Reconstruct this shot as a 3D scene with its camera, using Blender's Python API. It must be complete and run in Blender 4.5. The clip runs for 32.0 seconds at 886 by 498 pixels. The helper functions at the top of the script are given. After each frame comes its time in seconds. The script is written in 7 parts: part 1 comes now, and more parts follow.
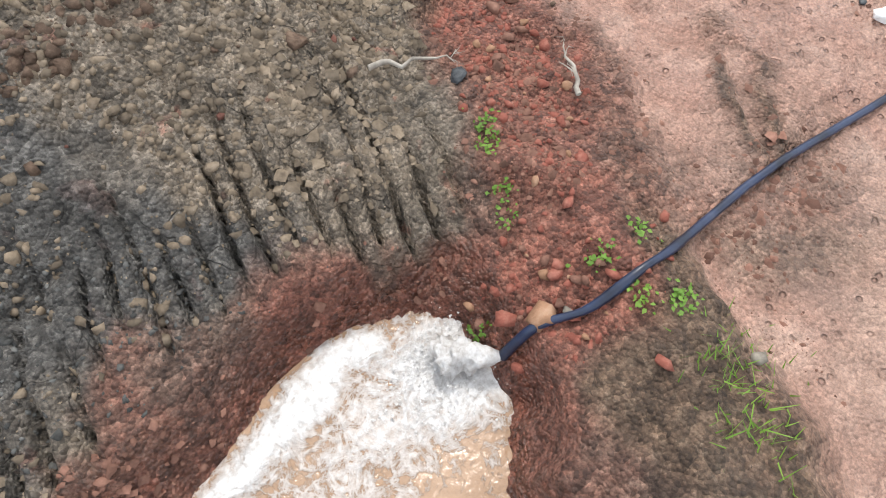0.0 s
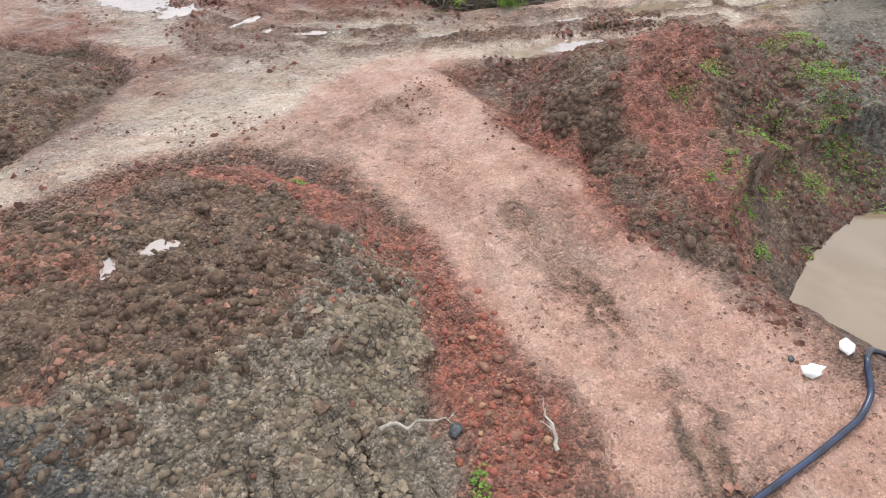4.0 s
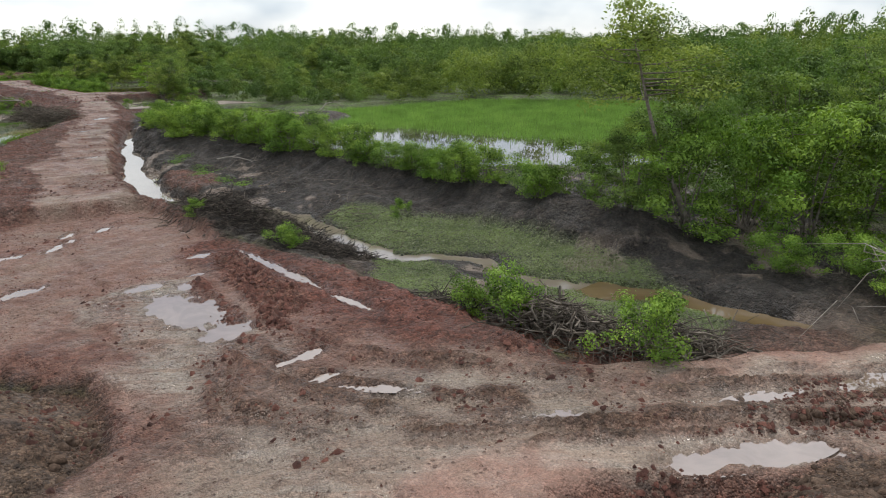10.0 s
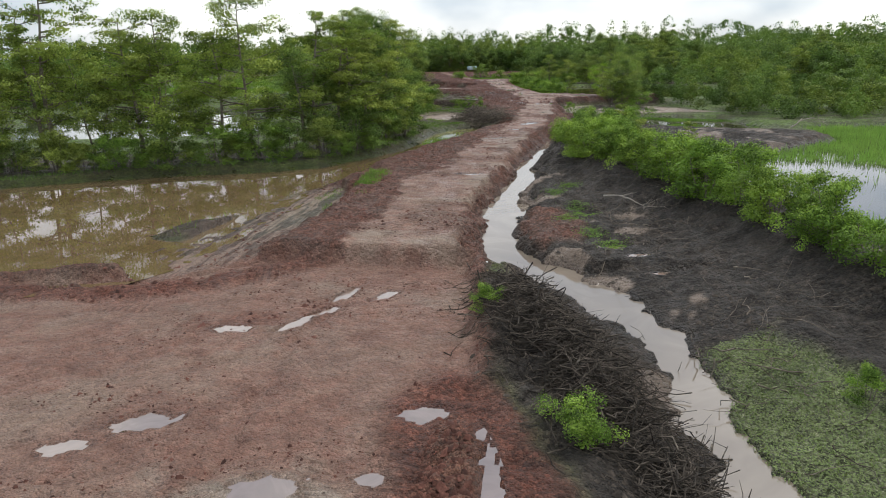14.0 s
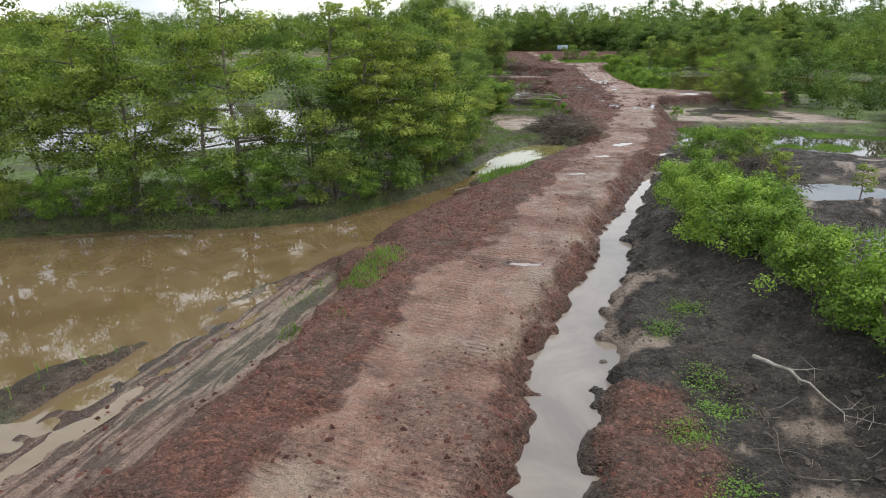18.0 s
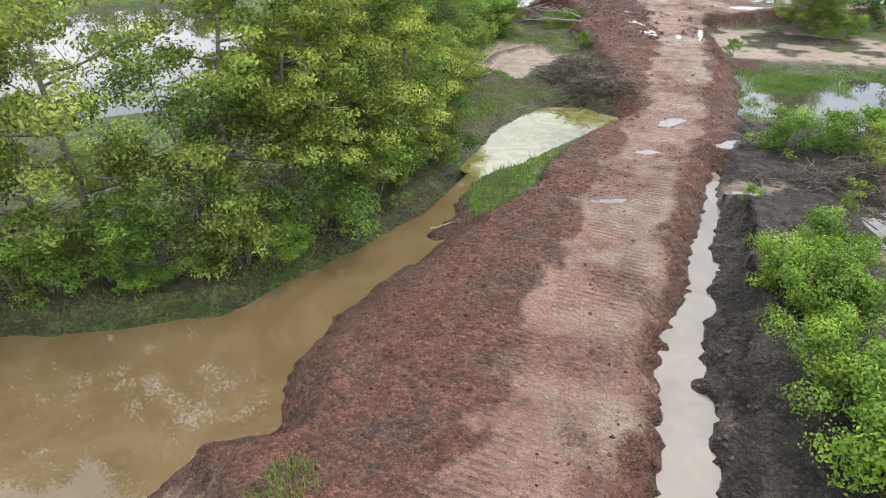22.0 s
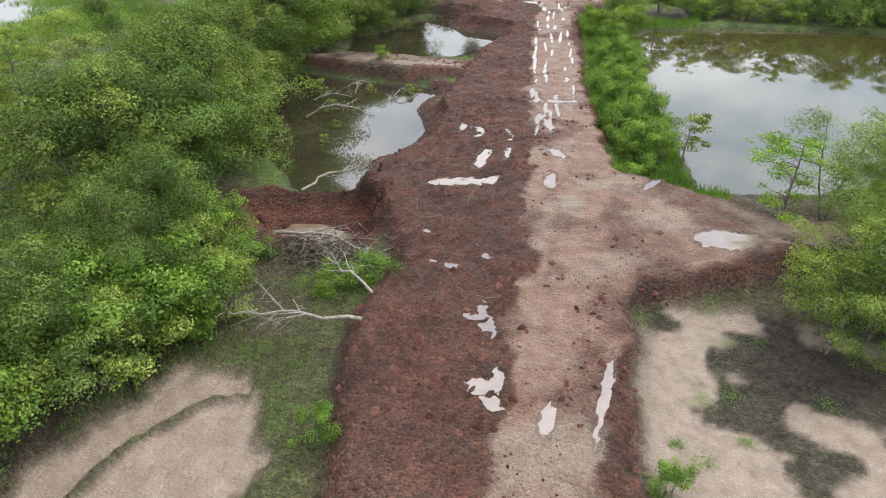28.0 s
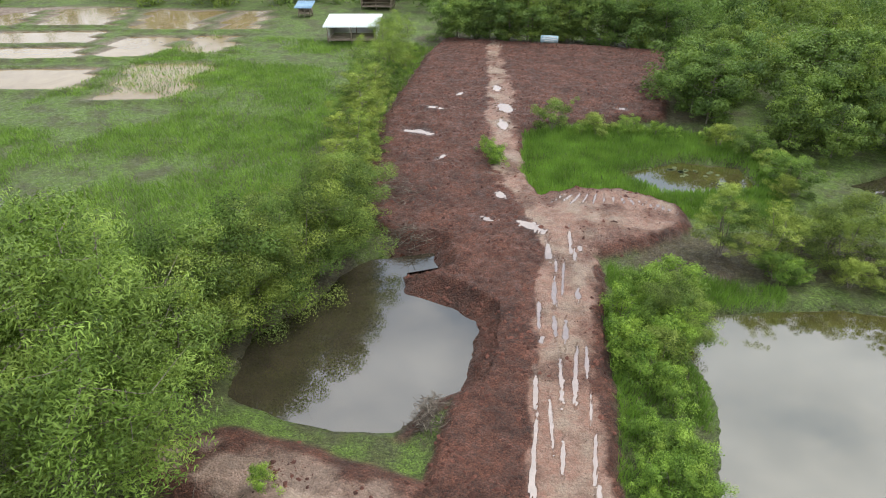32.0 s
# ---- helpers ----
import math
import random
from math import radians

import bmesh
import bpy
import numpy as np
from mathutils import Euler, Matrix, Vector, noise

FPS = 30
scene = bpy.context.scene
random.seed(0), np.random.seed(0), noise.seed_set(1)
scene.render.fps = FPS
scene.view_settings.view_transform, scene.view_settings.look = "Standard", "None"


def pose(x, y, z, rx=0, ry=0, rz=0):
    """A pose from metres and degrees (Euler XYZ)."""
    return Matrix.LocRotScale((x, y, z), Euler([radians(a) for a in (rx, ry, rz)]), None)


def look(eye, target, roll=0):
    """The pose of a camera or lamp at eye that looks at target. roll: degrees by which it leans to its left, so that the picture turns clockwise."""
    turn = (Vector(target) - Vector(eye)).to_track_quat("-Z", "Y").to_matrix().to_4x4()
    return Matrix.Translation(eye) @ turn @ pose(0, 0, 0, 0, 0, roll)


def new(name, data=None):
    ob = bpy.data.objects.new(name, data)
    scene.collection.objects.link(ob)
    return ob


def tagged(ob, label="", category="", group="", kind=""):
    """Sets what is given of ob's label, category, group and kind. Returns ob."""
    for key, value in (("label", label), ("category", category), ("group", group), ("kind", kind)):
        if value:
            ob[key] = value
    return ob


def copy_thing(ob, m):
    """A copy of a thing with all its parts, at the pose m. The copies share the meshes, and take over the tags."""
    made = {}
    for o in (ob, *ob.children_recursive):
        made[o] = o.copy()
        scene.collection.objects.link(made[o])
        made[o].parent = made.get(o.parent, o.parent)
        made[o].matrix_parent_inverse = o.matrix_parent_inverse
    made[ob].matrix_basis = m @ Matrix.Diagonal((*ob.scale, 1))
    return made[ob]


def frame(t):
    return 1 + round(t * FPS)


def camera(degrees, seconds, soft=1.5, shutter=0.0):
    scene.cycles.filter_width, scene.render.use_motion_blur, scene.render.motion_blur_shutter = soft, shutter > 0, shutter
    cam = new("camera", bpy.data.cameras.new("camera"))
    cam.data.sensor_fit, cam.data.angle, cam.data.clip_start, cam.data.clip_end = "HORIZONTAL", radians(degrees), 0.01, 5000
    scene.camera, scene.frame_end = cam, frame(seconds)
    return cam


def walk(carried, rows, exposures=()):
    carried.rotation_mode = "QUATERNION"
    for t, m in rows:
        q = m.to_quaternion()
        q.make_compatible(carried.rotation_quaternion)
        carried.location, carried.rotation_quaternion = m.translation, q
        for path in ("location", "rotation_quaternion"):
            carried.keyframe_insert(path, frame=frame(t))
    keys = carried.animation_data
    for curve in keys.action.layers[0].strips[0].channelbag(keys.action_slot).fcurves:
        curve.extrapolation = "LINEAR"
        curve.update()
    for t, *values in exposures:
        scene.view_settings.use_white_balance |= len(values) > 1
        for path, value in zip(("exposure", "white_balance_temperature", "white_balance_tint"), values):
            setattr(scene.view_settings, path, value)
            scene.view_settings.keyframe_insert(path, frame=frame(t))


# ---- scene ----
cam = camera(68.7, 32.0, soft=1.0)
EXPOSURES = [(0.0, 0.08), (6.5, 0.12), (8.0, -0.42), (9.5, -0.7), (17.3, -0.64), (18.9, -0.04), (20.0, 0.02), (24.0, 0.16), (27.0, -0.02), (30.0, -0.08), (32.0, 0.0)]
METRES, EYE, TILT, LEAN, TURN = 105.0, 4.3, -60.5, 0.0, -42.5
ROWS = [
    (0.0, 0.0, 0.0, 0.0, 0.0, 0.0, -0.0),
    (0.5, 0.0, -0.0022, 0.0014, 0.06, 1.93, -0.03),
    (1.0, 0.0001, -0.0042, 0.0026, 0.1, 4.71, -0.05),
    (1.5, 0.0003, -0.0059, 0.0035, 0.15, 7.57, -0.06),
    (2.0, 0.0004, -0.0075, 0.0044, 0.17, 10.4, -0.08),
    (2.5, 0.0005, -0.009, 0.0054, 0.18, 13.3, -0.08),
    (3.0, 0.0006, -0.0107, 0.0064, 0.22, 16.26, -0.08),
    (3.5, 0.0005, -0.012, 0.0071, 0.25, 19.25, -0.08),
    (5.5, -0.0, -0.0125, 0.0067, 0.24, 31.03, -0.12),
    (6.0, -0.0, -0.0126, 0.0065, 0.24, 34.0, -0.11),
    (6.5, -0.0001, -0.0122, 0.0073, 0.22, 36.89, -0.13),
    (7.0, -0.0002, -0.0106, 0.0099, 0.21, 39.73, -0.12),
    (7.5, -0.0003, -0.008, 0.0143, 0.22, 42.19, -0.13),
    (8.0, -0.0004, -0.0045, 0.0203, 0.21, 43.32, -0.14),
    (8.5, -0.0007, -0.0004, 0.0275, 1.06, 43.33, -1.63),
    (9.0, -0.0009, 0.0045, 0.0358, 2.48, 43.26, -4.08),
    (9.5, -0.0013, 0.0097, 0.0451, 3.96, 43.08, -6.56),
    (10.0, -0.002, 0.0153, 0.0549, 5.71, 42.81, -9.45),
    (10.5, -0.0031, 0.0213, 0.0653, 8.03, 42.35, -13.19),
    (11.0, -0.0047, 0.0276, 0.0762, 10.67, 41.64, -17.37),
    (11.5, -0.0068, 0.0339, 0.0873, 13.65, 40.63, -21.77),
    (12.0, -0.0096, 0.0404, 0.0984, 16.81, 39.36, -26.13),
    (12.5, -0.0132, 0.0467, 0.1095, 20.18, 37.75, -30.28),
    (13.0, -0.0176, 0.0529, 0.1203, 23.73, 35.85, -34.31),
    (13.5, -0.0231, 0.059, 0.1309, 27.66, 33.53, -38.26),
    (14.0, -0.029, 0.0648, 0.1407, 31.85, 30.85, -41.9),
    (14.5, -0.0361, 0.0705, 0.1505, 36.7, 27.51, -45.48),
    (16.5, -0.0716, 0.0868, 0.1874, 39.62, 25.4, -47.35),
    (17.0, -0.0822, 0.0885, 0.1969, 39.6, 25.39, -47.4),
    (17.5, -0.0933, 0.09, 0.2059, 39.56, 24.92, -47.44),
    (18.0, -0.1046, 0.0913, 0.2149, 39.53, 23.13, -47.46),
    (18.5, -0.116, 0.0926, 0.2236, 39.55, 20.94, -47.46),
    (19.0, -0.1275, 0.0938, 0.2319, 39.55, 18.93, -47.5),
    (19.5, -0.1393, 0.0948, 0.2401, 39.44, 17.01, -47.53),
    (20.0, -0.151, 0.096, 0.2484, 39.51, 15.02, -47.58),
    (20.5, -0.1627, 0.0971, 0.2564, 39.48, 13.11, -47.6),
    (21.0, -0.1741, 0.0983, 0.2647, 39.45, 12.2, -47.62),
    (21.5, -0.1841, 0.1001, 0.2736, 39.45, 12.22, -47.63),
    (22.0, -0.1931, 0.1039, 0.2821, 39.45, 12.22, -47.63),
    (22.5, -0.201, 0.1093, 0.2906, 39.45, 12.2, -47.62),
    (23.0, -0.2083, 0.1153, 0.2999, 39.41, 12.24, -47.62),
    (23.5, -0.2158, 0.1233, 0.3129, 39.59, 12.08, -47.64),
    (24.0, -0.224, 0.1329, 0.3293, 39.65, 12.02, -47.65),
    (24.5, -0.2326, 0.1445, 0.3487, 39.81, 11.89, -47.67),
    (26.5, -0.2918, 0.1875, 0.4294, 40.43, 11.14, -47.93),
    (27.0, -0.3149, 0.191, 0.4533, 40.4, 11.05, -47.95),
    (27.5, -0.3395, 0.1916, 0.4789, 40.48, 10.92, -47.97),
    (28.0, -0.3652, 0.1922, 0.5039, 40.45, 10.9, -47.99),
    (28.5, -0.3918, 0.1925, 0.5285, 40.46, 10.85, -48.01),
    (29.0, -0.4192, 0.1927, 0.5528, 40.47, 10.81, -47.98),
    (29.5, -0.4472, 0.193, 0.577, 40.48, 10.8, -48.01),
    (30.0, -0.4759, 0.1936, 0.6014, 40.54, 10.79, -47.99),
    (30.5, -0.5051, 0.1941, 0.6259, 40.58, 10.73, -48.0),
    (31.0, -0.5347, 0.1945, 0.6504, 40.61, 10.68, -48.01),
    (31.5, -0.5646, 0.1946, 0.6748, 40.62, 10.62, -48.04),
    (32.0, -0.5948, 0.1944, 0.6991, 40.62, 10.56, -48.05),
]
walk(cam, [(t, pose(0, 0, EYE, TILT, LEAN, TURN) @ pose(METRES * x, METRES * y, METRES * z, 90 + pitch, roll, yaw)) for t, x, y, z, yaw, pitch, roll in ROWS],
     exposures=EXPOSURES)

# ---- sky and sun: a bright, thinly overcast day ----
world = bpy.data.worlds.new("overcast_sky")
scene.world = world
world.use_nodes = True
wn, wl = world.node_tree.nodes, world.node_tree.links
wn.clear()
sky = wn.new("ShaderNodeTexSky")
sky.sky_type, sky.sun_disc = "NISHITA", False
sky.sun_elevation, sky.sun_rotation = radians(58), radians(35)
coord = wn.new("ShaderNodeTexCoord")
stretch = wn.new("ShaderNodeMapping")
stretch.inputs["Scale"].default_value = (1.0, 1.0, 2.2)
cloud = wn.new("ShaderNodeTexNoise")
cloud.inputs["Scale"].default_value, cloud.inputs["Detail"].default_value = 2.9, 7.0
tone = wn.new("ShaderNodeValToRGB")
tone.color_ramp.elements[0].position, tone.color_ramp.elements[0].color = 0.33, (0.40, 0.50, 0.64, 1)
tone.color_ramp.elements[1].position, tone.color_ramp.elements[1].color = 0.66, (1.42, 1.42, 1.40, 1)
thin = tone.color_ramp.elements.new(0.47)
thin.color = (0.92, 0.95, 0.99, 1)
bg_sky, bg_cloud, both, wout = (wn.new(k) for k in ("ShaderNodeBackground", "ShaderNodeBackground", "ShaderNodeAddShader", "ShaderNodeOutputWorld"))
bg_sky.inputs["Strength"].default_value = 0.05
# an overcast sky is brightest overhead
height, lift = wn.new("ShaderNodeSeparateXYZ"), wn.new("ShaderNodeMapRange")
lift.inputs["From Min"].default_value, lift.inputs["From Max"].default_value = 0.0, 0.9
lift.inputs["To Min"].default_value, lift.inputs["To Max"].default_value = 1.42, 1.3
wl.new(coord.outputs["Generated"], height.inputs[0])
wl.new(height.outputs["Z"], lift.inputs["Value"])
wl.new(lift.outputs["Result"], bg_cloud.inputs["Strength"])
wl.new(coord.outputs["Generated"], stretch.inputs["Vector"])
wl.new(stretch.outputs["Vector"], cloud.inputs["Vector"])
wl.new(cloud.outputs["Fac"], tone.inputs["Fac"])
wl.new(sky.outputs["Color"], bg_sky.inputs["Color"])
wl.new(tone.outputs["Color"], bg_cloud.inputs["Color"])
wl.new(bg_sky.outputs[0], both.inputs[0])
wl.new(bg_cloud.outputs[0], both.inputs[1])
wl.new(both.outputs[0], wout.inputs["Surface"])

sun = new("sun", bpy.data.lights.new("sun", "SUN"))
sun.data.energy, sun.data.angle, sun.data.color = 2.7, radians(16), (1.0, 0.96, 0.9)
sun.matrix_world = look((0, 0, 40), (-16, -20, 0))

# ---- numbers on the plan ----
WATER = -0.35


def hashed(ix, iy, seed):
    n = (ix.astype(np.int64) * 374761393 + iy.astype(np.int64) * 668265263 + seed * 974711) & 0xFFFFFFFF
    n = ((n ^ (n >> 13)) * 1274126177) & 0xFFFFFFFF
    return ((n ^ (n >> 16)) & 0xFFFFFF) / float(0xFFFFFF)


def vnoise(x, y, size, seed=0):
    """Value noise from -1 to 1."""
    x, y = np.asarray(x) / size, np.asarray(y) / size
    ix, iy = np.floor(x), np.floor(y)
    fx, fy = x - ix, y - iy
    fx, fy = fx * fx * (3 - 2 * fx), fy * fy * (3 - 2 * fy)
    a, b = hashed(ix, iy, seed), hashed(ix + 1, iy, seed)
    c, d = hashed(ix, iy + 1, seed), hashed(ix + 1, iy + 1, seed)
    return 2 * (a + (b - a) * fx + (c - a) * fy + (a - b - c + d) * fx * fy) - 1


def fbm(x, y, size, octaves=3, seed=0):
    total, amp = 0, 1.0
    for k in range(octaves):
        total = total + amp * vnoise(x + 17.3 * k, y - 9.1 * k, size / 2 ** k, seed + k)
        amp *= 0.5
    return total / 1.6


def worley(x, y, size, seed=0):
    """Distance to the nearest of scattered points, in sizes: round lumps."""
    x, y = np.asarray(x) / size, np.asarray(y) / size
    ix, iy = np.floor(x), np.floor(y)
    best = np.full(x.shape, 9.0)
    for dx in (-1, 0, 1):
        for dy in (-1, 0, 1):
            cx, cy = ix + dx, iy + dy
            best = np.minimum(best, (cx + hashed(cx, cy, seed) - x) ** 2 + (cy + hashed(cx, cy, seed + 7) - y) ** 2)
    return np.sqrt(best)


def step(a, b, v):
    v = np.clip((v - a) / (b - a), 0, 1)
    return v * v * (3 - 2 * v)


REACH = 11.0                             # further off than this nothing asks how far


def about(x, y, corners):
    """Where the plan lies within reach of these corners."""
    p = np.asarray(corners, float)[:, :2]
    lo, hi = p.min(0) - REACH, p.max(0) + REACH
    return (x > lo[0]) & (x < hi[0]) & (y > lo[1]) & (y < hi[1])


def outside(x, y, poly):
    """Distance from a closed outline, negative inside."""
    x, y = np.asarray(x, float), np.asarray(y, float)
    near = about(x, y, poly)
    out, px, py = np.full(x.shape, REACH), x[near], y[near]
    p = np.array(poly, float)
    best, inside = np.full(px.shape, 1e9), np.zeros(px.shape, bool)
    for (ax, ay), (bx, by) in zip(p, np.roll(p, -1, axis=0)):
        dx, dy = bx - ax, by - ay
        t = np.clip(((px - ax) * dx + (py - ay) * dy) / (dx * dx + dy * dy + 1e-12), 0, 1)
        best = np.minimum(best, (px - ax - t * dx) ** 2 + (py - ay - t * dy) ** 2)
        if dy:
            inside ^= ((ay > py) != (by > py)) & (px < dx * (py - ay) / dy + ax)
    best = np.sqrt(best)
    out[near] = np.where(inside, -best, best)
    return out


def along(x, y, line):
    """Distance to a line of (x, y, half width), the half width there and the way run along it."""
    x, y = np.asarray(x, float), np.asarray(y, float)
    near = about(x, y, line)
    px, py = x[near], y[near]
    best, half, run, s = np.full(px.shape, 1e9), np.zeros(px.shape), np.zeros(px.shape), 0.0
    for (ax, ay, aw), (bx, by, bw) in zip(line[:-1], line[1:]):
        dx, dy = bx - ax, by - ay
        ln = math.hypot(dx, dy)
        t = np.clip(((px - ax) * dx + (py - ay) * dy) / ln ** 2, 0, 1)
        d = np.hypot(px - ax - t * dx, py - ay - t * dy)
        closer = d < best
        best, half, run = np.where(closer, d, best), np.where(closer, aw + t * (bw - aw), half), np.where(closer, s + t * ln, run)
        s += ln
    found = np.full((3, *x.shape), 0.0)
    found[0] = REACH
    found[:, near] = best, half, run
    return found[0], found[1], found[2]


# ponds: outline, water level, depth
BROWN_POND = [(-26, 36), (-18.6, 40), (-15, 42.6), (-10.6, 45), (-6.7, 46.3), (-3.4, 48), (-2, 50.7), (-.7, 53.3), (0, 57), (.3, 59.6), (1.0, 60.5), (1.4, 58.6),
              (1.0, 56.8), (1.5, 54.2), (1.0, 52.5), (-.3, 48.9), (-.4, 46.5), (.1, 44.9), (-.9, 44), (-1.5, 42), (-1.9, 39.5), (-1.9, 35.9), (-2.2, 32.4),
              (-2.9, 30.9), (-4.7, 29.9), (-7, 29.2), (-14, 28), (-25, 28)]
YELLOW_POND = [(.2, 59.5), (.5, 62), (.8, 64.4), (2.1, 67.2), (3.9, 67.8), (4.7, 67.0), (5.9, 66.6), (5.4, 65), (4.2, 63.1), (2.8, 60.7), (1.4, 58.4)]
POND_TWO = [(-5.1, 91.3), (-2.4, 92.0), (-2.9, 93.8), (-3.2, 96), (-1.5, 97.9), (-1.9, 101.2), (-3.6, 104.7), (-3.2, 108.6), (-5.8, 109.4), (-9.5, 109.3), (-15, 110.2),
            (-18, 108), (-13.8, 98), (-11, 95.4), (-8.3, 94.6)]
POND_THREE = [(-14, 116.8), (-15.4, 121), (-13.4, 125), (-13.2, 128.4), (-12.2, 130.8), (-8.1, 133), (-7.2, 130.8), (-9, 129.5), (-8.3, 127.8), (-5.2, 127.2), (-3.2, 126.2),
              (-2.8, 123.7), (-2.6, 120.5), (-3.6, 119.4), (-4.9, 116.6), (-7.4, 116.1), (-9.7, 116), (-12.4, 116.2)]
RIGHT_POND = [(8.3, 127), (9.7, 130.6), (17, 133.2), (28.8, 134), (38, 124), (36, 106), (27, 101), (21, 99.2), (16.8, 96.9), (12.9, 96.4), (12, 101), (11.4, 105), (10.6, 108), (10, 112),
              (9.4, 117.6), (9.6, 123)]
MARSH_POND = [(11.3, 76.2), (13.9, 77.6), (18.3, 77.2), (25, 75), (27, 66), (22, 65.6), (16.8, 67.2), (14.3, 66.4), (13.2, 67.2), (11.6, 66.7), (10.5, 67.4), (10.9, 68.6), (11.5, 69.6), (11.1, 70.9), (11.7, 73.4)]
SOUTH_POOL = [(13.3, 58.8), (14, 57.2), (13.6, 55.4), (16, 54.8), (20, 56.5), (22, 60), (18, 61), (15, 59.6)]
REED_LAKE = [(28.5, 69), (28.5, 61), (21, 54), (16.4, 51.5), (18.2, 43), (19.8, 37), (22, 31.5), (26.8, 29.4), (31, 27.2), (44, 30), (66, 58), (50, 72), (37, 70)]
LEFT_LAKE = [(-12.5, 64), (-19, 58.2), (-30, 57), (-44, 76), (-36, 88), (-24, 83), (-16, 72)]
FAR_LAKE = [(-30, 121), (-38, 114), (-52, 114), (-72, 140), (-57, 137), (-46, 132.5)]
LILY_POND = [(2.9, 149.4), (8, 153.6), (13, 153.6), (14.2, 149), (7.1, 146.4)]
SIDE_POND = [(21, 152), (28, 158), (33, 154), (27, 148)]
DEEP_PIT = [(8.5, .8), (8.8, 1.9), (9.7, 2.1), (11.6, 2.1), (12.8, 1.7), (14, 0), (12, -2.6), (9, -1.2)]
PUMP_PIT = [(-3.2, 1.9), (-1.6, 1.95), (-.9, 1.87), (-.44, 1.93), (.19, 2.04), (.71, 2.1), (1.2, 2.0), (1.51, 1.83), (1.61, 1.64), (1.66, 1.25), (1.58, 1.0), (1.44, .7), (1.19, .44), (.88, .25), (.6, -1.2), (-2.8, -1.6)]
RED_PIT = [(-4.7, 88.7), (-4.5, 89.6), (-3.0, 90.0), (-1.8, 89.5), (-1.2, 88.3), (-1.7, 87.8), (-3.7, 88.2)]
RED_HOLE = [(-6.6, 88), (-6.7, 89.2), (-4.8, 90.4), (-2, 90.9), (-.2, 90.1), (.2, 88.5), (-.2, 87.3), (-.9, 86.8), (-2.6, 86.8), (-4.6, 87)]
MARSH_POOL = [(14.8, 15.9), (16.0, 16.1), (17.0, 15), (17.3, 13.4), (18, 11.6), (17.3, 11.4), (16.5, 12.4), (16, 14)]
PONDS = [(BROWN_POND, WATER, .7), (YELLOW_POND, WATER, .6), (POND_TWO, WATER, .9), (POND_THREE, WATER, .9), (RIGHT_POND, WATER, 1.0), (MARSH_POND, WATER, .35), (SOUTH_POOL, WATER, .3),
         (REED_LAKE, WATER, .3), (LEFT_LAKE, WATER, .6), (FAR_LAKE, WATER, .6), (LILY_POND, WATER, .5), (SIDE_POND, WATER, .5), (DEEP_PIT, -.95, .7), (PUMP_PIT, -.95, .5), (RED_PIT, -.95, .35), (MARSH_POOL, -.3, .2)]
DITCH = [(9.5, 61, .12), (8.9, 55, .3), (8.5, 52, .36), (8.0, 49.2, .46), (8.05, 46.5, .55), (7.95, 44.6, .62), (7.45, 42, .52), (7.5, 39.9, .85), (7.5, 37.5, .85),
         (7.4, 35.5, .52), (7.6, 34, .6), (8.0, 32.6, .85), (9.0, 31.6, .6), (10.3, 29.9, .62), (11.3, 27.8, .48), (11.6, 25.6, .42), (11.7, 24, .42), (12.0, 22.2, .45), (12.4, 21.0, .42), (13.4, 20.7, .24), (14.4, 19.5, .3), (14.2, 18.0, .16), (15.0, 16.7, .36), (15.7, 15.5, .5)]

# edges of the red fill and of the trodden lane, by way of y
FILL_Y = [30, 36, 40, 42.4, 45, 48, 53, 57, 62.7, 68.7, 72, 75.6, 79.6, 82.5, 86, 88, 92, 96.5, 102, 112, 120, 125, 126.6, 128, 131.5, 134, 139, 156, 181, 190]
FILL_L = [-3, .6, .7, .3, .1, .7, 1.9, 3.2, 5.0, 5.8, 5.0, 4.3, 2.7, 2.0, 2.1, 1.0, -2, -.9, -1.7, -2.2, -2.4, -2.8, -5, -7.9, -7.6, -12.5, -15.5, -20.6, -24, -24.5]
EDGE_Y = [28, 34.6, 40, 44.8, 50.7, 55, 60, 63.8, 68, 73.7, 77.4, 83.6, 100.5, 111, 121, 127, 132.5, 137, 141, 146, 156, 159, 163, 190]
EDGE_R = [7.2, 7.0, 6.7, 7.3, 8.1, 8.6, 9.3, 10.0, 10.5, 11.3, 10.7, 10.1, 7.9, 5.7, 4.6, 3.5, 3.0, 1.0, -2, -5.0, -6.6, -4, 6.0, 6.2]
LANE_Y = [18, 28, 36, 42, 45, 50, 58, 65, 70, 77, 83, 86, 94, 101, 107, 114, 120, 126, 134, 138, 141, 145, 150, 159, 166, 184, 192]
LANE_L = [1, 2.5, 3.2, 3.2, 3.7, 4.5, 5.4, 6.3, 6.9, 7.4, 6.9, 6.7, 5.3, 4.2, 3.0, 1.9, .9, .1, -.9, -2.4, -4.4, -6.6, -8.2, -10.8, -12.2, -16.8, -18]
LANE_R = [9, 6.6, 6.2, 6.3, 6.7, 7.3, 8.0, 9.1, 9.7, 9.9, 9.9, 10.3, 9.6, 7.6, 6.4, 5.2, 4.1, 3.1, 2.7, 1.4, -2.0, -4.2, -5.7, -8.4, -9.4, -15.2, -16]
ROAD_Y, ROAD_Z = [-10, 0, 4, 8, 12, 25, 45, 60, 75, 88, 105, 118, 137, 160, 190], [-.25, -.2, .15, .4, .42, .38, .3, .42, .75, .92, .85, .68, .72, .75, .8]
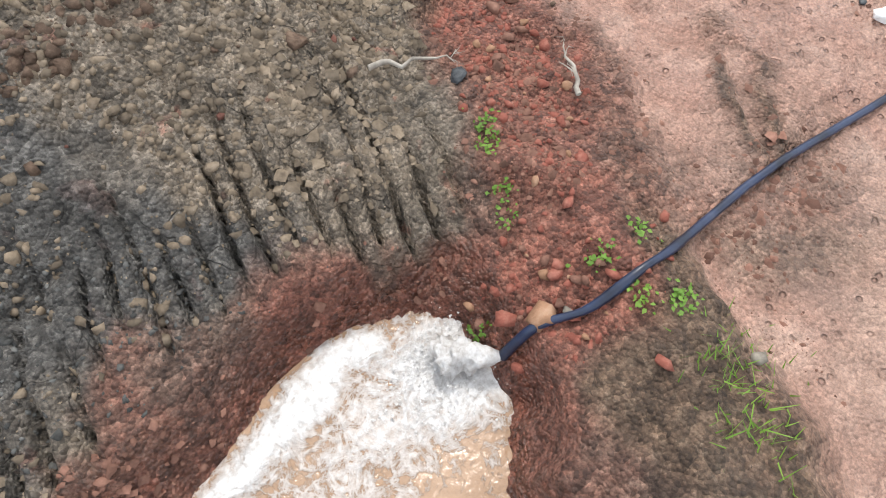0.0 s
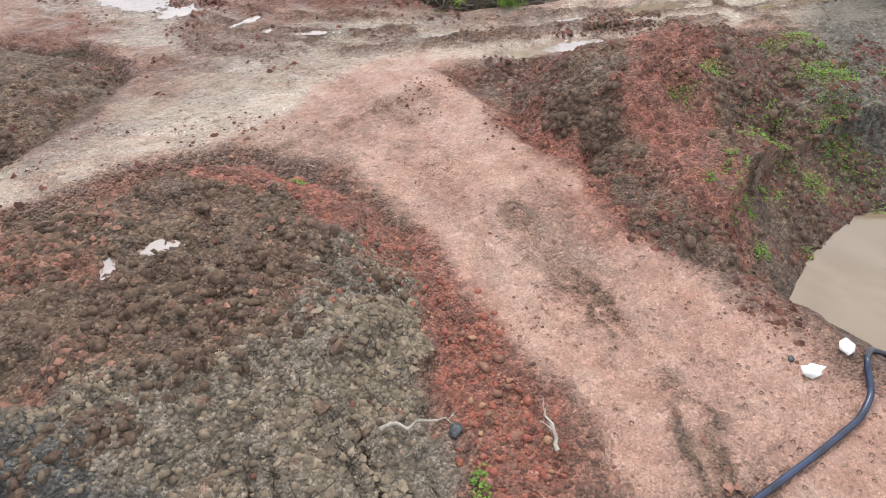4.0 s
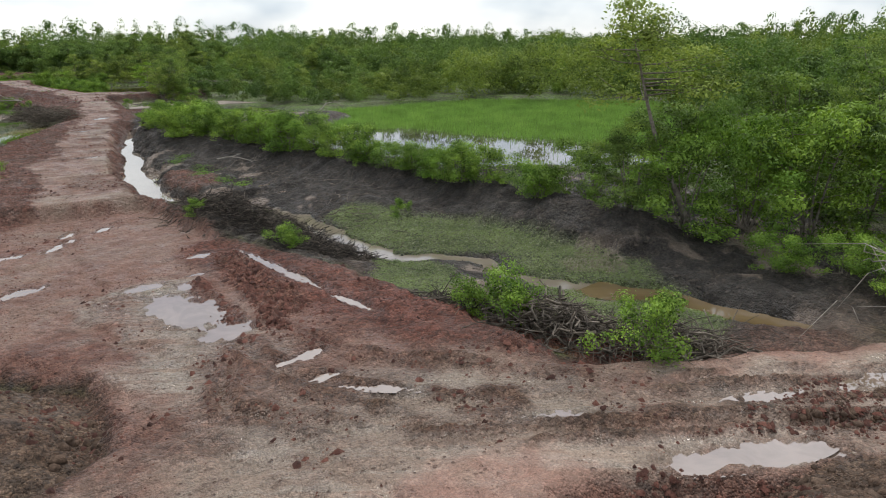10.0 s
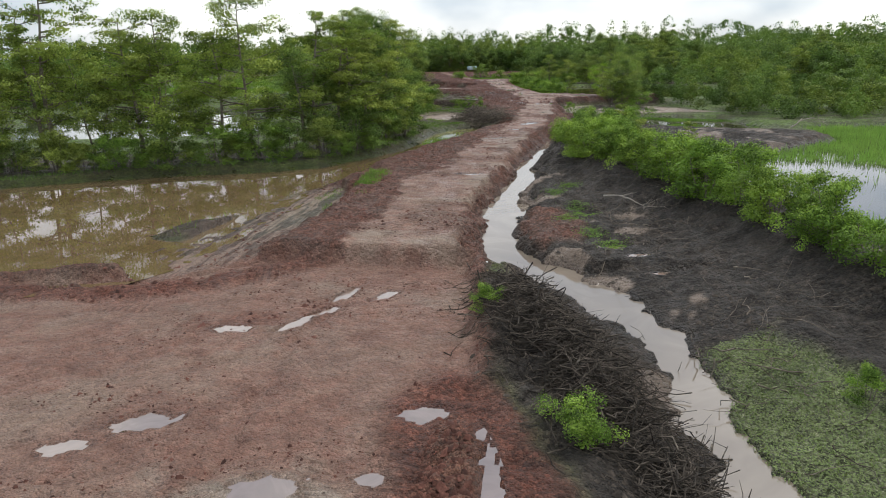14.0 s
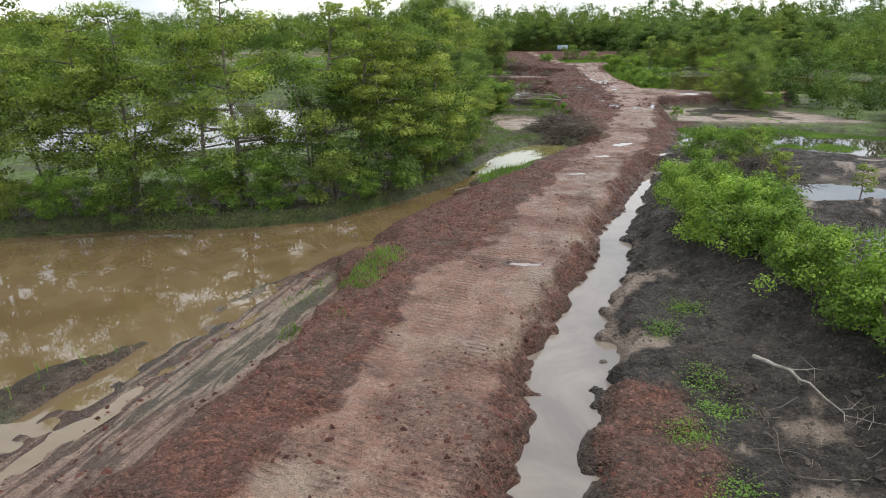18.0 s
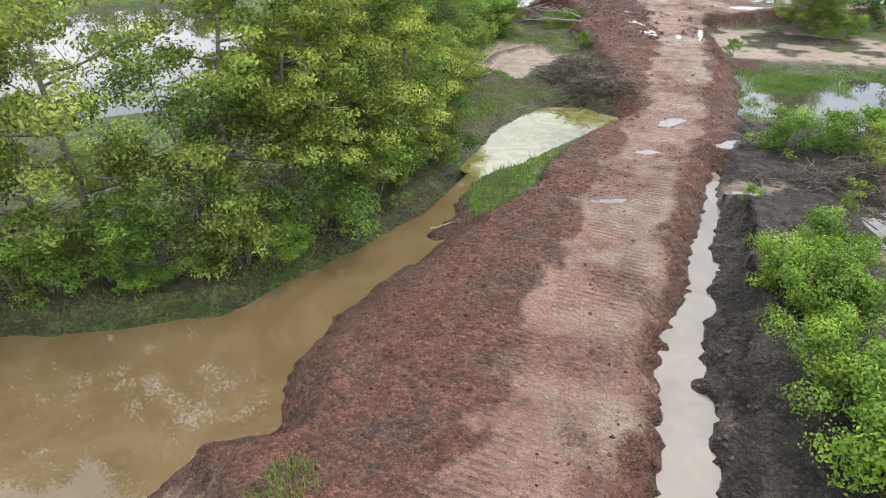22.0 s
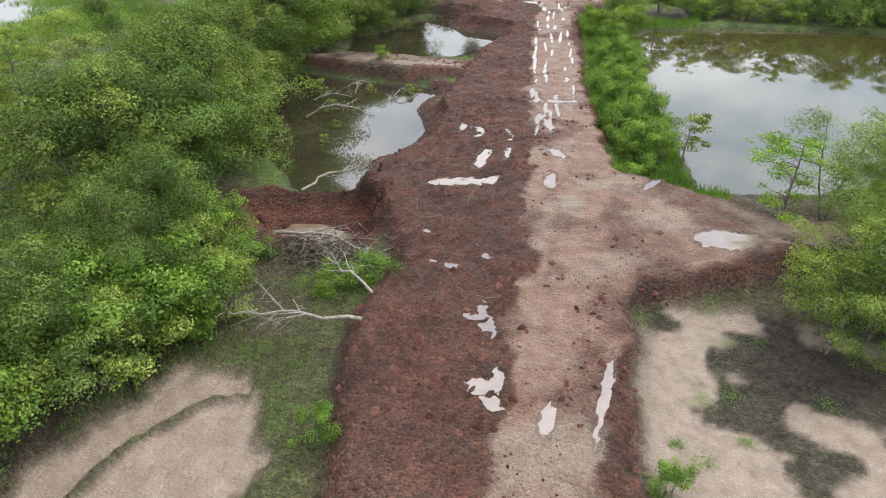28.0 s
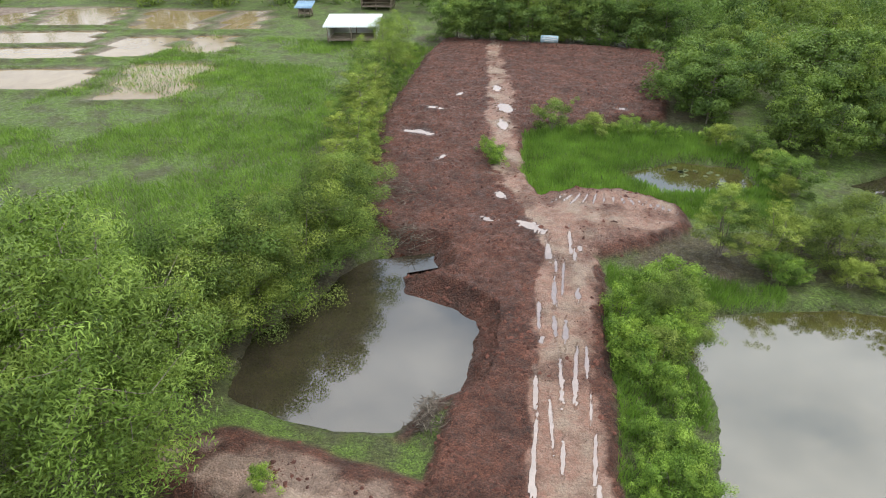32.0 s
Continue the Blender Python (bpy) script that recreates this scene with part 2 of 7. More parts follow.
PLAIN = [(-14, 27.6), (-7, 28.5), (-2.6, 29.6), (.2, 31.5), (6.9, 31.5), (7.2, 28.5), (7.8, 24), (9.8, 19.2), (10.6, 15.5), (11.2, 12.2), (13.5, 10.9), (16.5, 9.7), (24, 6.6), (40, 2),
         (40, -1), (20.4, 4.9), (15.7, 6.8), (12.3, 8.0), (9.4, 9.6), (8.5, 9.6), (8.0, 7.2), (7.6, 5.4), (7.3, 3.6), (7.1, 1.8), (7.2, -1), (7.4, -6), (2.0, -6), (2.5, -1.4), (3.3, .5), (4.0, 1.6),
         (4.4, 2.7), (4.6, 4.2), (4.9, 6), (5.2, 8), (3.9, 9.7), (2.3, 10.3), (.3, 10.0), (-3, 10.2), (-3, 11.0), (.6, 11.2), (2.4, 12.6), (4.1, 13.7), (4.0, 16.3), (2.0, 18.3), (-3, 19), (-14, 20)]
RIGHT_BRANCH = [(8.5, 85.2), (11.5, 86.4), (13.6, 88.0), (15.6, 89.6), (22, 91), (22, 93.8), (15.4, 92.4), (13.4, 93.8), (11.2, 94.6), (8.5, 96)]
FAR_BRANCH = [(-3, 141.5), (0, 143.8), (3.4, 144.8), (7.8, 143), (8.4, 140), (5.6, 137), (2.8, 134.6), (-1, 136)]
FAR_FIELD = [(-24.5, 190), (-24, 181), (-20.6, 156), (-15.5, 139), (-9, 133), (-4, 138), (-5.2, 146), (-6.8, 156), (-5, 158.5), (6.5, 163), (6.2, 190)]
BERM = [(-15.5, 111.6), (-12, 113.9), (-8.6, 113.9), (-2.4, 113.6), (-2.2, 110.9), (-5.8, 110.0), (-12, 110.6)]
BUSH_BANK = [(9.6, 56, .9), (10.2, 50, 1.2), (11, 46, 1.4), (12.4, 42, 1.5), (14.8, 37, 1.3), (16, 31, 1.4), (17.6, 27, 1.4), (18.2, 22, 1.2), (18.8, 18, 1.2)]
GREEN_MAT = [(12.2, 26.8), (13.7, 27.4), (14.3, 25.2), (15.4, 23.6), (16.3, 21.6), (17, 18.5), (17.2, 16), (16.6, 12.6), (14, 11.6), (13.4, 14), (14.6, 17.5), (15.4, 19.6), (14.4, 20.4), (13.2, 21), (12.3, 21.6), (12.1, 24)]
LOW_MAT = [(10.6, 19.0), (11.6, 20.8), (12.6, 19.8), (12.7, 17.5), (12.4, 15.6), (11.4, 17)]
PALE_SAND = [(-3.9, 74.6), (-3.1, 76.5), (-2.2, 79.3), (-.4, 79.5), (.9, 77.8), (1.9, 76.2), (1.5, 74.6), (.5, 73), (.7, 71.4), (.1, 70.6), (-.6, 72), (-1.6, 72.4)]
WET_SAND = [(10.8, 85.6), (10.9, 79.3), (11.6, 77.4), (13.9, 78.2), (18.3, 78), (25, 80), (20, 84.8), (14.6, 86.6)]
BRUSH_BED = [(7.3, 29.5), (8.6, 29.2), (10.0, 26.5), (10.7, 24), (11.2, 22), (10.9, 20.4), (9.7, 20.7), (9.0, 22.4), (7.7, 25.1)]
PADDIES = [((-82, 150), (-69, 153.8), (-59.3, 156.3), (-63.9, 165.4), (-88, 158)), ((-55.1, 153.1), (-45.4, 156.7), (-50.6, 171.8), (-62, 167.6)), ((-92, 162), (-71, 168.3), (-74.2, 174.3), (-97, 168)),
           ((-100, 169), (-75.4, 176.3), (-80, 184), (-106, 176)), ((-69.4, 168.8), (-60, 172.6), (-65.6, 184), (-75, 180.4)), ((-58.8, 173.2), (-52, 175.8), (-56.8, 186), (-64.2, 184.2))]
PADDIES += [((-112, 180), (-97.4, 182.8), (-105, 197), (-120, 194)), ((-94.6, 183.6), (-82, 187.6), (-89.6, 201.8), (-104, 198.4)), ((-77, 185), (-66.2, 187.8), (-70, 203.2), (-85, 201)), ((-63.6, 188.2), (-56.1, 190), (-61.5, 205), (-68, 203.4))]
SINKS = []


def sink(x, y, length, width, turn):
    """A puddle: a shallow hollow that is filled later."""
    SINKS.append((x, y, length, width, turn))


for row in ((5.9, 18.35, 3.0, 1.25, 100), (6.3, 17.0, 1.0, .7, 10), (8.45, 20.2, 3.5, .36, 102), (9.1, 16.9, 1.5, .2, 105), (7.0, 14.9, .95, .34, 15), (7.2, 14.0, .6, .3, 0), (5.3, 20.8, 1.1, .6, 10),
            (2.7, 22.2, 1.2, .5, 20), (1.9, 21.4, .7, .35, 30), (6.6, 21.2, .5, .35, 0), (6.1, 20.1, .5, .4, 90), (7.0, 23.0, .9, .5, 20), (2.3, 26.1, .8, .3, 10), (3.5, 26.6, 1.0, .35, 60)):
    sink(*row)
for row in ((3.9, 29.0, 1.1, .3, 70), (5.0, 29.0, .9, .4, 60), (3.8, 27.5, .8, .25, 60), (5.5, 43.5, 1.0, .3, 10), (5.9, 56.0, 1.2, .3, 20), (7.0, 60.5, .9, .35, 10),
            (7.9, 64.0, 1.4, .7, 60), (11.4, 8.9, 2.2, .55, 160), (15.5, 8.9, 2.6, .5, 158), (13.0, 9.6, 1.2, .3, 160), (19.5, 7.2, 3.4, .4, 158)):
    sink(*row)
for row in ((2.7, 92.3, 3.0, .8, 20), (2.9, 95.0, 2.2, .6, 95), (3.9, 96, 1.6, .35, 95), (6.1, 96.8, 1.7, .5, 130), (6.4, 93.5, 1.5, .6, 95), (5.1, 100.7, 2.0, .5, 110), (4.8, 104.6, 2.6, .6, 10), (6.0, 82.9, 1.6, .5, 120),
            (6.6, 79.9, .9, .5, 20), (9.8, 80.7, 3.2, .3, 88), (8.5, 79.2, 1.8, .4, 90), (10.6, 94.0, 1.4, .4, 60), (13.5, 89.9, 2.2, 1.3, 10), (15.3, 90.3, .9, .35, 10)):
    sink(*row)
for row in ((-9.4, 161.2, 3.2, 1.6, 110), (-8.4, 156.2, 3.0, 1.0, 110), (-15.9, 152.4, 4.0, 1.1, 170), (-6.9, 144.6, .8, .5, 0), (-5.1, 140.9, 1.6, .7, 130), (-5.4, 136.9, 1.6, .6, 170), (-2.4, 136.8, 3.2, .9, 150),
            (-.4, 133.6, 3.0, .4, 105), (-12.0, 146.9, 1.8, .35, 70), (-15.1, 164.4, 1.4, .7, 80), (-16.6, 159.1, 2.0, .5, 165), (-4.3, 163.3, 1.0, .5, 0), (2.2, 163.5, 1.4, .4, 170), (-11.6, 167.5, 2.6, 1.2, 110)):
    sink(*row)
for row in ((1.6, 6.6, .5, .24, -20), (1.0, 6.6, .34, .14, 60), (7.6, 13.3, 1.6, .22, -38), (9.9, 10.9, 1.4, .22, -30), (11.9, 8.6, 1.8, .3, -25), (11.8, 33.25, 2.2, .35, 0), (11.7, 32.1, .7, .3, 10), (10.3, 58.2, 1.1, .35, 10), (10.0, 62.5, 1.3, .6, 55), (12.4, 55.4, 2.0, .5, 0), (11.2, 28.2, 1.6, .25, 100), (12.4, 31, 1.2, .2, 10)):
    sink(*row)
rng = random.Random(4)
for k in range(46):                     # water standing in the wheel ruts
    y = 100 + 35 * k / 45 + rng.uniform(-.5, .5)
    lane = float(np.interp(y, LANE_Y, LANE_L))
    sink(lane + .25 + rng.choice((.0, .0, .7, 1.3, 2.0, 2.5)) + rng.uniform(-.14, .14), y, rng.uniform(.8, 3.6), rng.uniform(.12, .3), 98.5 + rng.uniform(-4, 4))
for k in range(13):                     # wet furrows that fan out on the far branch
    a = 62 + 6.5 * k
    sink(-1.0 + .68 * k, 141.4 + 1.1 * math.sin(k / 4.2), rng.uniform(1.1, 2.2), .17, a)
for k in range(16):                     # small pools on the rough fill
    y = rng.uniform(79, 100)
    lo, hi = float(np.interp(y, FILL_Y, FILL_L)), float(np.interp(y, LANE_Y, LANE_L))
    sink(lo + (hi - lo) * rng.uniform(.25, .98), y, rng.uniform(.4, 1.1), rng.uniform(.15, .4), rng.uniform(0, 180))


# ---- the lie of the land: heights and kinds of soil on one grid ----
def axis(*spans):
    out = []
    for a, b, s in spans:
        out.extend(np.arange(a, b - 1e-6, s))
    return np.array(out + [spans[-1][1]])


GX = axis((-2400, -400, 400), (-400, -120, 20), (-120, -40, 2.5), (-40, -20, .6), (-20, -6, .3), (-6, -3, .13), (-3, -.8, .06), (-.8, 2.8, .036), (2.8, 4.6, .05), (4.6, 13, .09), (13, 20, .16), (20, 34, .4), (34, 70, 1.5), (70, 400, 15), (400, 2400, 400))
GY = axis((-2000, -200, 300), (-200, -4, 7), (-4, -2, .25), (-2, 1.6, .06), (1.6, 5.6, .05), (5.6, 9, .06), (9, 32, .1), (32, 70, .15), (70, 135, .22), (135, 192, .42), (192, 230, 1.5), (230, 600, 20), (600, 3000, 400))
X, Y = np.meshgrid(GX, GY)
wob = .22 * fbm(X, Y, 1.1, 3, 11) + .08 * vnoise(X, Y, .22, 15)
wx, wy = X + wob, Y + .22 * fbm(X, Y, 1.3, 3, 31)

road_z = np.interp(Y, ROAD_Y, ROAD_Z)
H = .02 + .12 * fbm(X, Y, 9, 3, 1) + .05 * fbm(X, Y, 1.1, 3, 5)
kinds = {k: np.zeros_like(X) for k in ("fill", "lane", "black", "green", "grey", "sand", "wet", "mat")}

# marsh soil beside the ditch is black, the rest of the land is grown over
near_ditch = along(wx, wy, BUSH_BANK)
black = step(9.5, 5.5, near_ditch[0]) * step(64, 58, Y) * step(5, 9, X) * step(8, 13, Y)
black = np.maximum(black, step(3, 0, outside(wx, wy, [(9.5, 65.5), (8.5, 55), (13, 50), (20, 55), (26, 62), (16, 66), (11, 66.5)])))
H += black * (.10 + .13 * fbm(X, Y, 1.8, 3, 44) + .06 * vnoise(X, Y, .35, 45) + .14 * (.5 - worley(X, Y, .62, 47)) + .09 * (.5 - worley(X, Y, .3, 48)))
bank = np.exp(-(near_ditch[0] / 1.5) ** 2)
H += bank * .75 * (1 + .3 * fbm(X, Y, 2.0, 2, 46))
kinds["black"] = black
kinds["green"] = step(.35, .05, black)
mat_area = step(.3, -.2, np.minimum(outside(wx, wy, GREEN_MAT), outside(wx, wy, LOW_MAT)) + .35 * fbm(X, Y, .9, 3, 78)) * step(-.45, -.1, fbm(X, Y, 2.2, 3, 77) + .2)
kinds["mat"] = mat_area
H = np.where(mat_area > 0, H * (1 - .6 * mat_area) - .12 * mat_area, H)

red_bank = step(.4, -.2, outside(wx, wy, [(8.6, 37.6), (9.6, 37.4), (10.2, 35.4), (10, 33.6), (9.0, 33.4), (8.2, 35.2)]))

brush = step(.5, -.5, outside(wx, wy, BRUSH_BED))

# the red fill
lane_l, lane_r = np.interp(wy, LANE_Y, LANE_L), np.interp(wy, LANE_Y, LANE_R)
fill_out = np.maximum(np.interp(wy, FILL_Y, FILL_L) - wx, wx - np.interp(wy, EDGE_Y, EDGE_R))
fill_out = np.maximum(fill_out, np.maximum(30 - wy, wy - 189))
plain_out = outside(wx, wy, PLAIN)
for poly in (RIGHT_BRANCH, FAR_BRANCH, FAR_FIELD):
    fill_out = np.minimum(fill_out, outside(wx, wy, poly))
shape_out = np.minimum(fill_out, plain_out)
raise_by = step(.75, -.35, shape_out)
plain = step(.35, -.15, plain_out)
clods = .07 * fbm(X, Y, .9, 3, 21) + .035 * np.abs(vnoise(X, Y, .23, 24))
far_rough = step(134, 140, Y) * step(.5, -1, fill_out)
clods = clods + .10 * (.5 - worley(X, Y, .5, 22)) + .05 * (.5 - worley(X, Y, .24, 23)) * step(60, 40, Y)
clods = clods + .12 * fbm(X, Y, 1.4, 3, 26) * step(70, 84, Y)
clods = clods + far_rough * .16 * fbm(X, Y, 3.0, 3, 27)
H = H * (1 - raise_by) + raise_by * (road_z + clods)
rag = .45 * fbm(X, Y, 1.5, 3, 57) + .2 * vnoise(X, Y, .5, 58)
lane = step(-.14, .16, wx - lane_l + 1.3 * rag) * step(-.2, .2, lane_r - wx + rag) * step(25.5, 29, Y + 1.2 * rag) * step(190, 186, Y)
for poly in (RIGHT_BRANCH, FAR_BRANCH):
    lane = np.maximum(lane, step(-.1, -.7, outside(wx, wy, poly)))
lane = lane * (.35 + .65 * step(-.5, .1, fbm(X, Y, 1.6, 3, 53)))
lane = np.maximum(lane, plain * (.45 + .55 * step(-.6, .0, fbm(X, Y, 2.2, 3, 54))))
H = np.where(lane > 0, H * (1 - lane) + lane * (road_z - .03 + .03 * fbm(X, Y, .7, 3, 51) - .03 * step(.36, .2, worley(X, Y, .42, 56)) * plain + .03 * fbm(X, Y, 4, 2, 52)), H)
kinds["fill"] = step(.55, .0, shape_out)
for shore in (POND_TWO, POND_THREE, MARSH_POND, BROWN_POND):
    kinds["fill"] = np.maximum(kinds["fill"], step(1.2, .5, outside(wx, wy, shore)) * step(2.6, 1.6, shape_out))
kinds["lane"] = lane
kinds["fill"] = np.maximum(kinds["fill"], red_bank)
H += .08 * red_bank
for k in ("green", "black", "mat"):
    kinds[k] = kinds[k] * (1 - kinds["fill"])
H -= .28 * plain * step(2.5, -2.5, X) * step(24, 28.5, Y)
band = along(X, Y, [(2.2, 31.3, .5), (0, 29.7, .6), (-3.0, 28.7, .7), (-9, 27.7, .7), (-14, 27.1, .7)])
ridge = step(.8, .2, band[0]) * plain
H += .14 * ridge * (1 + fbm(X, Y, .5, 2, 61))
kinds["lane"] = kinds["lane"] * (1 - .9 * ridge)
low_red = step(.9, 0, outside(wx, wy, [(7.4, 24), (9.7, 19.6), (10.4, 16.2), (11.2, 13), (9.6, 14.4), (8.2, 17.6), (7.4, 20), (6.9, 23)]))
H += .12 * low_red * (.6 + fbm(X, Y, .6, 3, 63))
kinds["lane"] = kinds["lane"] * (1 - .95 * low_red)


# wheel ruts with squeezed-up edges
RUTS = [[(6.0, 15.4, .16), (5.6, 13.8, .16), (6.7, 12.6, .16), (8.6, 10.9, .16), (10.4, 10.2, .16), (12.3, 9.3, .16), (14.6, 7.8, .16), (20.1, 5.5, .16)],
        [(7.0, 17.0, .14), (8.0, 14.7, .14), (9.9, 12.7, .14), (11.4, 11.2, .14), (13.2, 10.2, .14), (19.8, 7.4, .14)], [(6.6, 14.0, .14), (7.9, 12.0, .14), (9.6, 10.5, .14), (11.9, 9.3, .14), (16.0, 7.4, .14)]]
RUTS += [[(6.7, 10, .12), (6.8, 8, .12), (6.3, 6, .12), (6.0, 4.6, .12), (5.5, 2.3, .12), (4.7, .5, .12)], [(5.7, 9.4, .16), (5.9, 7, .16), (5.5, 4.6, .16), (4.7, 2.2, .16)],
         [(2.8, 17.8, .2), (3.7, 15.9, .2), (4.6, 14.0, .2), (5.4, 12.0, .2), (6.0, 9.6, .2)], [(3.2, 20, .16), (5.4, 15.8, .16), (6.2, 12.2, .16), (6.9, 9.6, .16)], [(4.2, 30, .2), (3.9, 25, .2), (4.4, 20, .2)]]
RUTS += [[(6.2, 5.2, .14), (5.6, 3.3, .11), (5.25, 2.0, .11), (4.8, 1.1, .1), (4.5, .5, .08)], [(9.4, 11.7, .2), (11.2, 10.6, .2), (14, 9.3, .2), (19, 7.2, .2)], [(6.4, 16.2, .2), (6.6, 14.6, .2), (7.4, 13.2, .2), (9.2, 11.6, .2)]]
churned = step(.25, -.2, np.minimum(outside(wx, wy, [(7.2, 16.6), (8.2, 17.4), (8.1, 21.6), (7.4, 22.8), (7.2, 20)]), outside(wx, wy, [(6.3, 17.2), (6.75, 17), (6.7, 20), (6.4, 20.6), (6.1, 19)]))) * plain
H += churned * (.07 + .22 * (.5 - worley(X, Y, .36, 64)) + .1 * (.5 - worley(X, Y, .18, 65)))
kinds["lane"] = kinds["lane"] * (1 - churned)
lips = churned * .9
for k, line in enumerate(RUTS):
    d, half, run = along(wx, wy, line)
    lip = np.exp(-((d - 1.4 * half) / (.8 * half)) ** 2) * (.3 + .7 * (k in (0, 1, 2, 8, 9, 10))) * (1 if k in (0, 1, 2, 8, 9, 10) else step(.0, .5, fbm(X, Y, 1.3, 2, 160 + k))) * step(-.5, .3, fbm(X, Y, .8, 2, 140 + k))
    H += (-.06 * step(half, .3 * half, d) + .085 * lip * (1 + .25 * vnoise(X, Y, .3, 150))) * plain
    kinds["lane"] = kinds["lane"] * np.clip(1 - 1.1 * lip, 0, 1)
    lips = np.maximum(lips, lip * plain)


def heap(cx, cy, rx, ry, turn, top, power=1.4):
    """How high a heap stands here."""
    c, s = math.cos(radians(turn)), math.sin(radians(turn))
    u, v = (wx - cx) * c + (wy - cy) * s, (wy - cy) * c - (wx - cx) * s
    return top * np.clip(1 - (np.abs(u / rx) ** 2.2 + np.abs(v / ry) ** 2.2), 0, 1) ** (1 / power)


left_heap = heap(1.0, 6.5, 3.9, 3.6, -20, 1.35, 1.15)
left_heap = np.maximum(left_heap, heap(2.5, 6.9, 2.3, 2.2, -20, 1.5, 1.2))
left_heap = np.maximum(left_heap, heap(-2.6, 6.6, 3.6, 3.6, 0, 1.3))
far_heap = heap(-.2, 14.9, 4.3, 3.2, -8, 1.35, 1.1)
right_heap = np.maximum(heap(11.2, 6.1, 3.3, 2.3, -5, 1.6, 1.2), heap(9.3, 3.6, 2.2, 2.4, 20, .85))
right_heap = np.maximum(right_heap, heap(14.6, 4.2, 3.2, 2.4, 20, .9))
lumps = 1 + .3 * fbm(X, Y, 1.3, 3, 71)
heaps = np.maximum(np.maximum(left_heap, far_heap), right_heap) * lumps
rough_heap = .08 * fbm(X, Y, .45, 3, 73) + .16 * (.5 - worley(X, Y, .6, 74)) + .07 * (.5 - worley(X, Y, .26, 75))
H = np.maximum(H, -.25 + heaps + rough_heap * step(0, .3, heaps)) * step(0, .05, heaps) + H * (1 - step(0, .05, heaps))
on_heap = step(.05, .3, heaps)
kinds["lane"] = kinds["lane"] * (1 - on_heap)
kinds["fill"] = np.maximum(kinds["fill"], on_heap)
kinds["green"] = kinds["green"] * (1 - on_heap)

bare = step(13.5, 12, Y + .4 * vnoise(X, Y, 1.5, 79)) * step(19, 16, X) * step(-60, -40, Y) * (1 - mat_area)
kinds["fill"] = np.maximum(kinds["fill"], bare * (1 - black))
kinds["green"] = kinds["green"] * (1 - bare)

# the near side: a pit with raked clay flanks between the heap and the hose
yard = step(-14, -10, X) * step(10, 6, X) * step(9.6, 9.0, Y) * step(-60, -40, Y)
kinds["fill"] = np.maximum(kinds["fill"], yard * step(5, 4, X))
kinds["green"] = kinds["green"] * (1 - kinds["fill"])
pit_out = outside(wx, wy, PUMP_PIT)
flank = np.clip(pit_out, 0, 4)
pit_h = -.98 + .62 * np.minimum(flank, .35) / .35 * 1.0 + .46 * np.clip(flank - .35, 0, 3.4)
pit_zone = step(3.4, 2.1, flank) * step(4.0, 3.0, X)
pit_h = pit_h + .05 * fbm(X, Y, .3, 3, 83)
H = H * (1 - pit_zone) + np.minimum(H, pit_h) * pit_zone
GREY_FLANK = [(-5, 1.4), (-1.5, 2.5), (-.6, 2.7), (.2, 2.65), (.9, 2.65), (1.3, 2.4), (1.75, 1.9), (1.95, 1.85), (2.3, 2.4), (2.6, 2.9), (3.1, 3.7), (3.7, 4.5), (4.0, 5.2), (3.7, 5.9), (3.0, 5.2),
              (2.6, 5.0), (1.8, 4.9), (1.2, 4.8), (.7, 5.2), (.3, 5.5), (-2, 5.6), (-5, 5.2)]
grey_edge = outside(wx, wy, GREY_FLANK) + .3 * fbm(X, Y, .7, 3, 86) + .12 * vnoise(X, Y, .12, 85)
kinds["grey"] = step(.22, -.16, grey_edge)
# grooves left by the teeth of a digger's bucket
rake_u = (X * .95 - Y * .31) / .23 + .45 * fbm(X, Y, .8, 2, 81)
tooth = hashed(np.floor(rake_u), 0 * Y, 82)
groove = np.exp(-(np.sin(math.pi * rake_u) / .42) ** 2)
reach = .75 + 1.1 * hashed(np.floor(rake_u), 0 * Y, 89)
raked = step(.05, .3, flank) * step(reach + .35, reach - .25, flank) * step(2.7, 2.2, X) * step(.9, 1.5, Y) * step(.2, -.1, grey_edge)
H -= raked * (.13 + .2 * tooth) * groove * (1 + .5 * vnoise(X, Y, .25, 90))
near_rough = step(9.4, 8.8, Y) * step(4.9, 4.2, X) * (1 - kinds["lane"]) * step(.0, .4, flank) * step(-6, -4, X)
crumbs = step(-.3, .35, fbm(X, Y, 1.0, 3, 92))
H += near_rough * (.09 * (.45 - worley(X, Y, .34, 93)) + (1 - .6 * raked) * .07 * crumbs * (.45 - worley(X, Y, .19, 94)))
# brighter red clay, brown earth, blue-grey clay and wet smears
patchy = fbm(X, Y, .7, 3, 98)
def near_line(line, half):
    return step(1.15 * half, .55 * half, along(wx, wy, [(a, b, 1) for a, b in line])[0] + .45 * half * patchy)


vivid = step(.5, .25, flank + .22 * patchy) * step(-.6, .2, Y) * step(-1.2, -.3, X)
for line, half in (([(-2, 9.0), (0, 9.1), (1, 8.8), (2.5, 8.6), (3.4, 7.9), (3.9, 7.2), (4.2, 6.2), (4.35, 5), (4.2, 4.1), (3.9, 3.3), (3.2, 2.3), (2.6, 1.5), (2.2, .9)], .62), ([(12.2, 6.6), (10, 5.1), (9.2, 4.2), (8.7, 3.2)], .85),
                   ([(8.4, 7), (8.0, 6), (7.3, 4.7), (6.7, 3.6), (6.5, 2.4)], .45), ([(10.2, 17.2), (10.9, 15.3), (12.2, 13.0), (14, 12.0)], .5)):
    vivid = np.maximum(vivid, near_line(line, half))
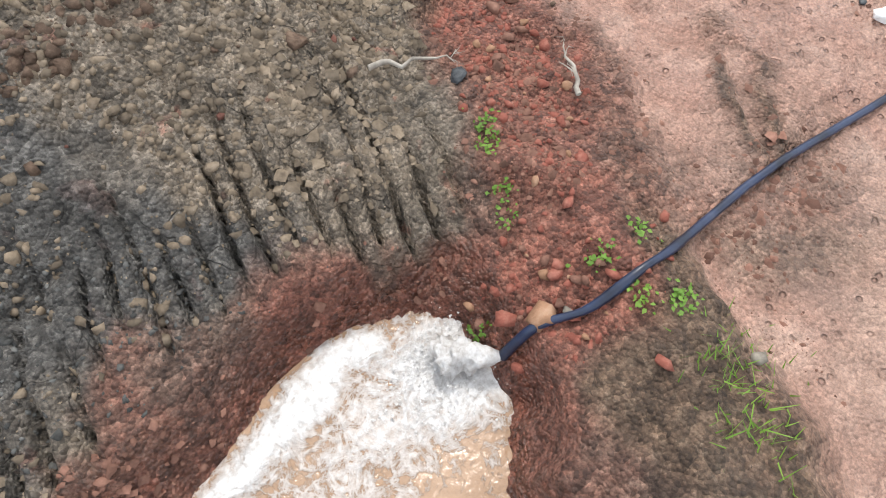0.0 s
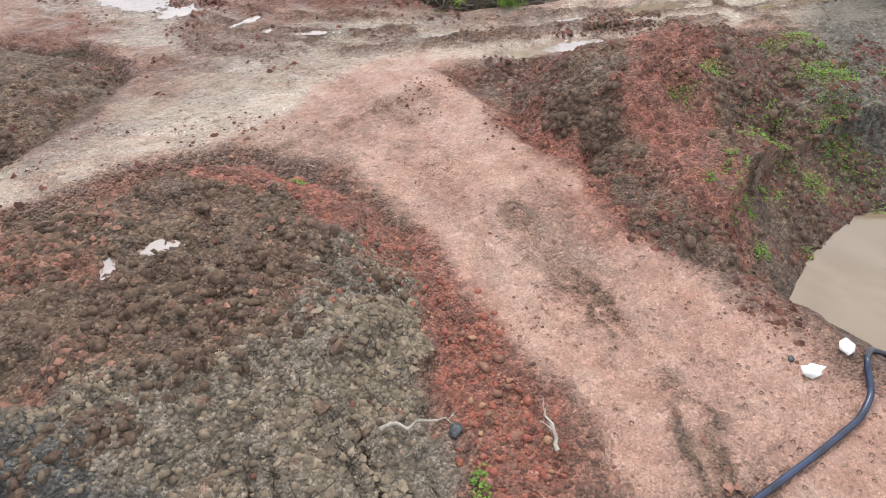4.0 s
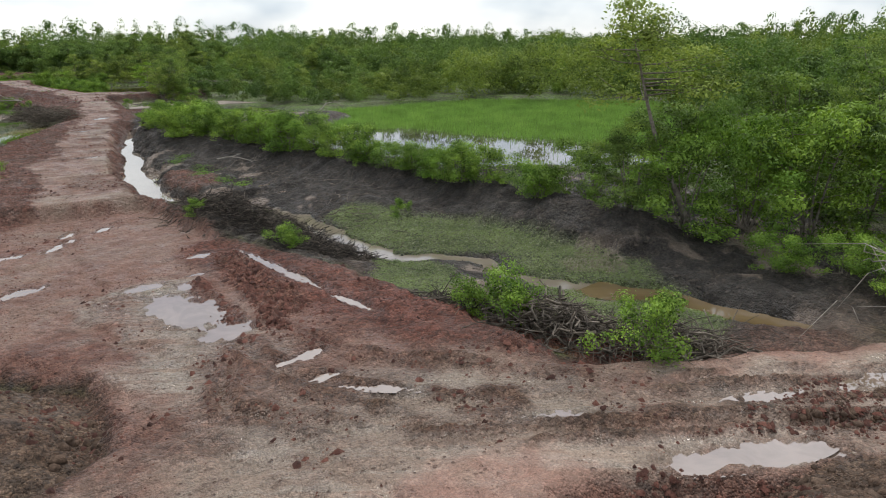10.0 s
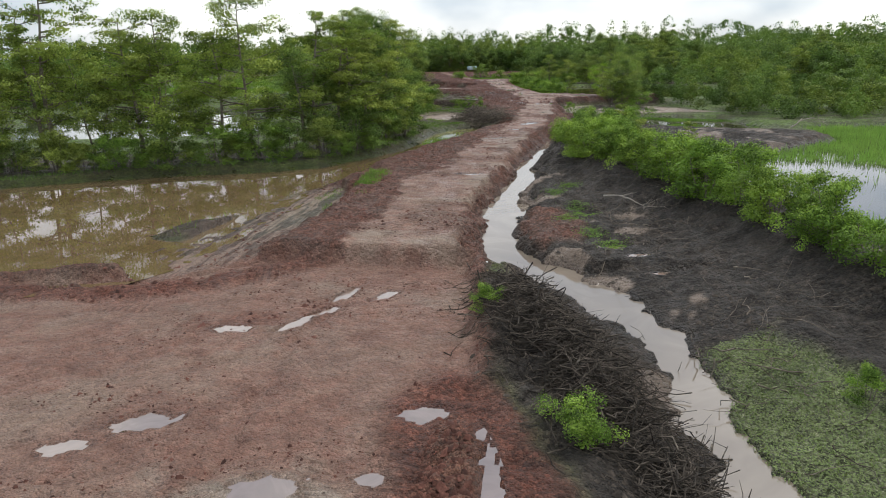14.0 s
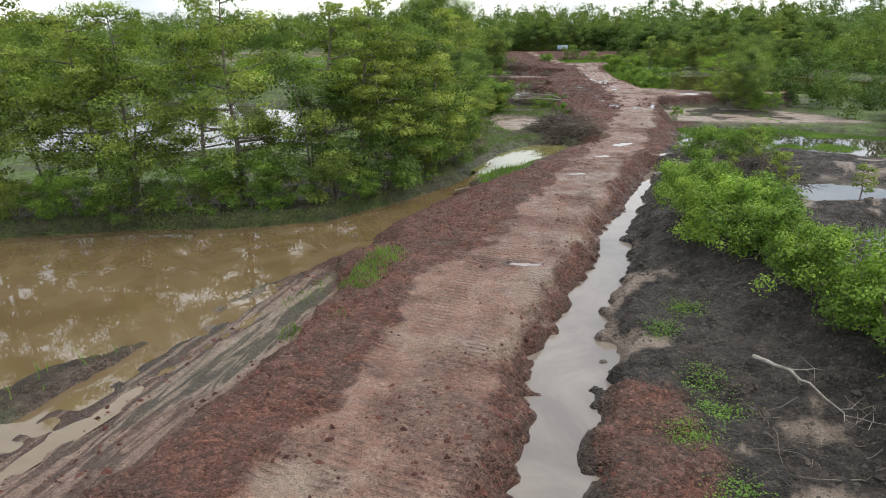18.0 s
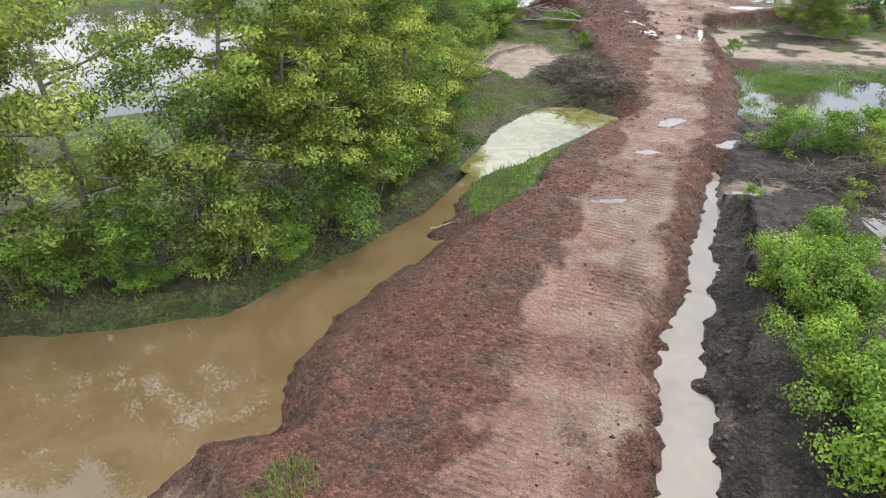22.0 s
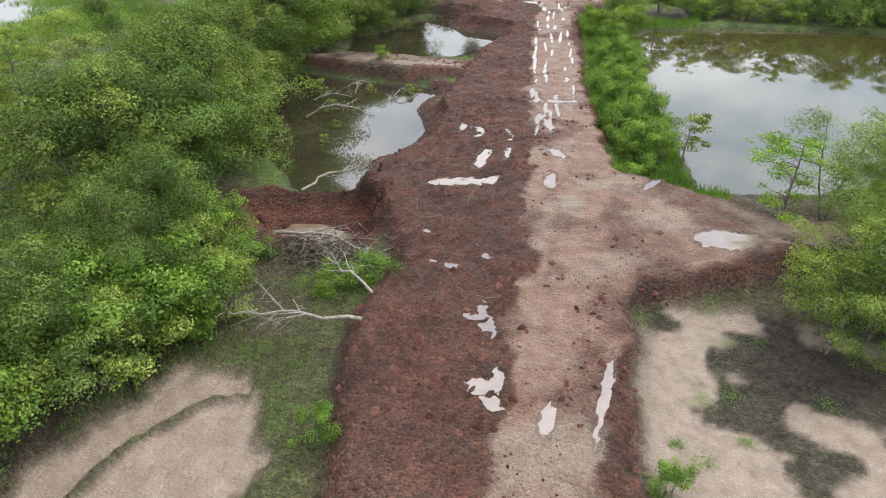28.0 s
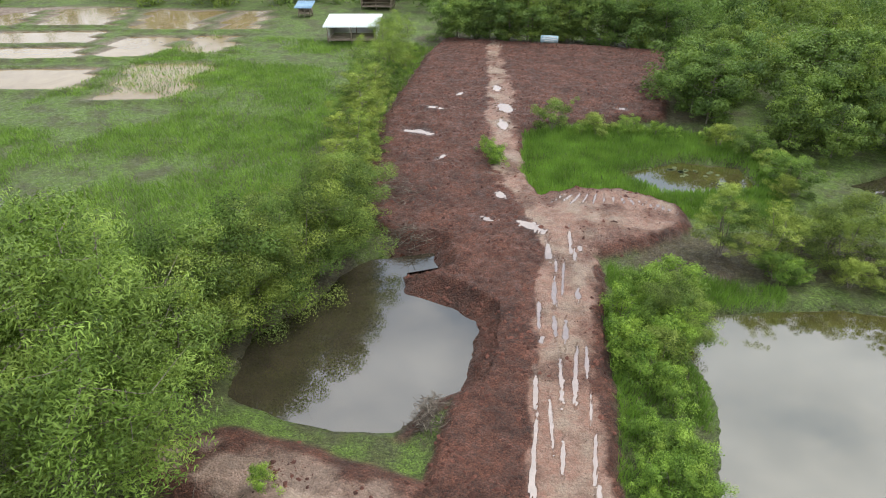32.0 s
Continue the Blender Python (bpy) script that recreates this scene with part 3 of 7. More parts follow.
earth = np.maximum(np.maximum(step(.1, .4, np.maximum(left_heap, far_heap)), .95 * step(.1, .4, right_heap)), step(2.2, 1.6, np.abs(X - 2.6) + np.abs(Y + .4)) * step(1.4, 1.8, X))
earth = np.maximum(earth, np.clip(lips, 0, 1) * .9) * (1 - vivid) * (.75 + .25 * step(-.5, 0, patchy))
vivid = np.maximum(vivid, plain * step(12, 16, Y) * (.45 + .35 * step(-.3, .4, fbm(X, Y, 2.5, 3, 114))))
vivid = np.maximum(vivid, step(.35, .6, fbm(X, Y, .9, 3, 112)) * step(.1, .4, left_heap) * .9)
ash = step(.5, -.3, outside(wx, wy, [(-4, 6), (-.7, 5.6), (-.1, 5), (0, 4.1), (.4, 3.4), (.9, 2.8), (.2, 2.6), (-1, 2.6), (-5, 1)]) + .5 * patchy)
ash = np.maximum(ash, .7 * step(.42, .05, np.hypot((X - 3.75) / .5, (Y + .2) / 1.1) * .5 + .2 * patchy))
smear = np.maximum(near_line([(-1, 10.7), (2, 10.8), (4.6, 11), (6.6, 11.4)], 1.1), near_line([(5.8, 13), (8, 12.2), (10.6, 10), (13.4, 9.2), (17, 8), (30, 3.6)], 1.5))
smear = np.maximum(smear, near_line([(5, 20), (5.6, 17), (6, 14.5)], 1.4)) * step(.0, .3, kinds["lane"])
right_grey = step(11.4, 13.2, X + .7 * fbm(X, Y, 1.5, 2, 88)) * step(5, 3.2, Y - .4 * (X - 13)) * step(-8, -2, Y)
kinds["grey"] = np.maximum(kinds["grey"], right_grey)
ash = np.maximum(ash, .55 * right_grey)

H += brush * (.45 + .55 * step(21.5, 24, Y)) * (.38 + .22 * fbm(X, Y, 1.0, 3, 66) + .3 * (.5 - worley(X, Y, .5, 67)) + .12 * (.5 - worley(X, Y, .25, 68)))
for k in ("fill", "lane", "green"):
    kinds[k] = kinds[k] * (1 - brush)
kinds["black"] = np.maximum(kinds["black"], brush)

kinds["vivid"], kinds["earth"], kinds["ash"], kinds["smear"] = vivid, earth, ash, smear

# pale silt beside the yellow pond and on the right
pale = step(.35, -.2, outside(wx, wy, PALE_SAND) + .35 * fbm(X, Y, .8, 3, 87)) * (1 - .85 * step(.3, .06, along(wx, wy, [(-2.0, 74.0, 0), (-2.1, 75.4, 0), (-1.7, 76.8, 0), (-.8, 78.2, 0), (.1, 78.6, 0)])[0]))
wetsand = step(.8, -.4, outside(wx, wy, WET_SAND))
flats = step(.6, -.4, outside(wx, wy, [(-3.8, 30.2), (-3.0, 33.4), (-2.7, 37), (-2.2, 41), (-.6, 43.6), (.7, 41), (.9, 36), (.4, 32), (-1.6, 29.8)]))
sand_all = np.maximum(np.maximum(pale, wetsand * step(-.15, .0, fbm(X, Y, 2.2, 4, 91))), flats * .75)
sand_all = np.maximum(sand_all, black * step(.3, .4, fbm(X * 1.4, Y, 1.9, 4, 93)) * .7 * np.clip(1 - 1.6 * bank, 0, 1)) * (1 - kinds["fill"] * (1 - .8 * flats))
H = H * (1 - .8 * np.maximum(pale, flats)) + .8 * np.maximum(pale, flats) * (-.26 + .05 * fbm(X, Y, .5, 2, 95) - .1 * flats)
kinds["sand"] = sand_all
kinds["green"] = kinds["green"] * (1 - .75 * wetsand)
kinds["black"] = np.maximum(kinds["black"], .55 * wetsand * (1 - kinds["fill"]))
on_berm = step(.9, .2, outside(wx, wy, BERM))
kinds["fill"] = np.maximum(kinds["fill"], on_berm)
kinds["lane"] = np.maximum(kinds["lane"], step(-.1, -.7, outside(wx, wy, BERM)) * step(-.1, .35, fbm(X * .5, Y * 2, 1.2, 3, 96)))
kinds["green"] = kinds["green"] * (1 - kinds["sand"])
berm_out = outside(wx, wy, BERM)
kinds["sand"] = np.maximum(kinds["sand"], .55 * step(.0, -.6, berm_out) * step(-.3, .2, fbm(X, Y, 1.4, 3, 94)))
H = np.where(berm_out < 1.3, np.maximum(H, .62 * step(1.3, -.5, berm_out) + .06 * fbm(X, Y, .8, 2, 97)), H)
pit_rim = outside(wx, wy, RED_HOLE)
H += .4 * np.exp(-((pit_rim - .5) / .7) ** 2) * (1 + .4 * fbm(X, Y, .8, 2, 99))
H = np.where(pit_rim < .1, np.minimum(H, .62 - 1.75 * step(.1, -1.5, pit_rim) + .05 * np.sin((X - .4 * Y) * 14) * step(-1.5, -.6, pit_rim) + .05 * fbm(X, Y, .5, 2, 100)), H)
kinds["fill"] = np.maximum(kinds["fill"], step(1.2, .5, pit_rim))
kinds["green"] = kinds["green"] * (1 - kinds["fill"])
kinds["vivid"] = np.maximum(kinds["vivid"], .7 * step(.0, -.3, pit_rim) * step(.6, -.2, fbm(X, Y, .9, 2, 102)))
spit = step(.3, -.2, outside(wx, wy, [(1.6, 54.8), (.9, 56.6), (1.4, 59), (3.2, 60.3), (3.5, 57.4), (2.8, 55.2)]))
for k in ("fill", "lane", "vivid"):
    kinds[k] = kinds[k] * (1 - spit)
kinds["green"] = np.maximum(kinds["green"], spit)
H = H * (1 - spit) + spit * (-.12 + .05 * fbm(X, Y, .5, 2, 115))
island = np.maximum(step(.6, -.4, outside(wx, wy, [(-4.4, 34), (-4.1, 35.5), (-3.0, 37), (-1.6, 36.6), (-1.6, 34.8), (-3.1, 33.9)])), step(.5, -.2, outside(wx, wy, [(.9, 53.6), (1.4, 57), (2.9, 60.6), (3.6, 59.6), (2.4, 55)])))

kinds["green"] = kinds["green"] * (1 - .6 * step(64, 68, Y) * step(91, 88, Y) * step(-7, -5, X) * step(7, 5, X))
mud_side = step(.6, -.4, outside(wx, wy, [(10.2, 93.6), (16, 91.6), (23, 93), (23, 97), (14.6, 96.4), (11.4, 96.6)]))
kinds["green"] = kinds["green"] * (1 - .9 * mud_side)
# under the trees grass is sparse, and shade is painted as darker soil
SHADY = [[(-30, 44, 0), (-15, 46.5, 0), (-6, 50, 0), (-3, 56, 0), (-3, 66, 0), (-7, 76, 0), (-6, 84, 0), (-11, 92, 0), (-17, 102, 0)], [(-19, 106, 0), (-18, 116, 0), (-15.4, 128, 0), (-19, 142, 0), (-24, 160, 0), (-27, 184, 0)],
         [(8, 136.5, 0), (20, 138.6, 0), (36, 138, 0)], [(8, 166, 0), (11, 186, 0)], [(20, 18, 0), (21, 12, 0), (30, 7, 0)], [(16, 86, 0), (19, 90, 0)], [(-26, 192, 0), (8, 193, 0)]]
for line in SHADY:
    kinds["green"] = kinds["green"] * (1 - .8 * step(4.5, 2.0, along(wx, wy, line)[0] + .8 * fbm(X, Y, 2, 2, 109)))

# hollows for the ponds, the ditch and the puddles
for outline, level, depth in PONDS:
    o = np.array(outline)
    lo, hi = o.min(0) - 3, o.max(0) + 3
    r0, r1 = np.searchsorted(GY, (lo[1], hi[1]))
    c0, c1 = np.searchsorted(GX, (lo[0], hi[0]))
    cut = np.s_[r0:r1, c0:c1]
    out = outside(wx[cut], wy[cut], outline)
    bed = level + .16 * np.clip(out / .25, -1, 1) - depth * step(0, -1.6, out) + .05
    low = np.minimum(H[cut], np.maximum(bed, level + (4 if outline is PUMP_PIT else .75) * np.clip(out, 0, 9)))
    H[cut] = np.where(out < 1.2, np.where(out < 0, np.minimum(H[cut], bed), np.where(H[cut] < level - .02, H[cut], np.maximum(low, level + .03 + .1 * out))), H[cut])
    kinds["wet"][cut] = np.maximum(kinds["wet"][cut], step(.6, .05, out))
H = np.where(island > 0, np.maximum(H, WATER - .1 + .32 * island + .06 * fbm(X, Y, .4, 2, 101)), H)
kinds["green"] = np.where(Y > 45, np.maximum(kinds["green"], island * .5), kinds["green"] * (1 - island))
furrow = fbm(X * 3.0 - .3 * Y, Y * .3 + 3, 1.0, 3, 107)
H = np.where(flats > .4, WATER - .015 + .07 * furrow + .09 * step(-2.6, .9, X) + .03 * vnoise(X, Y, .3, 108), H)
d, half, run = along(wx, wy, DITCH)
half = half * (1 + .35 * vnoise(X, Y, .5, 103) + .2 * vnoise(X, Y, .2, 104))
gap = d - half
side = np.where(gap < 0, WATER - .3 * step(0, -.35, gap) - .04, WATER + .03 + .9 * gap)
H = np.where(gap < .8, np.minimum(H, side), H)
low_bank = WATER + .04 + .24 * gap
H = np.where((gap > 0) & (gap < 2.0) & (Y < 31.5) & (X > 8.5), np.minimum(H, low_bank), H)
kinds["wet"] = np.maximum(kinds["wet"], step(.3, .02, gap))
PUDDLE_Z = []
for px, py, ln, wd, turn in SINKS:
    reach = ln * .9 + .6
    r0, r1 = np.searchsorted(GY, (py - reach, py + reach))
    c0, c1 = np.searchsorted(GX, (px - reach, px + reach))
    cut = np.s_[r0:r1, c0:c1]
    c, s = math.cos(radians(turn)), math.sin(radians(turn))
    u, v = (X[cut] - px) * c + (Y[cut] - py) * s, (Y[cut] - py) * c - (X[cut] - px) * s
    r = np.hypot(u / (ln / 2), v / (wd / 2))
    shore = r - 1 + .5 * fbm(X[cut], Y[cut], .5, 3, 105) + .3 * vnoise(X[cut], Y[cut], .16, 106)
    level = float(np.percentile(H[cut][r < 1.1], 18)) - .01
    PUDDLE_Z.append(level)
    floor = level + np.clip(.04 * shore, -.03, .02) + .003
    H[cut] = np.where(r < 1.55, np.where(shore < 0, np.minimum(floor, level - .003), np.clip(H[cut], level + .008, level + .02 + .12 * np.clip(r - .8, 0, 1))), H[cut])
    kinds["wet"][cut] = np.maximum(kinds["wet"][cut], step(.5, .1, shore) * step(1.7, 1.4, r))
for poly in PADDIES:
    o = outside(X, Y, poly)
    H = np.where(o < 0, np.minimum(H, .0), np.where(o < 1.2, .3, H))
    kinds["green"] = np.where(o < 0, 0, kinds["green"])
    kinds["sand"] = np.where(o < -.2, .6, kinds["sand"])
H = np.where(np.abs(Y) + np.abs(X) > 300, .2, H)


def ground_at(x, y):
    i, j = np.clip(np.searchsorted(GX, x) - 1, 0, len(GX) - 2), np.clip(np.searchsorted(GY, y) - 1, 0, len(GY) - 2)
    u, v = (x - GX[i]) / (GX[i + 1] - GX[i]), (y - GY[j]) / (GY[j + 1] - GY[j])
    return H[j, i] * (1 - u) * (1 - v) + H[j, i + 1] * u * (1 - v) + H[j + 1, i] * (1 - u) * v + H[j + 1, i + 1] * u * v


def soil_at(kind, x, y):
    i, j = np.clip(np.searchsorted(GX, x), 0, len(GX) - 1), np.clip(np.searchsorted(GY, y), 0, len(GY) - 1)
    return kinds[kind][j, i]


# prints of the crawler's shoes: how far along the band, and how strong
tread, shift = np.zeros_like(X), np.zeros_like(X)
BANDS = [[(6.9, 17.0, .3), (6.9, 20.5, .3), (7.4, 23, .3)], [(5.4, 17.8, .3), (6.2, 22.6, .3)],
         [(1.4, 90, .3), (1.9, 97, .3), (.6, 106, .3)], [(3.3, 90, .3), (3.6, 98, .3), (2.0, 107, .3)], [(1.2, 12, .28), (3.4, 13.6, .28), (4.6, 16.4, .28), (3.9, 21, .28)]] 
for share in (.07, .3, .52, .74, .93):   # side by side along the causeway
    BANDS.append([(float(np.interp(y, LANE_Y, LANE_L) * (1 - share) + np.interp(y, LANE_Y, LANE_R) * share) + .12 * math.sin(y * .9 + 9 * share), y, .34) for y in range(33, 84, 3)])
SIDEWAYS = [[(2.6, 31.0, .3), (-.6, 28.8, .3), (-7, 27.4, .3)], [(2.2, 29.4, .3), (-1, 27.6, .3), (-7, 26.4, .3)], [(2.6, 11.0, .3), (3.8, 12.0, .3)]]
for k, line in enumerate(BANDS + SIDEWAYS):
    d, half, run = along(X, Y, line)
    m = step(.04, -.03, d - half + .06 * vnoise(X, Y, .5, 170)) * step(-.2, .45, fbm(X, Y, 1.5, 3, 120 + k)) * (1 - kinds["wet"])
    shift = np.where(m > tread, .061 * k, shift)
    tread = np.maximum(tread, m)
tread_run = np.where((X < 2.8 - .2 * (Y - 31)) & (Y < 33), X * .98 + Y * .2, Y * 1.02 + .12 * X) + shift
streak = flats
fresh = .55 * step(80, 74, Y) * step(28, 32, Y) + step(12.5, 10.5, Y + .6 * fbm(X, Y, 1.5, 2, 131)) * step(30, 20, X)

# ---- materials ----
class Nodes:
    """A short hand for node materials."""

    def __init__(self, name):
        self.material = bpy.data.materials.new(name)
        self.material.use_nodes = True
        self.tree = self.material.node_tree
        self.bsdf = self.tree.nodes["Principled BSDF"]
        self.out = self.tree.nodes["Material Output"]

    def link(self, a, b):
        self.tree.links.new(a, b)

    def put(self, socket, value):
        if isinstance(value, bpy.types.NodeSocket):
            self.link(value, socket)
        else:
            socket.default_value = value

    def place(self):
        return self.tree.nodes.new("ShaderNodeNewGeometry").outputs["Position"]

    def noise(self, scale, detail=4.0, rough=.55, vector=None, distort=0.0):
        n = self.tree.nodes.new("ShaderNodeTexNoise")
        n.inputs["Scale"].default_value, n.inputs["Detail"].default_value, n.inputs["Roughness"].default_value = scale, detail, rough
        n.inputs["Distortion"].default_value = distort
        self.link(vector or self.place(), n.inputs["Vector"])
        return n.outputs["Fac"]

    def cells(self, scale, feature="F1", vector=None):
        n = self.tree.nodes.new("ShaderNodeTexVoronoi")
        n.feature = feature
        n.inputs["Scale"].default_value = scale
        self.link(vector or self.place(), n.inputs["Vector"])
        return n.outputs["Distance"]

    def stretched(self, x, y, z, turn=.35, kind="POINT"):
        n = self.tree.nodes.new("ShaderNodeMapping")
        n.vector_type = kind
        n.inputs["Scale"].default_value = (x, y, z)
        n.inputs["Rotation"].default_value = (0, 0, turn)
        self.link(self.place(), n.inputs["Vector"])
        return n.outputs[0]

    def warped(self, scale, amount):
        """The place, pushed about by noise."""
        n = self.tree.nodes.new("ShaderNodeTexNoise")
        n.inputs["Scale"].default_value = scale
        self.link(self.place(), n.inputs["Vector"])
        add = self.tree.nodes.new("ShaderNodeVectorMath")
        add.operation = "MULTIPLY_ADD"
        add.inputs[1].default_value = (amount, amount, amount)
        self.link(n.outputs["Color"], add.inputs[0])
        self.link(self.place(), add.inputs[2])
        return add.outputs[0]

    def lumps(self, scale):
        """Round lumps: the distance from each one's middle, and a tone of its own."""
        n = self.tree.nodes.new("ShaderNodeTexVoronoi")
        n.inputs["Scale"].default_value, n.inputs["Randomness"].default_value = scale, 1.0
        self.link(self.place(), n.inputs["Vector"])
        split = self.tree.nodes.new("ShaderNodeSeparateColor")
        self.link(n.outputs["Color"], split.inputs[0])
        return n.outputs["Distance"], split.outputs[0]

    def combine(self, value):
        n = self.tree.nodes.new("ShaderNodeCombineColor")
        for socket in n.inputs:
            self.link(value, socket)
        return n.outputs[0]

    def ramp(self, fac, *stops):
        n = self.tree.nodes.new("ShaderNodeValToRGB")
        e = n.color_ramp.elements
        while len(e) < len(stops):
            e.new(.5)
        for s, (p, c) in zip(e, stops):
            s.position, s.color = p, (*c, 1) if not isinstance(c, (int, float)) else (c, c, c, 1)
        self.link(fac, n.inputs["Fac"])
        return n.outputs["Color"]

    def mix(self, fac, a, b, blend="MIX"):
        n = self.tree.nodes.new("ShaderNodeMix")
        n.data_type, n.blend_type = "RGBA", blend
        for socket, value in ((n.inputs[0], fac), (n.inputs[6], a), (n.inputs[7], b)):
            self.put(socket, (*value, 1) if isinstance(value, tuple) else value)
        return n.outputs[2]

    def math(self, op, a, b=0.0, c=0.0):
        n = self.tree.nodes.new("ShaderNodeMath")
        n.operation = op
        for socket, value in zip(n.inputs, (a, b, c)):
            self.put(socket, value)
        return n.outputs[0]

    def attribute(self, name):
        n = self.tree.nodes.new("ShaderNodeAttribute")
        n.attribute_name = name
        split = self.tree.nodes.new("ShaderNodeSeparateColor")
        self.link(n.outputs["Color"], split.inputs[0])
        return (*split.outputs, n.outputs["Alpha"])

    def bump(self, height, strength=.5, distance=.02):
        n = self.tree.nodes.new("ShaderNodeBump")
        n.inputs["Strength"].default_value, n.inputs["Distance"].default_value = strength, distance
        self.link(height, n.inputs["Height"])
        self.link(n.outputs["Normal"], self.bsdf.inputs["Normal"])

    def set(self, color=None, rough=None, metal=None, spec=None, ior=None):
        for key, value in (("Base Color", color), ("Roughness", rough), ("Metallic", metal), ("Specular IOR Level", spec), ("IOR", ior)):
            if value is not None:
                self.put(self.bsdf.inputs[key], (*value, 1) if isinstance(value, tuple) else value)
        return self.material


def ground_material():
    n = Nodes("soil")
    fill, lane_m, black_m, green_m = n.attribute("soil_a")
    grey_m, sand_m, wet_m, mat_m = n.attribute("soil_b")
    tread_m, tread_u, fresh_m, streak_m = n.attribute("tread")
    vivid_m, earth_m, ash_m, smear_m = n.attribute("soil_c")
    big, mid, fine = n.noise(.35, 4), n.noise(2.1, 6, .65), n.noise(13, 6, .72)
    lump, lump_tone = n.lumps(9.0)
    pebble, pebble_tone = n.lumps(27.0)
    grit = n.noise(70, 3, .75)
    spots = n.ramp(n.noise(3.3, 4, .6), (.46, 0.0), (.58, 1.0))
    red = n.ramp(mid, (.28, (.085, .042, .029)), (.44, (.135, .069, .047)), (.58, (.19, .10, .07)), (.74, (.22, .088, .058)))
    red = n.mix(.5, red, n.ramp(fine, (.34, (.05, .027, .02)), (.52, (.15, .08, .056)), (.68, (.30, .19, .145))))
    red = n.mix(1.0, red, n.ramp(n.noise(.55, 5, .6), (.36, .5), (.5, .8), (.64, 1.15)), "MULTIPLY")
    red = n.mix(1.0, red, (.70, .53, .48), "MULTIPLY")
    laterite = n.ramp(mid, (.28, (.17, .085, .058)), (.44, (.20, .105, .074)), (.56, (.24, .115, .082)), (.7, (.30, .105, .07)))
    laterite = n.mix(.5, laterite, n.ramp(fine, (.36, (.09, .046, .033)), (.5, (.21, .11, .08)), (.66, (.38, .24, .18))))
    laterite = n.mix(n.ramp(n.noise(.75, 5, .6), (.45, 0.0), (.58, .75)), laterite, n.ramp(fine, (.36, (.07, .05, .038)), (.5, (.15, .108, .082)), (.66, (.26, .20, .16))))
    laterite = n.mix(1.0, laterite, (.80, .74, .72), "MULTIPLY")
    red = n.mix(fresh_m, red, laterite)
    clay = n.ramp(mid, (.3, (.20, .118, .086)), (.5, (.285, .18, .135)), (.7, (.37, .26, .20)))
    clay = n.mix(n.ramp(fine, (.38, .5), (.52, 0.0)), clay, (.17, .088, .062))
    clay = n.mix(n.math("MULTIPLY", spots, .45), clay, (.31, .15, .105))
    clay = n.mix(n.ramp(big, (.48, 0.0), (.6, .75)), clay, (.32, .255, .195))
    clay = n.mix(n.ramp(n.noise(.9, 5, .65), (.52, 0.0), (.64, .6)), clay, (.16, .085, .06))
    dark = n.ramp(mid, (.3, (.011, .009, .008)), (.5, (.034, .028, .023)), (.7, (.105, .084, .068)))
    dark = n.mix(.5, dark, n.ramp(fine, (.38, (.008, .007, .006)), (.6, (.06, .05, .041)), (.7, (.17, .14, .115))))
    grass = n.ramp(mid, (.25, (.07, .105, .022)), (.5, (.11, .185, .028)), (.75, (.16, .25, .045)))
    grass = n.mix(n.ramp(big, (.44, 0.0), (.62, .75)), grass, (.075, .07, .035))
    grass = n.mix(n.ramp(fine, (.36, .7), (.55, 0.0)), grass, (.04, .04, .016))
    grey = n.ramp(mid, (.25, (.10, .074, .05)), (.5, (.19, .143, .098)), (.75, (.275, .215, .155)))
    grey = n.mix(n.ramp(n.noise(.8, 4, .6), (.42, .5), (.6, 0.0)), grey, (.10, .082, .062))
    grey = n.mix(.45, grey, n.ramp(fine, (.36, (.055, .047, .038)), (.5, (.17, .145, .115)), (.66, (.36, .31, .25))))
    grey = n.mix(n.ramp(n.noise(2.6, 3, .6), (.62, 0.0), (.68, .5)), grey, (.26, .10, .065))
    grey = n.mix(n.math("MULTIPLY", ash_m, .85), grey, n.ramp(fine, (.34, (.028, .028, .028)), (.5, (.06, .06, .058)), (.68, (.115, .113, .108))))
    bright = n.ramp(mid, (.28, (.135, .042, .027)), (.5, (.25, .077, .049)), (.72, (.34, .125, .086)))
    bright = n.mix(.35, bright, n.ramp(fine, (.36, (.09, .03, .02)), (.52, (.24, .085, .058)), (.68, (.38, .19, .14))))
    humus = n.ramp(mid, (.28, (.062, .037, .024)), (.5, (.12, .075, .049)), (.72, (.19, .125, .085)))
    humus = n.mix(.5, humus, n.ramp(fine, (.36, (.036, .024, .017)), (.52, (.135, .089, .058)), (.68, (.27, .20, .14))))
    sand = n.ramp(mid, (.3, (.19, .14, .105)), (.5, (.26, .20, .155)), (.75, (.34, .27, .22)))
    lines = n.ramp(n.noise(1.0, 6, .65, n.stretched(3.4, .32, 1.0, .1), 1.0), (.47, 0.0), (.53, .95))
    sand = n.mix(n.math("MULTIPLY", lines, streak_m), sand, (.05, .042, .035))
    mat = n.ramp(fine, (.36, (.08, .088, .045)), (.5, (.155, .175, .09)), (.66, (.26, .28, .16)))
    brown = n.ramp(mid, (.3, (.085, .055, .033)), (.7, (.16, .105, .07)))
    color = n.mix(.5, brown, dark)
    color = n.mix(green_m, color, grass)
    color = n.mix(black_m, color, dark)
    color = n.mix(mat_m, color, mat)
    color = n.mix(fill, color, red)
    color = n.mix(earth_m, color, humus)
    color = n.mix(n.math("MULTIPLY", vivid_m, .54), color, bright)
    slick = n.ramp(n.noise(1.0, 6, .62, n.stretched(2.4, .26, 1.0, -.5, "TEXTURE"), .8), (.44, 0.0), (.56, 1.0))
    slick = n.math("MULTIPLY", slick, smear_m)
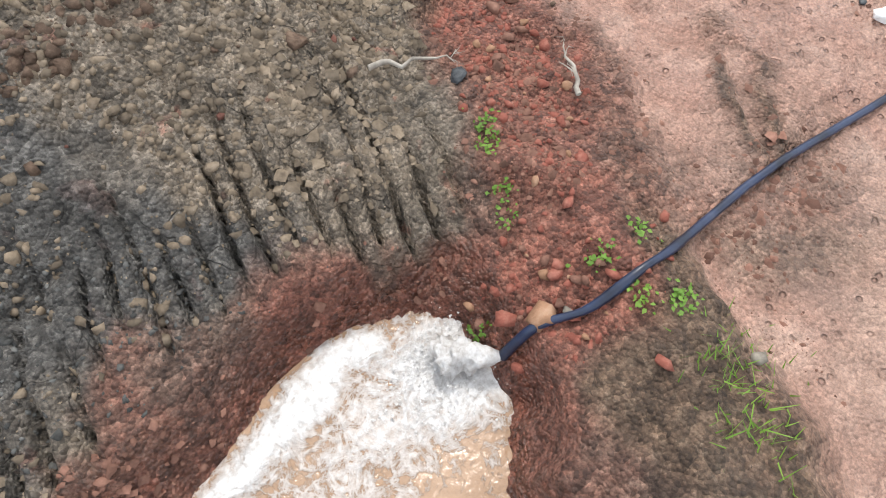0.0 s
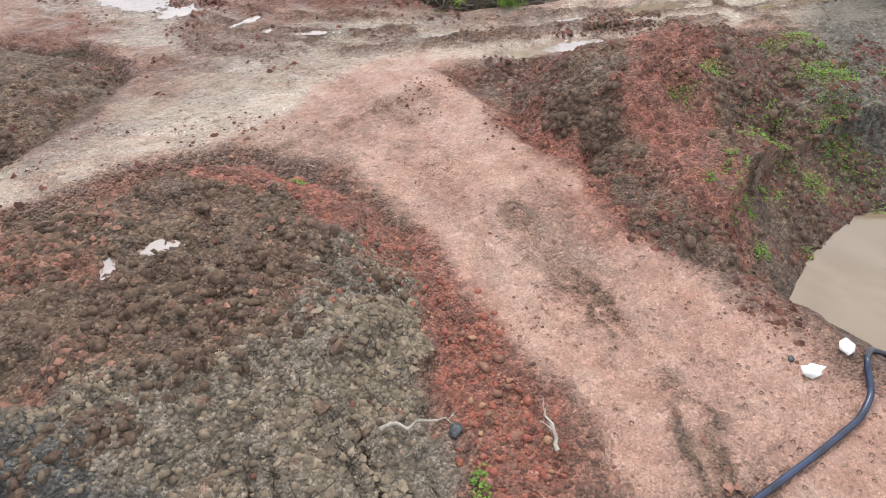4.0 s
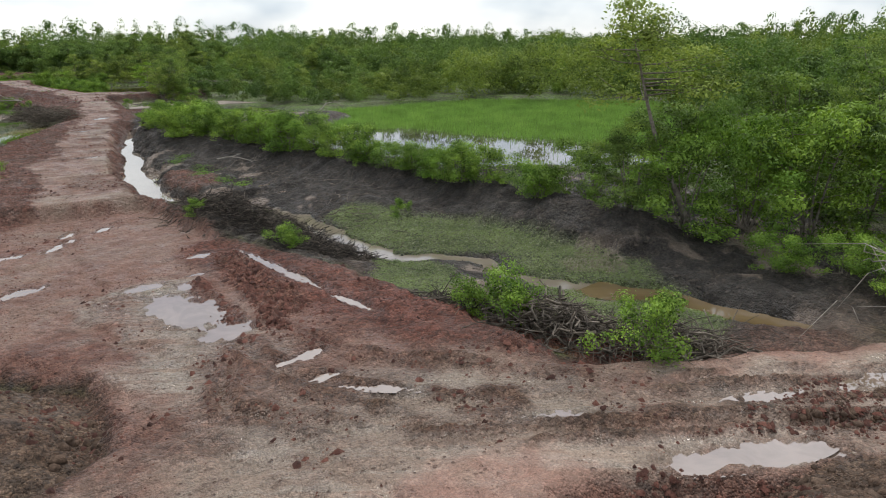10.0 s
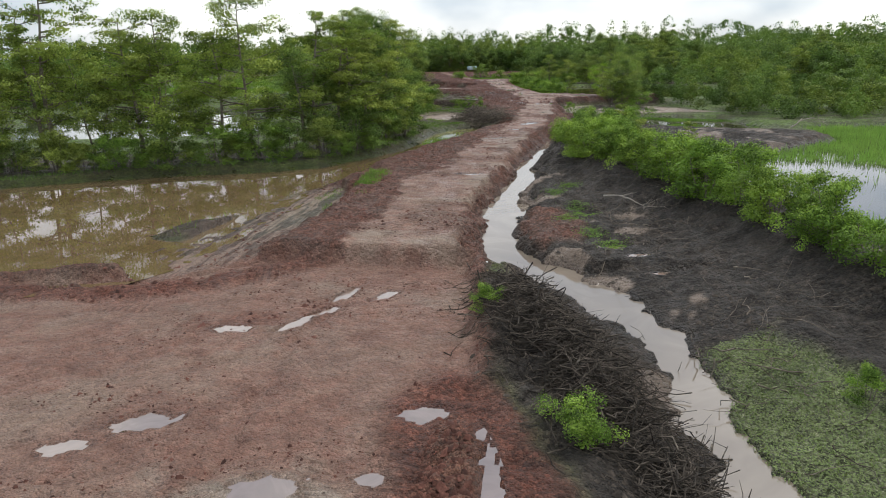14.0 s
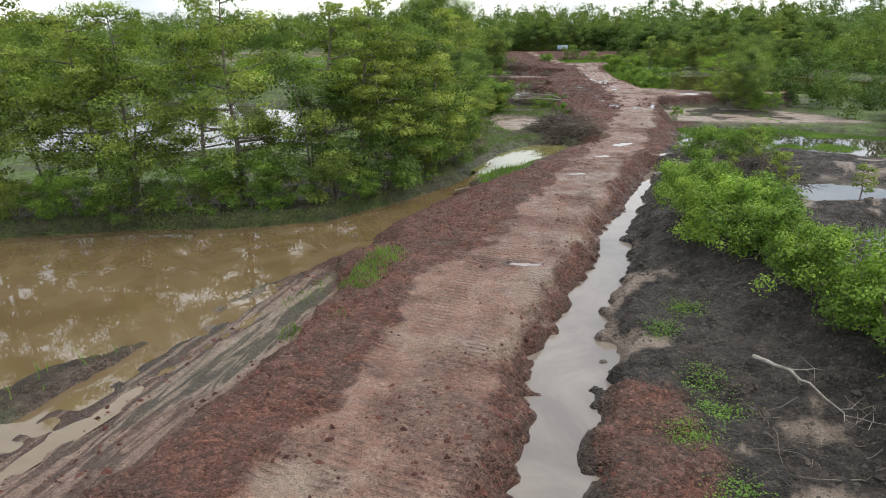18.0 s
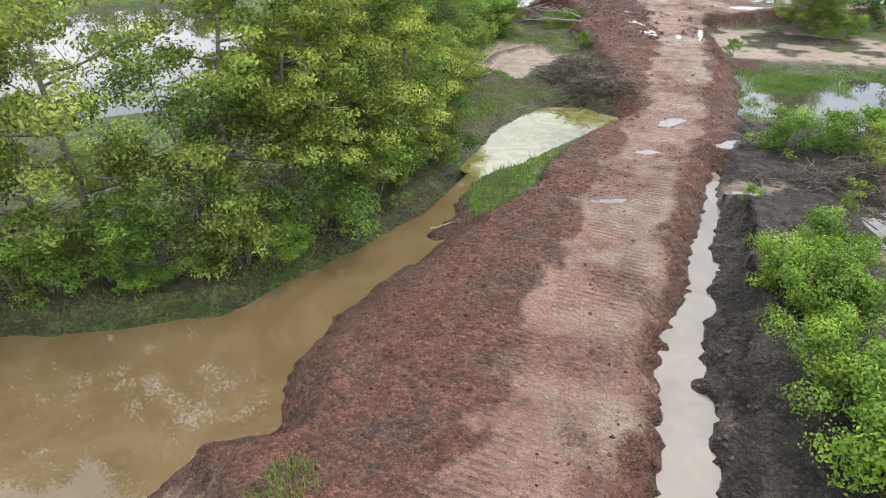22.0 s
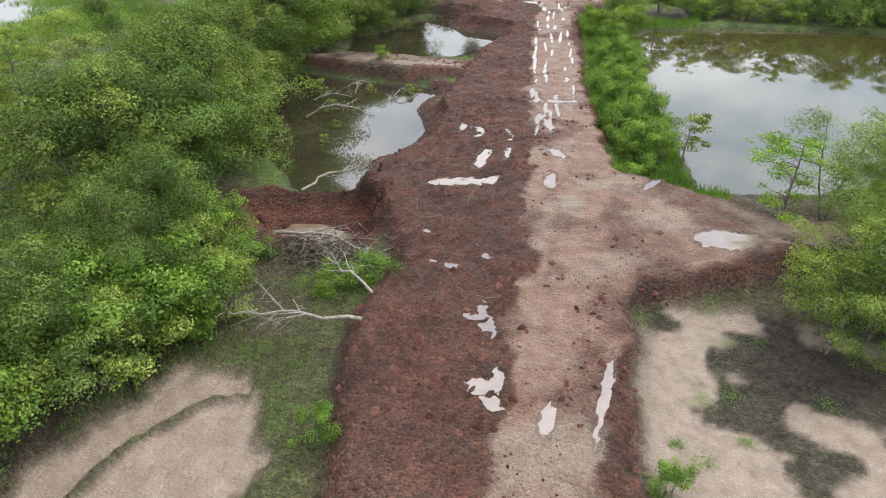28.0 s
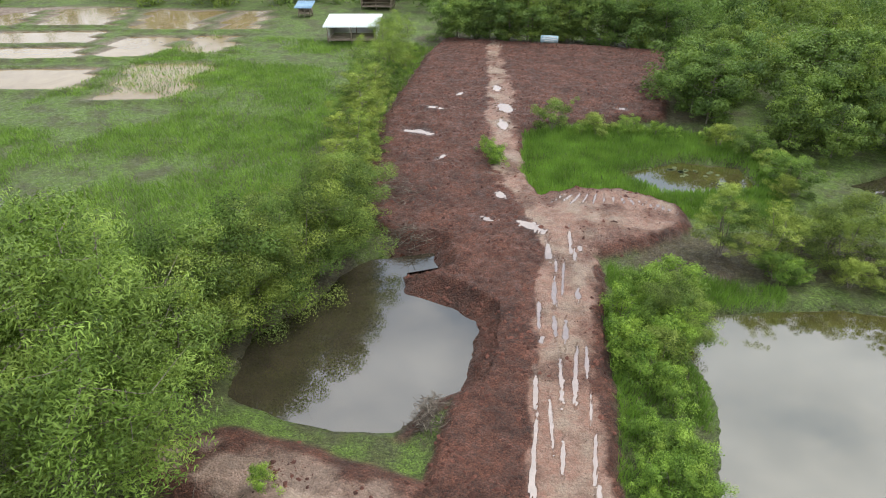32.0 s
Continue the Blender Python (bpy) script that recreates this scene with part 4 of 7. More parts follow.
    dimple = n.math("MULTIPLY", n.ramp(n.cells(6.5), (.12, 1.0), (.2, 0.0)), n.ramp(n.noise(.9, 3, .6), (.44, 0.0), (.54, 1.0)))
    clay = n.mix(n.math("MULTIPLY", vivid_m, .75), clay, n.ramp(mid, (.3, (.13, .06, .042)), (.5, (.20, .098, .07)), (.7, (.27, .15, .11))))
    clay = n.mix(n.math("MULTIPLY", smear_m, .65), clay, (.325, .26, .20))
    clay = n.mix(n.math("MULTIPLY", slick, .75), clay, (.39, .33, .27))
    clay = n.mix(n.math("MULTIPLY", dimple, .75), clay, (.11, .06, .043))
    scrape = n.ramp(n.noise(1.0, 7, .7, n.stretched(7.5, 1.3, 1.0, -.15), 1.5), (.55, 0.0), (.63, 1.0))
    prints = n.math("MULTIPLY", n.ramp(n.cells(3.6, "F1", n.warped(5.0, .22)), (.10, 1.0), (.17, 0.0)), n.ramp(n.noise(.6, 3, .6), (.44, 0.0), (.54, 1.0)))
    crumb = n.ramp(n.noise(17, 5, .75), (.59, 0.0), (.66, 1.0))
    near_m = n.ramp(fresh_m, (.75, 0.0), (.95, 1.0))
    clay = n.mix(n.math("MULTIPLY", n.math("MULTIPLY", near_m, n.math("SUBTRACT", 1.0, smear_m)), .65), clay, n.ramp(mid, (.3, (.235, .128, .093)), (.5, (.315, .18, .135)), (.7, (.385, .245, .19))))
    marks = n.math("MAXIMUM", n.math("MULTIPLY", scrape, .35), n.math("MAXIMUM", prints, n.math("MULTIPLY", crumb, .8)))
    clay = n.mix(n.math("MULTIPLY", marks, n.math("MULTIPLY_ADD", near_m, -.25, .62)), clay, (.12, .062, .045))
    color = n.mix(lane_m, color, clay)
    color = n.mix(n.math("MULTIPLY", ash_m, n.math("MULTIPLY", lane_m, .5)), color, (.10, .075, .065))
    color = n.mix(grey_m, color, grey)
    color = n.mix(sand_m, color, sand)
    loose = n.math("SUBTRACT", 1.0, n.math("MULTIPLY", n.math("MAXIMUM", n.math("MULTIPLY", lane_m, .75), sand_m), .95))
    tone = n.math("MULTIPLY", n.math("MULTIPLY_ADD", lump_tone, .75, .62), n.math("MULTIPLY_ADD", pebble_tone, .8, .6))
    color = n.mix(loose, color, n.mix(1.0, color, n.combine(tone), "MULTIPLY"))
    bars = n.math("SINE", n.math("MULTIPLY", tread_u, 2 * math.pi / .19))
    bars = n.math("MULTIPLY", n.ramp(n.math("MULTIPLY_ADD", bars, .5, .5), (.5, 0.0), (.82, 1.0)), tread_m)
    color = n.mix(n.math("MULTIPLY", bars, .5), color, n.mix(1.0, color, (.45, .40, .38), "MULTIPLY"))
    color = n.mix(n.math("MULTIPLY", wet_m, .45), color, n.mix(1.0, color, (.45, .42, .4), "MULTIPLY"))
    speck = n.math("MULTIPLY", n.ramp(grit, (.32, .72), (.5, 1.0), (.68, 1.3)), n.ramp(n.noise(31, 4, .7), (.34, .7), (.5, 1.0), (.66, 1.3)))
    color = n.mix(.8, color, n.mix(1.0, color, n.combine(speck), "MULTIPLY"))
    rough = n.ramp(n.noise(1.7, 4, .6), (.35, .55), (.62, .95))
    rough = n.math("SUBTRACT", rough, n.math("MULTIPLY", n.math("MAXIMUM", n.math("MAXIMUM", wet_m, slick), n.math("MULTIPLY", sand_m, .7)), .42))
    crack = n.math("MULTIPLY", n.ramp(n.cells(1.5, "DISTANCE_TO_EDGE", n.warped(2.5, .35)), (.0, 1.0), (.011, 0.0)), n.math("MULTIPLY", grey_m, n.ramp(n.noise(.9, 2), (.5, 0.0), (.58, 1.0))))
    color = n.mix(n.math("MULTIPLY", crack, .6), color, (.025, .02, .016))
    relief = n.math("MULTIPLY_ADD", lump, -1.3, n.math("MULTIPLY_ADD", fine, .65, n.math("MULTIPLY_ADD", pebble, -.75, n.math("MULTIPLY", grit, .14))))
    relief = n.math("ADD", n.math("MULTIPLY", relief, n.math("MULTIPLY", n.math("SUBTRACT", 1.0, n.math("MULTIPLY", lane_m, n.math("MULTIPLY_ADD", near_m, .45, .2))), n.math("MULTIPLY_ADD", sand_m, -.75, 1.0))), n.math("MULTIPLY_ADD", bars, -.5, n.math("MULTIPLY_ADD", n.math("MULTIPLY", n.math("MAXIMUM", dimple, n.math("SUBTRACT", prints, n.math("MULTIPLY", crumb, .7))), lane_m), -.55, n.math("MULTIPLY", crack, -.8))))
    n.bump(relief, 1.0, .07)
    rough = n.math("SUBTRACT", rough, n.math("MULTIPLY", lane_m, .2))
    return n.set(color=color, rough=rough, spec=.45)


def water_material(name, body, body_two, rough=.02, ripple=.06, scale=3.0, swirl=1.0, spec=1.0, ior=1.75):
    n = Nodes(name)
    tint = n.mix(n.ramp(n.noise(.35 * swirl, 4, .6, distort=1.6), (.4, 0.0), (.62, 1.0)), body, body_two)
    n.bump(n.noise(scale, 3, .5), ripple, .02)
    return n.set(color=tint, rough=rough, spec=spec, ior=ior)


def leaf_material(name, young, old, shade, gloss=.6):
    n = Nodes(name)
    geo = n.tree.nodes.new("ShaderNodeNewGeometry")
    info = n.tree.nodes.new("ShaderNodeObjectInfo")
    clump = n.attribute("clump")[0]
    leaf = n.ramp(n.math("MULTIPLY_ADD", geo.outputs["Random Per Island"], .3, n.math("MULTIPLY_ADD", clump, .58, .03)), (.08, tuple(.7 * c for c in shade)), (.45, old), (.8, young), (1.0, tuple(min(1, 1.25 * c) for c in young)))
    tree_tint = n.ramp(info.outputs["Random"], (.0, (.80, .86, .72)), (.5, (1.0, 1.0, 1.0)), (1.0, (1.12, 1.07, .95)))
    color = n.mix(1.0, leaf, tree_tint, "MULTIPLY")
    patch = n.ramp(n.noise(.55, 3), (.35, .95), (.65, 1.35))
    color = n.mix(1.0, color, patch, "MULTIPLY")
    n.set(color=color, rough=gloss, spec=.22)
    through_leaf = n.tree.nodes.new("ShaderNodeBsdfTranslucent")
    n.link(n.mix(1.0, color, (1.25, 1.3, .6), "MULTIPLY"), through_leaf.inputs["Color"])
    blend = n.tree.nodes.new("ShaderNodeMixShader")
    blend.inputs[0].default_value = .28
    n.link(n.bsdf.outputs[0], blend.inputs[1])
    n.link(through_leaf.outputs[0], blend.inputs[2])
    n.link(blend.outputs[0], n.out.inputs["Surface"])
    return n.material


def grained(name, dark, mid, light, scale=6.0, rough=.85, bump=.5, depth=.02, random_tint=.0, spec=.3):
    n = Nodes(name)
    color = n.ramp(n.noise(scale, 5, .62), (.28, dark), (.5, mid), (.74, light))
    if random_tint:
        geo = n.tree.nodes.new("ShaderNodeNewGeometry")
        color = n.mix(1.0, color, n.ramp(geo.outputs["Random Per Island"], (0.0, 1 - random_tint), (1.0, 1 + random_tint)), "MULTIPLY")
    n.bump(n.noise(scale * 3.5, 4, .6), bump, depth)
    return n.set(color=color, rough=rough, spec=spec)


SOIL = ground_material()
BROWN_WATER = water_material("brown_water", (.135, .092, .044), (.17, .12, .064), ripple=.03, ior=1.45)
YELLOW_WATER = water_material("yellow_water", (.15, .135, .035), (.235, .225, .095), ripple=.02, swirl=2.5, ior=1.9)
PADDY_WATER = water_material("paddy_water", (.185, .13, .065), (.23, .17, .09), ripple=.05, swirl=.4, ior=1.33, rough=.12, spec=.5)
PIT_WATER = water_material("pit_water", (.17, .125, .082), (.205, .155, .108), ripple=.02, ior=1.36)
SILT_WATER = water_material("silty_water", (.20, .165, .13), (.25, .21, .165), ripple=.02, ior=1.66)
DARK_WATER = water_material("dark_pond_water", (.030, .026, .016), (.045, .038, .024), ripple=.02)
GREEN_WATER = water_material("green_pond_water", (.05, .046, .014), (.065, .058, .022), ripple=.02, ior=1.95)
MARSH_WATER = water_material("marsh_water", (.05, .045, .032), (.075, .065, .05), ripple=.03)
PUDDLE_WATER = water_material("puddle_water", (.205, .145, .11), (.26, .185, .145), ripple=.012, swirl=4, ior=2.1)
TREE_LEAF = leaf_material("tree_leaf", (.32, .385, .097), (.195, .26, .057), (.062, .10, .024))
DARK_LEAF = leaf_material("dark_leaf", (.195, .28, .068), (.112, .18, .044), (.034, .064, .017))
MID_LEAF = leaf_material("mid_leaf", (.23, .30, .072), (.14, .20, .045), (.042, .07, .018))
BUSH_LEAF = leaf_material("bush_leaf", (.25, .37, .068), (.155, .26, .045), (.06, .115, .02))
LIME_LEAF = leaf_material("lime_leaf", (.27, .43, .04), (.20, .35, .03), (.11, .21, .02))
FEATHER_LEAF = leaf_material("feathery_leaf", (.26, .35, .082), (.165, .245, .052), (.06, .105, .024))
GRASS_LEAF = leaf_material("grass_blade", (.19, .31, .065), (.125, .225, .045), (.07, .135, .026))
REED_LEAF = leaf_material("reed_blade", (.29, .43, .13), (.22, .36, .10), (.14, .24, .065))
MAT_LEAF = leaf_material("creeper_leaf", (.285, .33, .175), (.205, .25, .125), (.105, .135, .065))
WOOD_LEAF = leaf_material("wood_leaf", (.165, .25, .065), (.105, .175, .045), (.038, .072, .02))
WOOD = grained("bark", (.09, .075, .06), (.19, .165, .135), (.30, .27, .23), 9)
TWIG = grained("dead_wood", (.055, .045, .036), (.135, .113, .09), (.30, .26, .215), 5, random_tint=.5)
DARK_TWIG = grained("dark_dead_wood", (.022, .018, .014), (.06, .05, .04), (.15, .125, .10), 5, random_tint=.7)
RED_CLOD = grained("red_clod", (.045, .018, .013), (.098, .040, .029), (.17, .076, .055), 11, random_tint=.55, bump=.9)
EARTH_CLOD = grained("earth_clod", (.04, .026, .018), (.098, .063, .043), (.17, .118, .084), 14, random_tint=.3, bump=.9)
GREY_CLOD = grained("grey_clod", (.075, .057, .04), (.155, .12, .084), (.25, .20, .148), 9, random_tint=.4)
ASH_CLOD = grained("ash_clod", (.028, .028, .027), (.07, .07, .066), (.14, .138, .13), 12, random_tint=.4)
LIGHT_CLOD = grained("laterite_clod", (.09, .046, .032), (.165, .082, .058), (.25, .135, .098), 9, random_tint=.4)
BLACK_CLOD = grained("black_clod", (.024, .02, .016), (.058, .048, .039), (.11, .09, .072), 9, random_tint=.4)
RED_STONE = grained("red_stone", (.15, .046, .032), (.24, .078, .054), (.33, .15, .11), 11)
TAN_STONE = grained("tan_stone", (.20, .105, .06), (.31, .175, .105), (.40, .26, .175), 9)
GREY_STONE = grained("grey_stone", (.12, .105, .085), (.22, .195, .16), (.33, .30, .25), 9)


# ---- meshes ----
def mesh_of(name, verts, faces, material, smooth=False, tone=None):
    """A mesh from an array of corners and an array of faces that all have as many corners; tone: a number for each leaf."""
    verts, faces = np.asarray(verts, np.float32), np.asarray(faces, np.int32)
    me = bpy.data.meshes.new(name)
    k = faces.shape[1]
    me.vertices.add(len(verts))
    me.vertices.foreach_set("co", verts.ravel())
    me.loops.add(faces.size)
    me.loops.foreach_set("vertex_index", faces.ravel())
    me.polygons.add(len(faces))
    me.polygons.foreach_set("loop_start", np.arange(0, faces.size, k, dtype=np.int32))
    me.polygons.foreach_set("loop_total", np.full(len(faces), k, np.int32))
    if smooth:
        me.polygons.foreach_set("use_smooth", np.ones(len(faces), bool))
    me.update(calc_edges=True)
    me.materials.append(material)
    if tone is not None:
        att = me.attributes.new("clump", "FLOAT_COLOR", "POINT")
        att.data.foreach_set("color", np.repeat(np.repeat(np.asarray(tone, np.float32), k)[:, None], 4, 1).ravel())
    return me


def part(name, me, parent=None, label=""):
    ob = new(name, me)
    if parent is not None:
        ob.parent = parent
    return tagged(ob, label=label)


def thing(name, place, label, category, group="", kind=""):
    ob = new(name)
    ob.location = place
    return tagged(ob, label, category, group, kind)


def tube(points, radii, sides=6):
    """Corners and four-cornered faces of a tapered tube along a line."""
    p, r = np.array(points, float), np.array(radii, float)
    t = np.gradient(p, axis=0)
    t /= np.linalg.norm(t, axis=1)[:, None] + 1e-9
    ref = np.where(np.abs(t[:, 2:3]) < .9, np.array([[0, 0, 1.0]]), np.array([[1.0, 0, 0]]))
    a = np.cross(t, ref)
    a /= np.linalg.norm(a, axis=1)[:, None] + 1e-9
    b = np.cross(t, a)
    ang = np.arange(sides) * 2 * np.pi / sides
    v = p[:, None] + r[:, None, None] * (np.cos(ang)[None, :, None] * a[:, None] + np.sin(ang)[None, :, None] * b[:, None])
    n, k = len(p), np.arange(sides)
    rows = np.arange(n - 1)[:, None] * sides
    f = np.stack([rows + k, rows + (k + 1) % sides, rows + sides + (k + 1) % sides, rows + sides + k], -1).reshape(-1, 4)
    return v.reshape(-1, 3), f


def joined(pieces):
    vs, fs, base = [], [], 0
    for v, f in pieces:
        vs.append(v)
        fs.append(np.asarray(f) + base)
        base += len(v)
    return np.concatenate(vs), np.concatenate(fs)


def leaves(centres, size, g, up=.45, slim=.48, outward=None):
    """Folded four-cornered leaves about the given places."""
    n = len(centres)
    d = g.normal(size=(n, 3))
    d[:, 2] = d[:, 2] * .55 - .12
    d /= np.linalg.norm(d, axis=1)[:, None]
    facing = g.normal(size=(n, 3)) + np.array([0, 0, 3.0 * up])
    if outward is not None:
        facing = .55 * g.normal(size=(n, 3)) + 1.5 * outward + np.array([0, 0, .8])
        d = d - .7 * outward * np.sum(d * outward, 1)[:, None]
        d /= np.linalg.norm(d, axis=1)[:, None] + 1e-9
    w = np.cross(d, facing)
    w /= np.linalg.norm(w, axis=1)[:, None] + 1e-9
    nrm = np.cross(w, d)
    ln = size * g.uniform(.65, 1.3, (n, 1))
    a, b = centres - d * ln / 2, centres + d * ln / 2 - np.array([[0, 0, .12]]) * ln
    m = centres + nrm * ln * .1
    v = np.stack([a, m + w * ln * slim / 2, b, m - w * ln * slim / 2], 1).reshape(-1, 3)
    return v, np.arange(4 * n).reshape(-1, 4)


def blades(x, y, z, height, width, g, lean=.35):
    """Grass blades: narrow, bent four-cornered strips."""
    n = len(x)
    h = height * g.uniform(.5, 1.3, n)
    ang, bend = g.uniform(0, 2 * np.pi, n), g.uniform(0, lean, n) * h
    wx_, wy_ = np.cos(ang) * width / 2, np.sin(ang) * width / 2
    ta = g.uniform(0, 2 * np.pi, n)
    tx, ty = np.cos(ta) * bend, np.sin(ta) * bend
    a = np.stack([x - wx_, y - wy_, z - .02], 1)
    b = np.stack([x + wx_, y + wy_, z - .02], 1)
    c = np.stack([x + tx + wx_ * .25, y + ty + wy_ * .25, z + h], 1)
    d_ = np.stack([x + tx - wx_ * .25, y + ty - wy_ * .25, z + h * .97], 1)
    return np.stack([a, b, c, d_], 1).reshape(-1, 3), np.arange(4 * n).reshape(-1, 4)


ICO = bmesh.new()
bmesh.ops.create_icosphere(ICO, subdivisions=1, radius=1)
ROCK_V = np.array([v.co[:] for v in ICO.verts])
ROCK_F = np.array([[v.index for v in f.verts] for f in ICO.faces])
bmesh.ops.subdivide_edges(ICO, edges=ICO.edges[:], cuts=1, use_grid_fill=True)
bmesh.ops.triangulate(ICO, faces=ICO.faces[:])
ICO.verts.index_update()
BOULDER_V = np.array([v.co[:] for v in ICO.verts])
BOULDER_F = np.array([[v.index for v in f.verts] for f in ICO.faces])
ICO.free()


LUMP_V = np.array([(1, 0, -.1), (.31, .95, .1), (-.81, .59, -.1), (-.81, -.59, .1), (.31, -.95, -.1), (.28, .1, .85), (-.3, -.1, .75)])
LUMP_F = np.array([(0, 1, 5), (1, 2, 6), (1, 6, 5), (2, 3, 6), (3, 4, 6), (4, 5, 6), (4, 0, 5)])


def clod_mesh(x, y, z, r, g, shape=None):
    """Many rough lumps joined into one mesh."""
    lump_v, lump_f = shape or (LUMP_V, LUMP_F)
    n, k = len(x), len(lump_v)
    jitter = 1 + (.22 if shape is None else .3) * g.normal(size=(n, k, 1))
    axes = g.uniform(.6, 1.25, (n, 1, 3)) * np.array([1, 1, .9])
    ang = g.uniform(0, 2 * np.pi, n)
    v = lump_v[None] * np.clip(jitter, .6, 1.5) * axes * r[:, None, None]
    c, s = np.cos(ang)[:, None], np.sin(ang)[:, None]
    v = np.stack([v[..., 0] * c - v[..., 1] * s, v[..., 0] * s + v[..., 1] * c, v[..., 2]], -1)
    v += np.stack([x, y, z + .05 * r], 1)[:, None]
    f = (lump_f[None] + (np.arange(n) * k)[:, None, None]).reshape(-1, 3)
    return v.reshape(-1, 3), f


# ---- ground ----
nv_x, nv_y = len(GX), len(GY)
gi = (np.arange(nv_y - 1)[:, None] * nv_x + np.arange(nv_x - 1)[None]).ravel()
ground_mesh = mesh_of("ground", np.stack([X, Y, H], -1).reshape(-1, 3), np.stack([gi, gi + 1, gi + nv_x + 1, gi + nv_x], 1), SOIL, True)
for name, fields in (("soil_a", ("fill", "lane", "black", "green")), ("soil_b", ("grey", "sand", "wet", "mat")), ("soil_c", ("vivid", "earth", "ash", "smear"))):
    att = ground_mesh.attributes.new(name, "FLOAT_COLOR", "POINT")
    att.data.foreach_set("color", np.clip(np.stack([kinds[k] for k in fields], -1), 0, 1).astype(np.float32).ravel())
att = ground_mesh.attributes.new("tread", "FLOAT_COLOR", "POINT")
att.data.foreach_set("color", np.stack([tread, tread_run, fresh, streak], -1).astype(np.float32).ravel())
tagged(new("ground", ground_mesh), "red laterite fill, grey clay, black mud and green marsh", "ground", kind="structure")


def sheet(outline, level, material, label, name="water", margin=.5, cell=.0):
    """A level sheet of water a little wider than its shore."""
    p = np.array(outline, float)
    c = p.mean(0)
    away = p - c
    p = p + away / (np.linalg.norm(away, axis=1)[:, None] + 1e-9) * margin
    bm = bmesh.new()
    face = bm.faces.new([bm.verts.new((x, y, level)) for x, y in p])
    bmesh.ops.triangulate(bm, faces=[face])
    bmesh.ops.recalc_face_normals(bm, faces=bm.faces)
    me = bpy.data.meshes.new(name)
    bm.to_mesh(me)
    bm.free()
    if me.polygons[0].normal.z < 0:
        me.flip_normals()
    me.materials.append(material)
    return tagged(new(name, me), label, "water", kind="structure")


sheet(BROWN_POND, WATER, BROWN_WATER, "still ochre-brown pond water beside the road", margin=1.8)
sheet(YELLOW_POND, WATER + .004, YELLOW_WATER, "milky yellow-green pond water beside the fill")
sheet(POND_TWO, WATER, DARK_WATER, "dark still pond mirroring the sky")
sheet(POND_THREE, WATER, DARK_WATER, "dark still pond between fill and trees")
sheet(RIGHT_POND, WATER, GREEN_WATER, "wide olive pond mirroring the cloudy sky")
sheet(MARSH_POND, WATER, MARSH_WATER, "shallow marsh water with weed in it")
sheet(SOUTH_POOL, WATER, MARSH_WATER, "still pool among black mud and brushwood")
sheet(REED_LAKE, WATER - .006, MARSH_WATER, "shallow lake overgrown with green reeds")
sheet(LEFT_LAKE, WATER, MARSH_WATER, "pale lake behind the trees")
sheet(FAR_LAKE, WATER, MARSH_WATER, "pale lake beside the meadow")
sheet(LILY_POND, WATER, GREEN_WATER, "small weedy pond beside the far field")
sheet(SIDE_POND, WATER, DARK_WATER, "small dark pond under trees")
sheet(DEEP_PIT, -.95, PIT_WATER, "silty beige water in a dug pit")
sheet(RED_PIT, -.93, PIT_WATER, "silty water at the bottom of a red pit")
sheet(MARSH_POOL, -.3, BROWN_WATER, "shallow brown pool among creeping plants", margin=.2)
ditch_l, ditch_r = [], []
for k, (x, y, w) in enumerate(DITCH):
    (ax, ay, _), (bx, by, _) = DITCH[max(k - 1, 0)], DITCH[min(k + 1, len(DITCH) - 1)]
    ln = math.hypot(bx - ax, by - ay)
    nx_, ny_ = (by - ay) / ln * (w + .5), -(bx - ax) / ln * (w + .5)
    ditch_l.append((x + nx_, y + ny_))
    ditch_r.append((x - nx_, y - ny_))
dv = np.array([(x, y, WATER) for pair in zip(ditch_l, ditch_r) for x, y in pair])
df = np.array([(2 * k + 1, 2 * k, 2 * k + 2, 2 * k + 3) for k in range(len(DITCH) - 1)])[:, ::-1]
ditch_mesh = mesh_of("water", dv, df, SILT_WATER)
if ditch_mesh.polygons[0].normal.z < 0:
    ditch_mesh.flip_normals()
tagged(new("water", ditch_mesh), "pale silty water in a narrow ditch", "water", kind="structure")
for poly in PADDIES:
    sheet(poly, .03, PADDY_WATER, "flooded brown rice paddy between grass bunds", margin=.3)
for (px, py, ln, wd, turn), level in zip(SINKS, PUDDLE_Z):
    a = np.linspace(0, 2 * np.pi, 33)[:-1]
    c, s = math.cos(radians(turn)), math.sin(radians(turn))
    u, v = 1.4 * np.cos(a) * ln / 2, 1.4 * np.sin(a) * wd / 2
    rim_v = np.stack([u * c - v * s, u * s + v * c, a * 0], 1)
    bm = bmesh.new()
    face = bm.faces.new([bm.verts.new(p) for p in rim_v])
    bmesh.ops.triangulate(bm, faces=[face])
    me = bpy.data.meshes.new("puddle")
    bm.to_mesh(me)
    bm.free()
    if me.polygons[0].normal.z < 0:
        me.flip_normals()
    me.materials.append(PUDDLE_WATER)
    ob = new("puddle", me)
    ob.location = (px, py, level)
    tagged(ob, "shallow muddy puddle on the red track", "puddle", "puddles on the track")


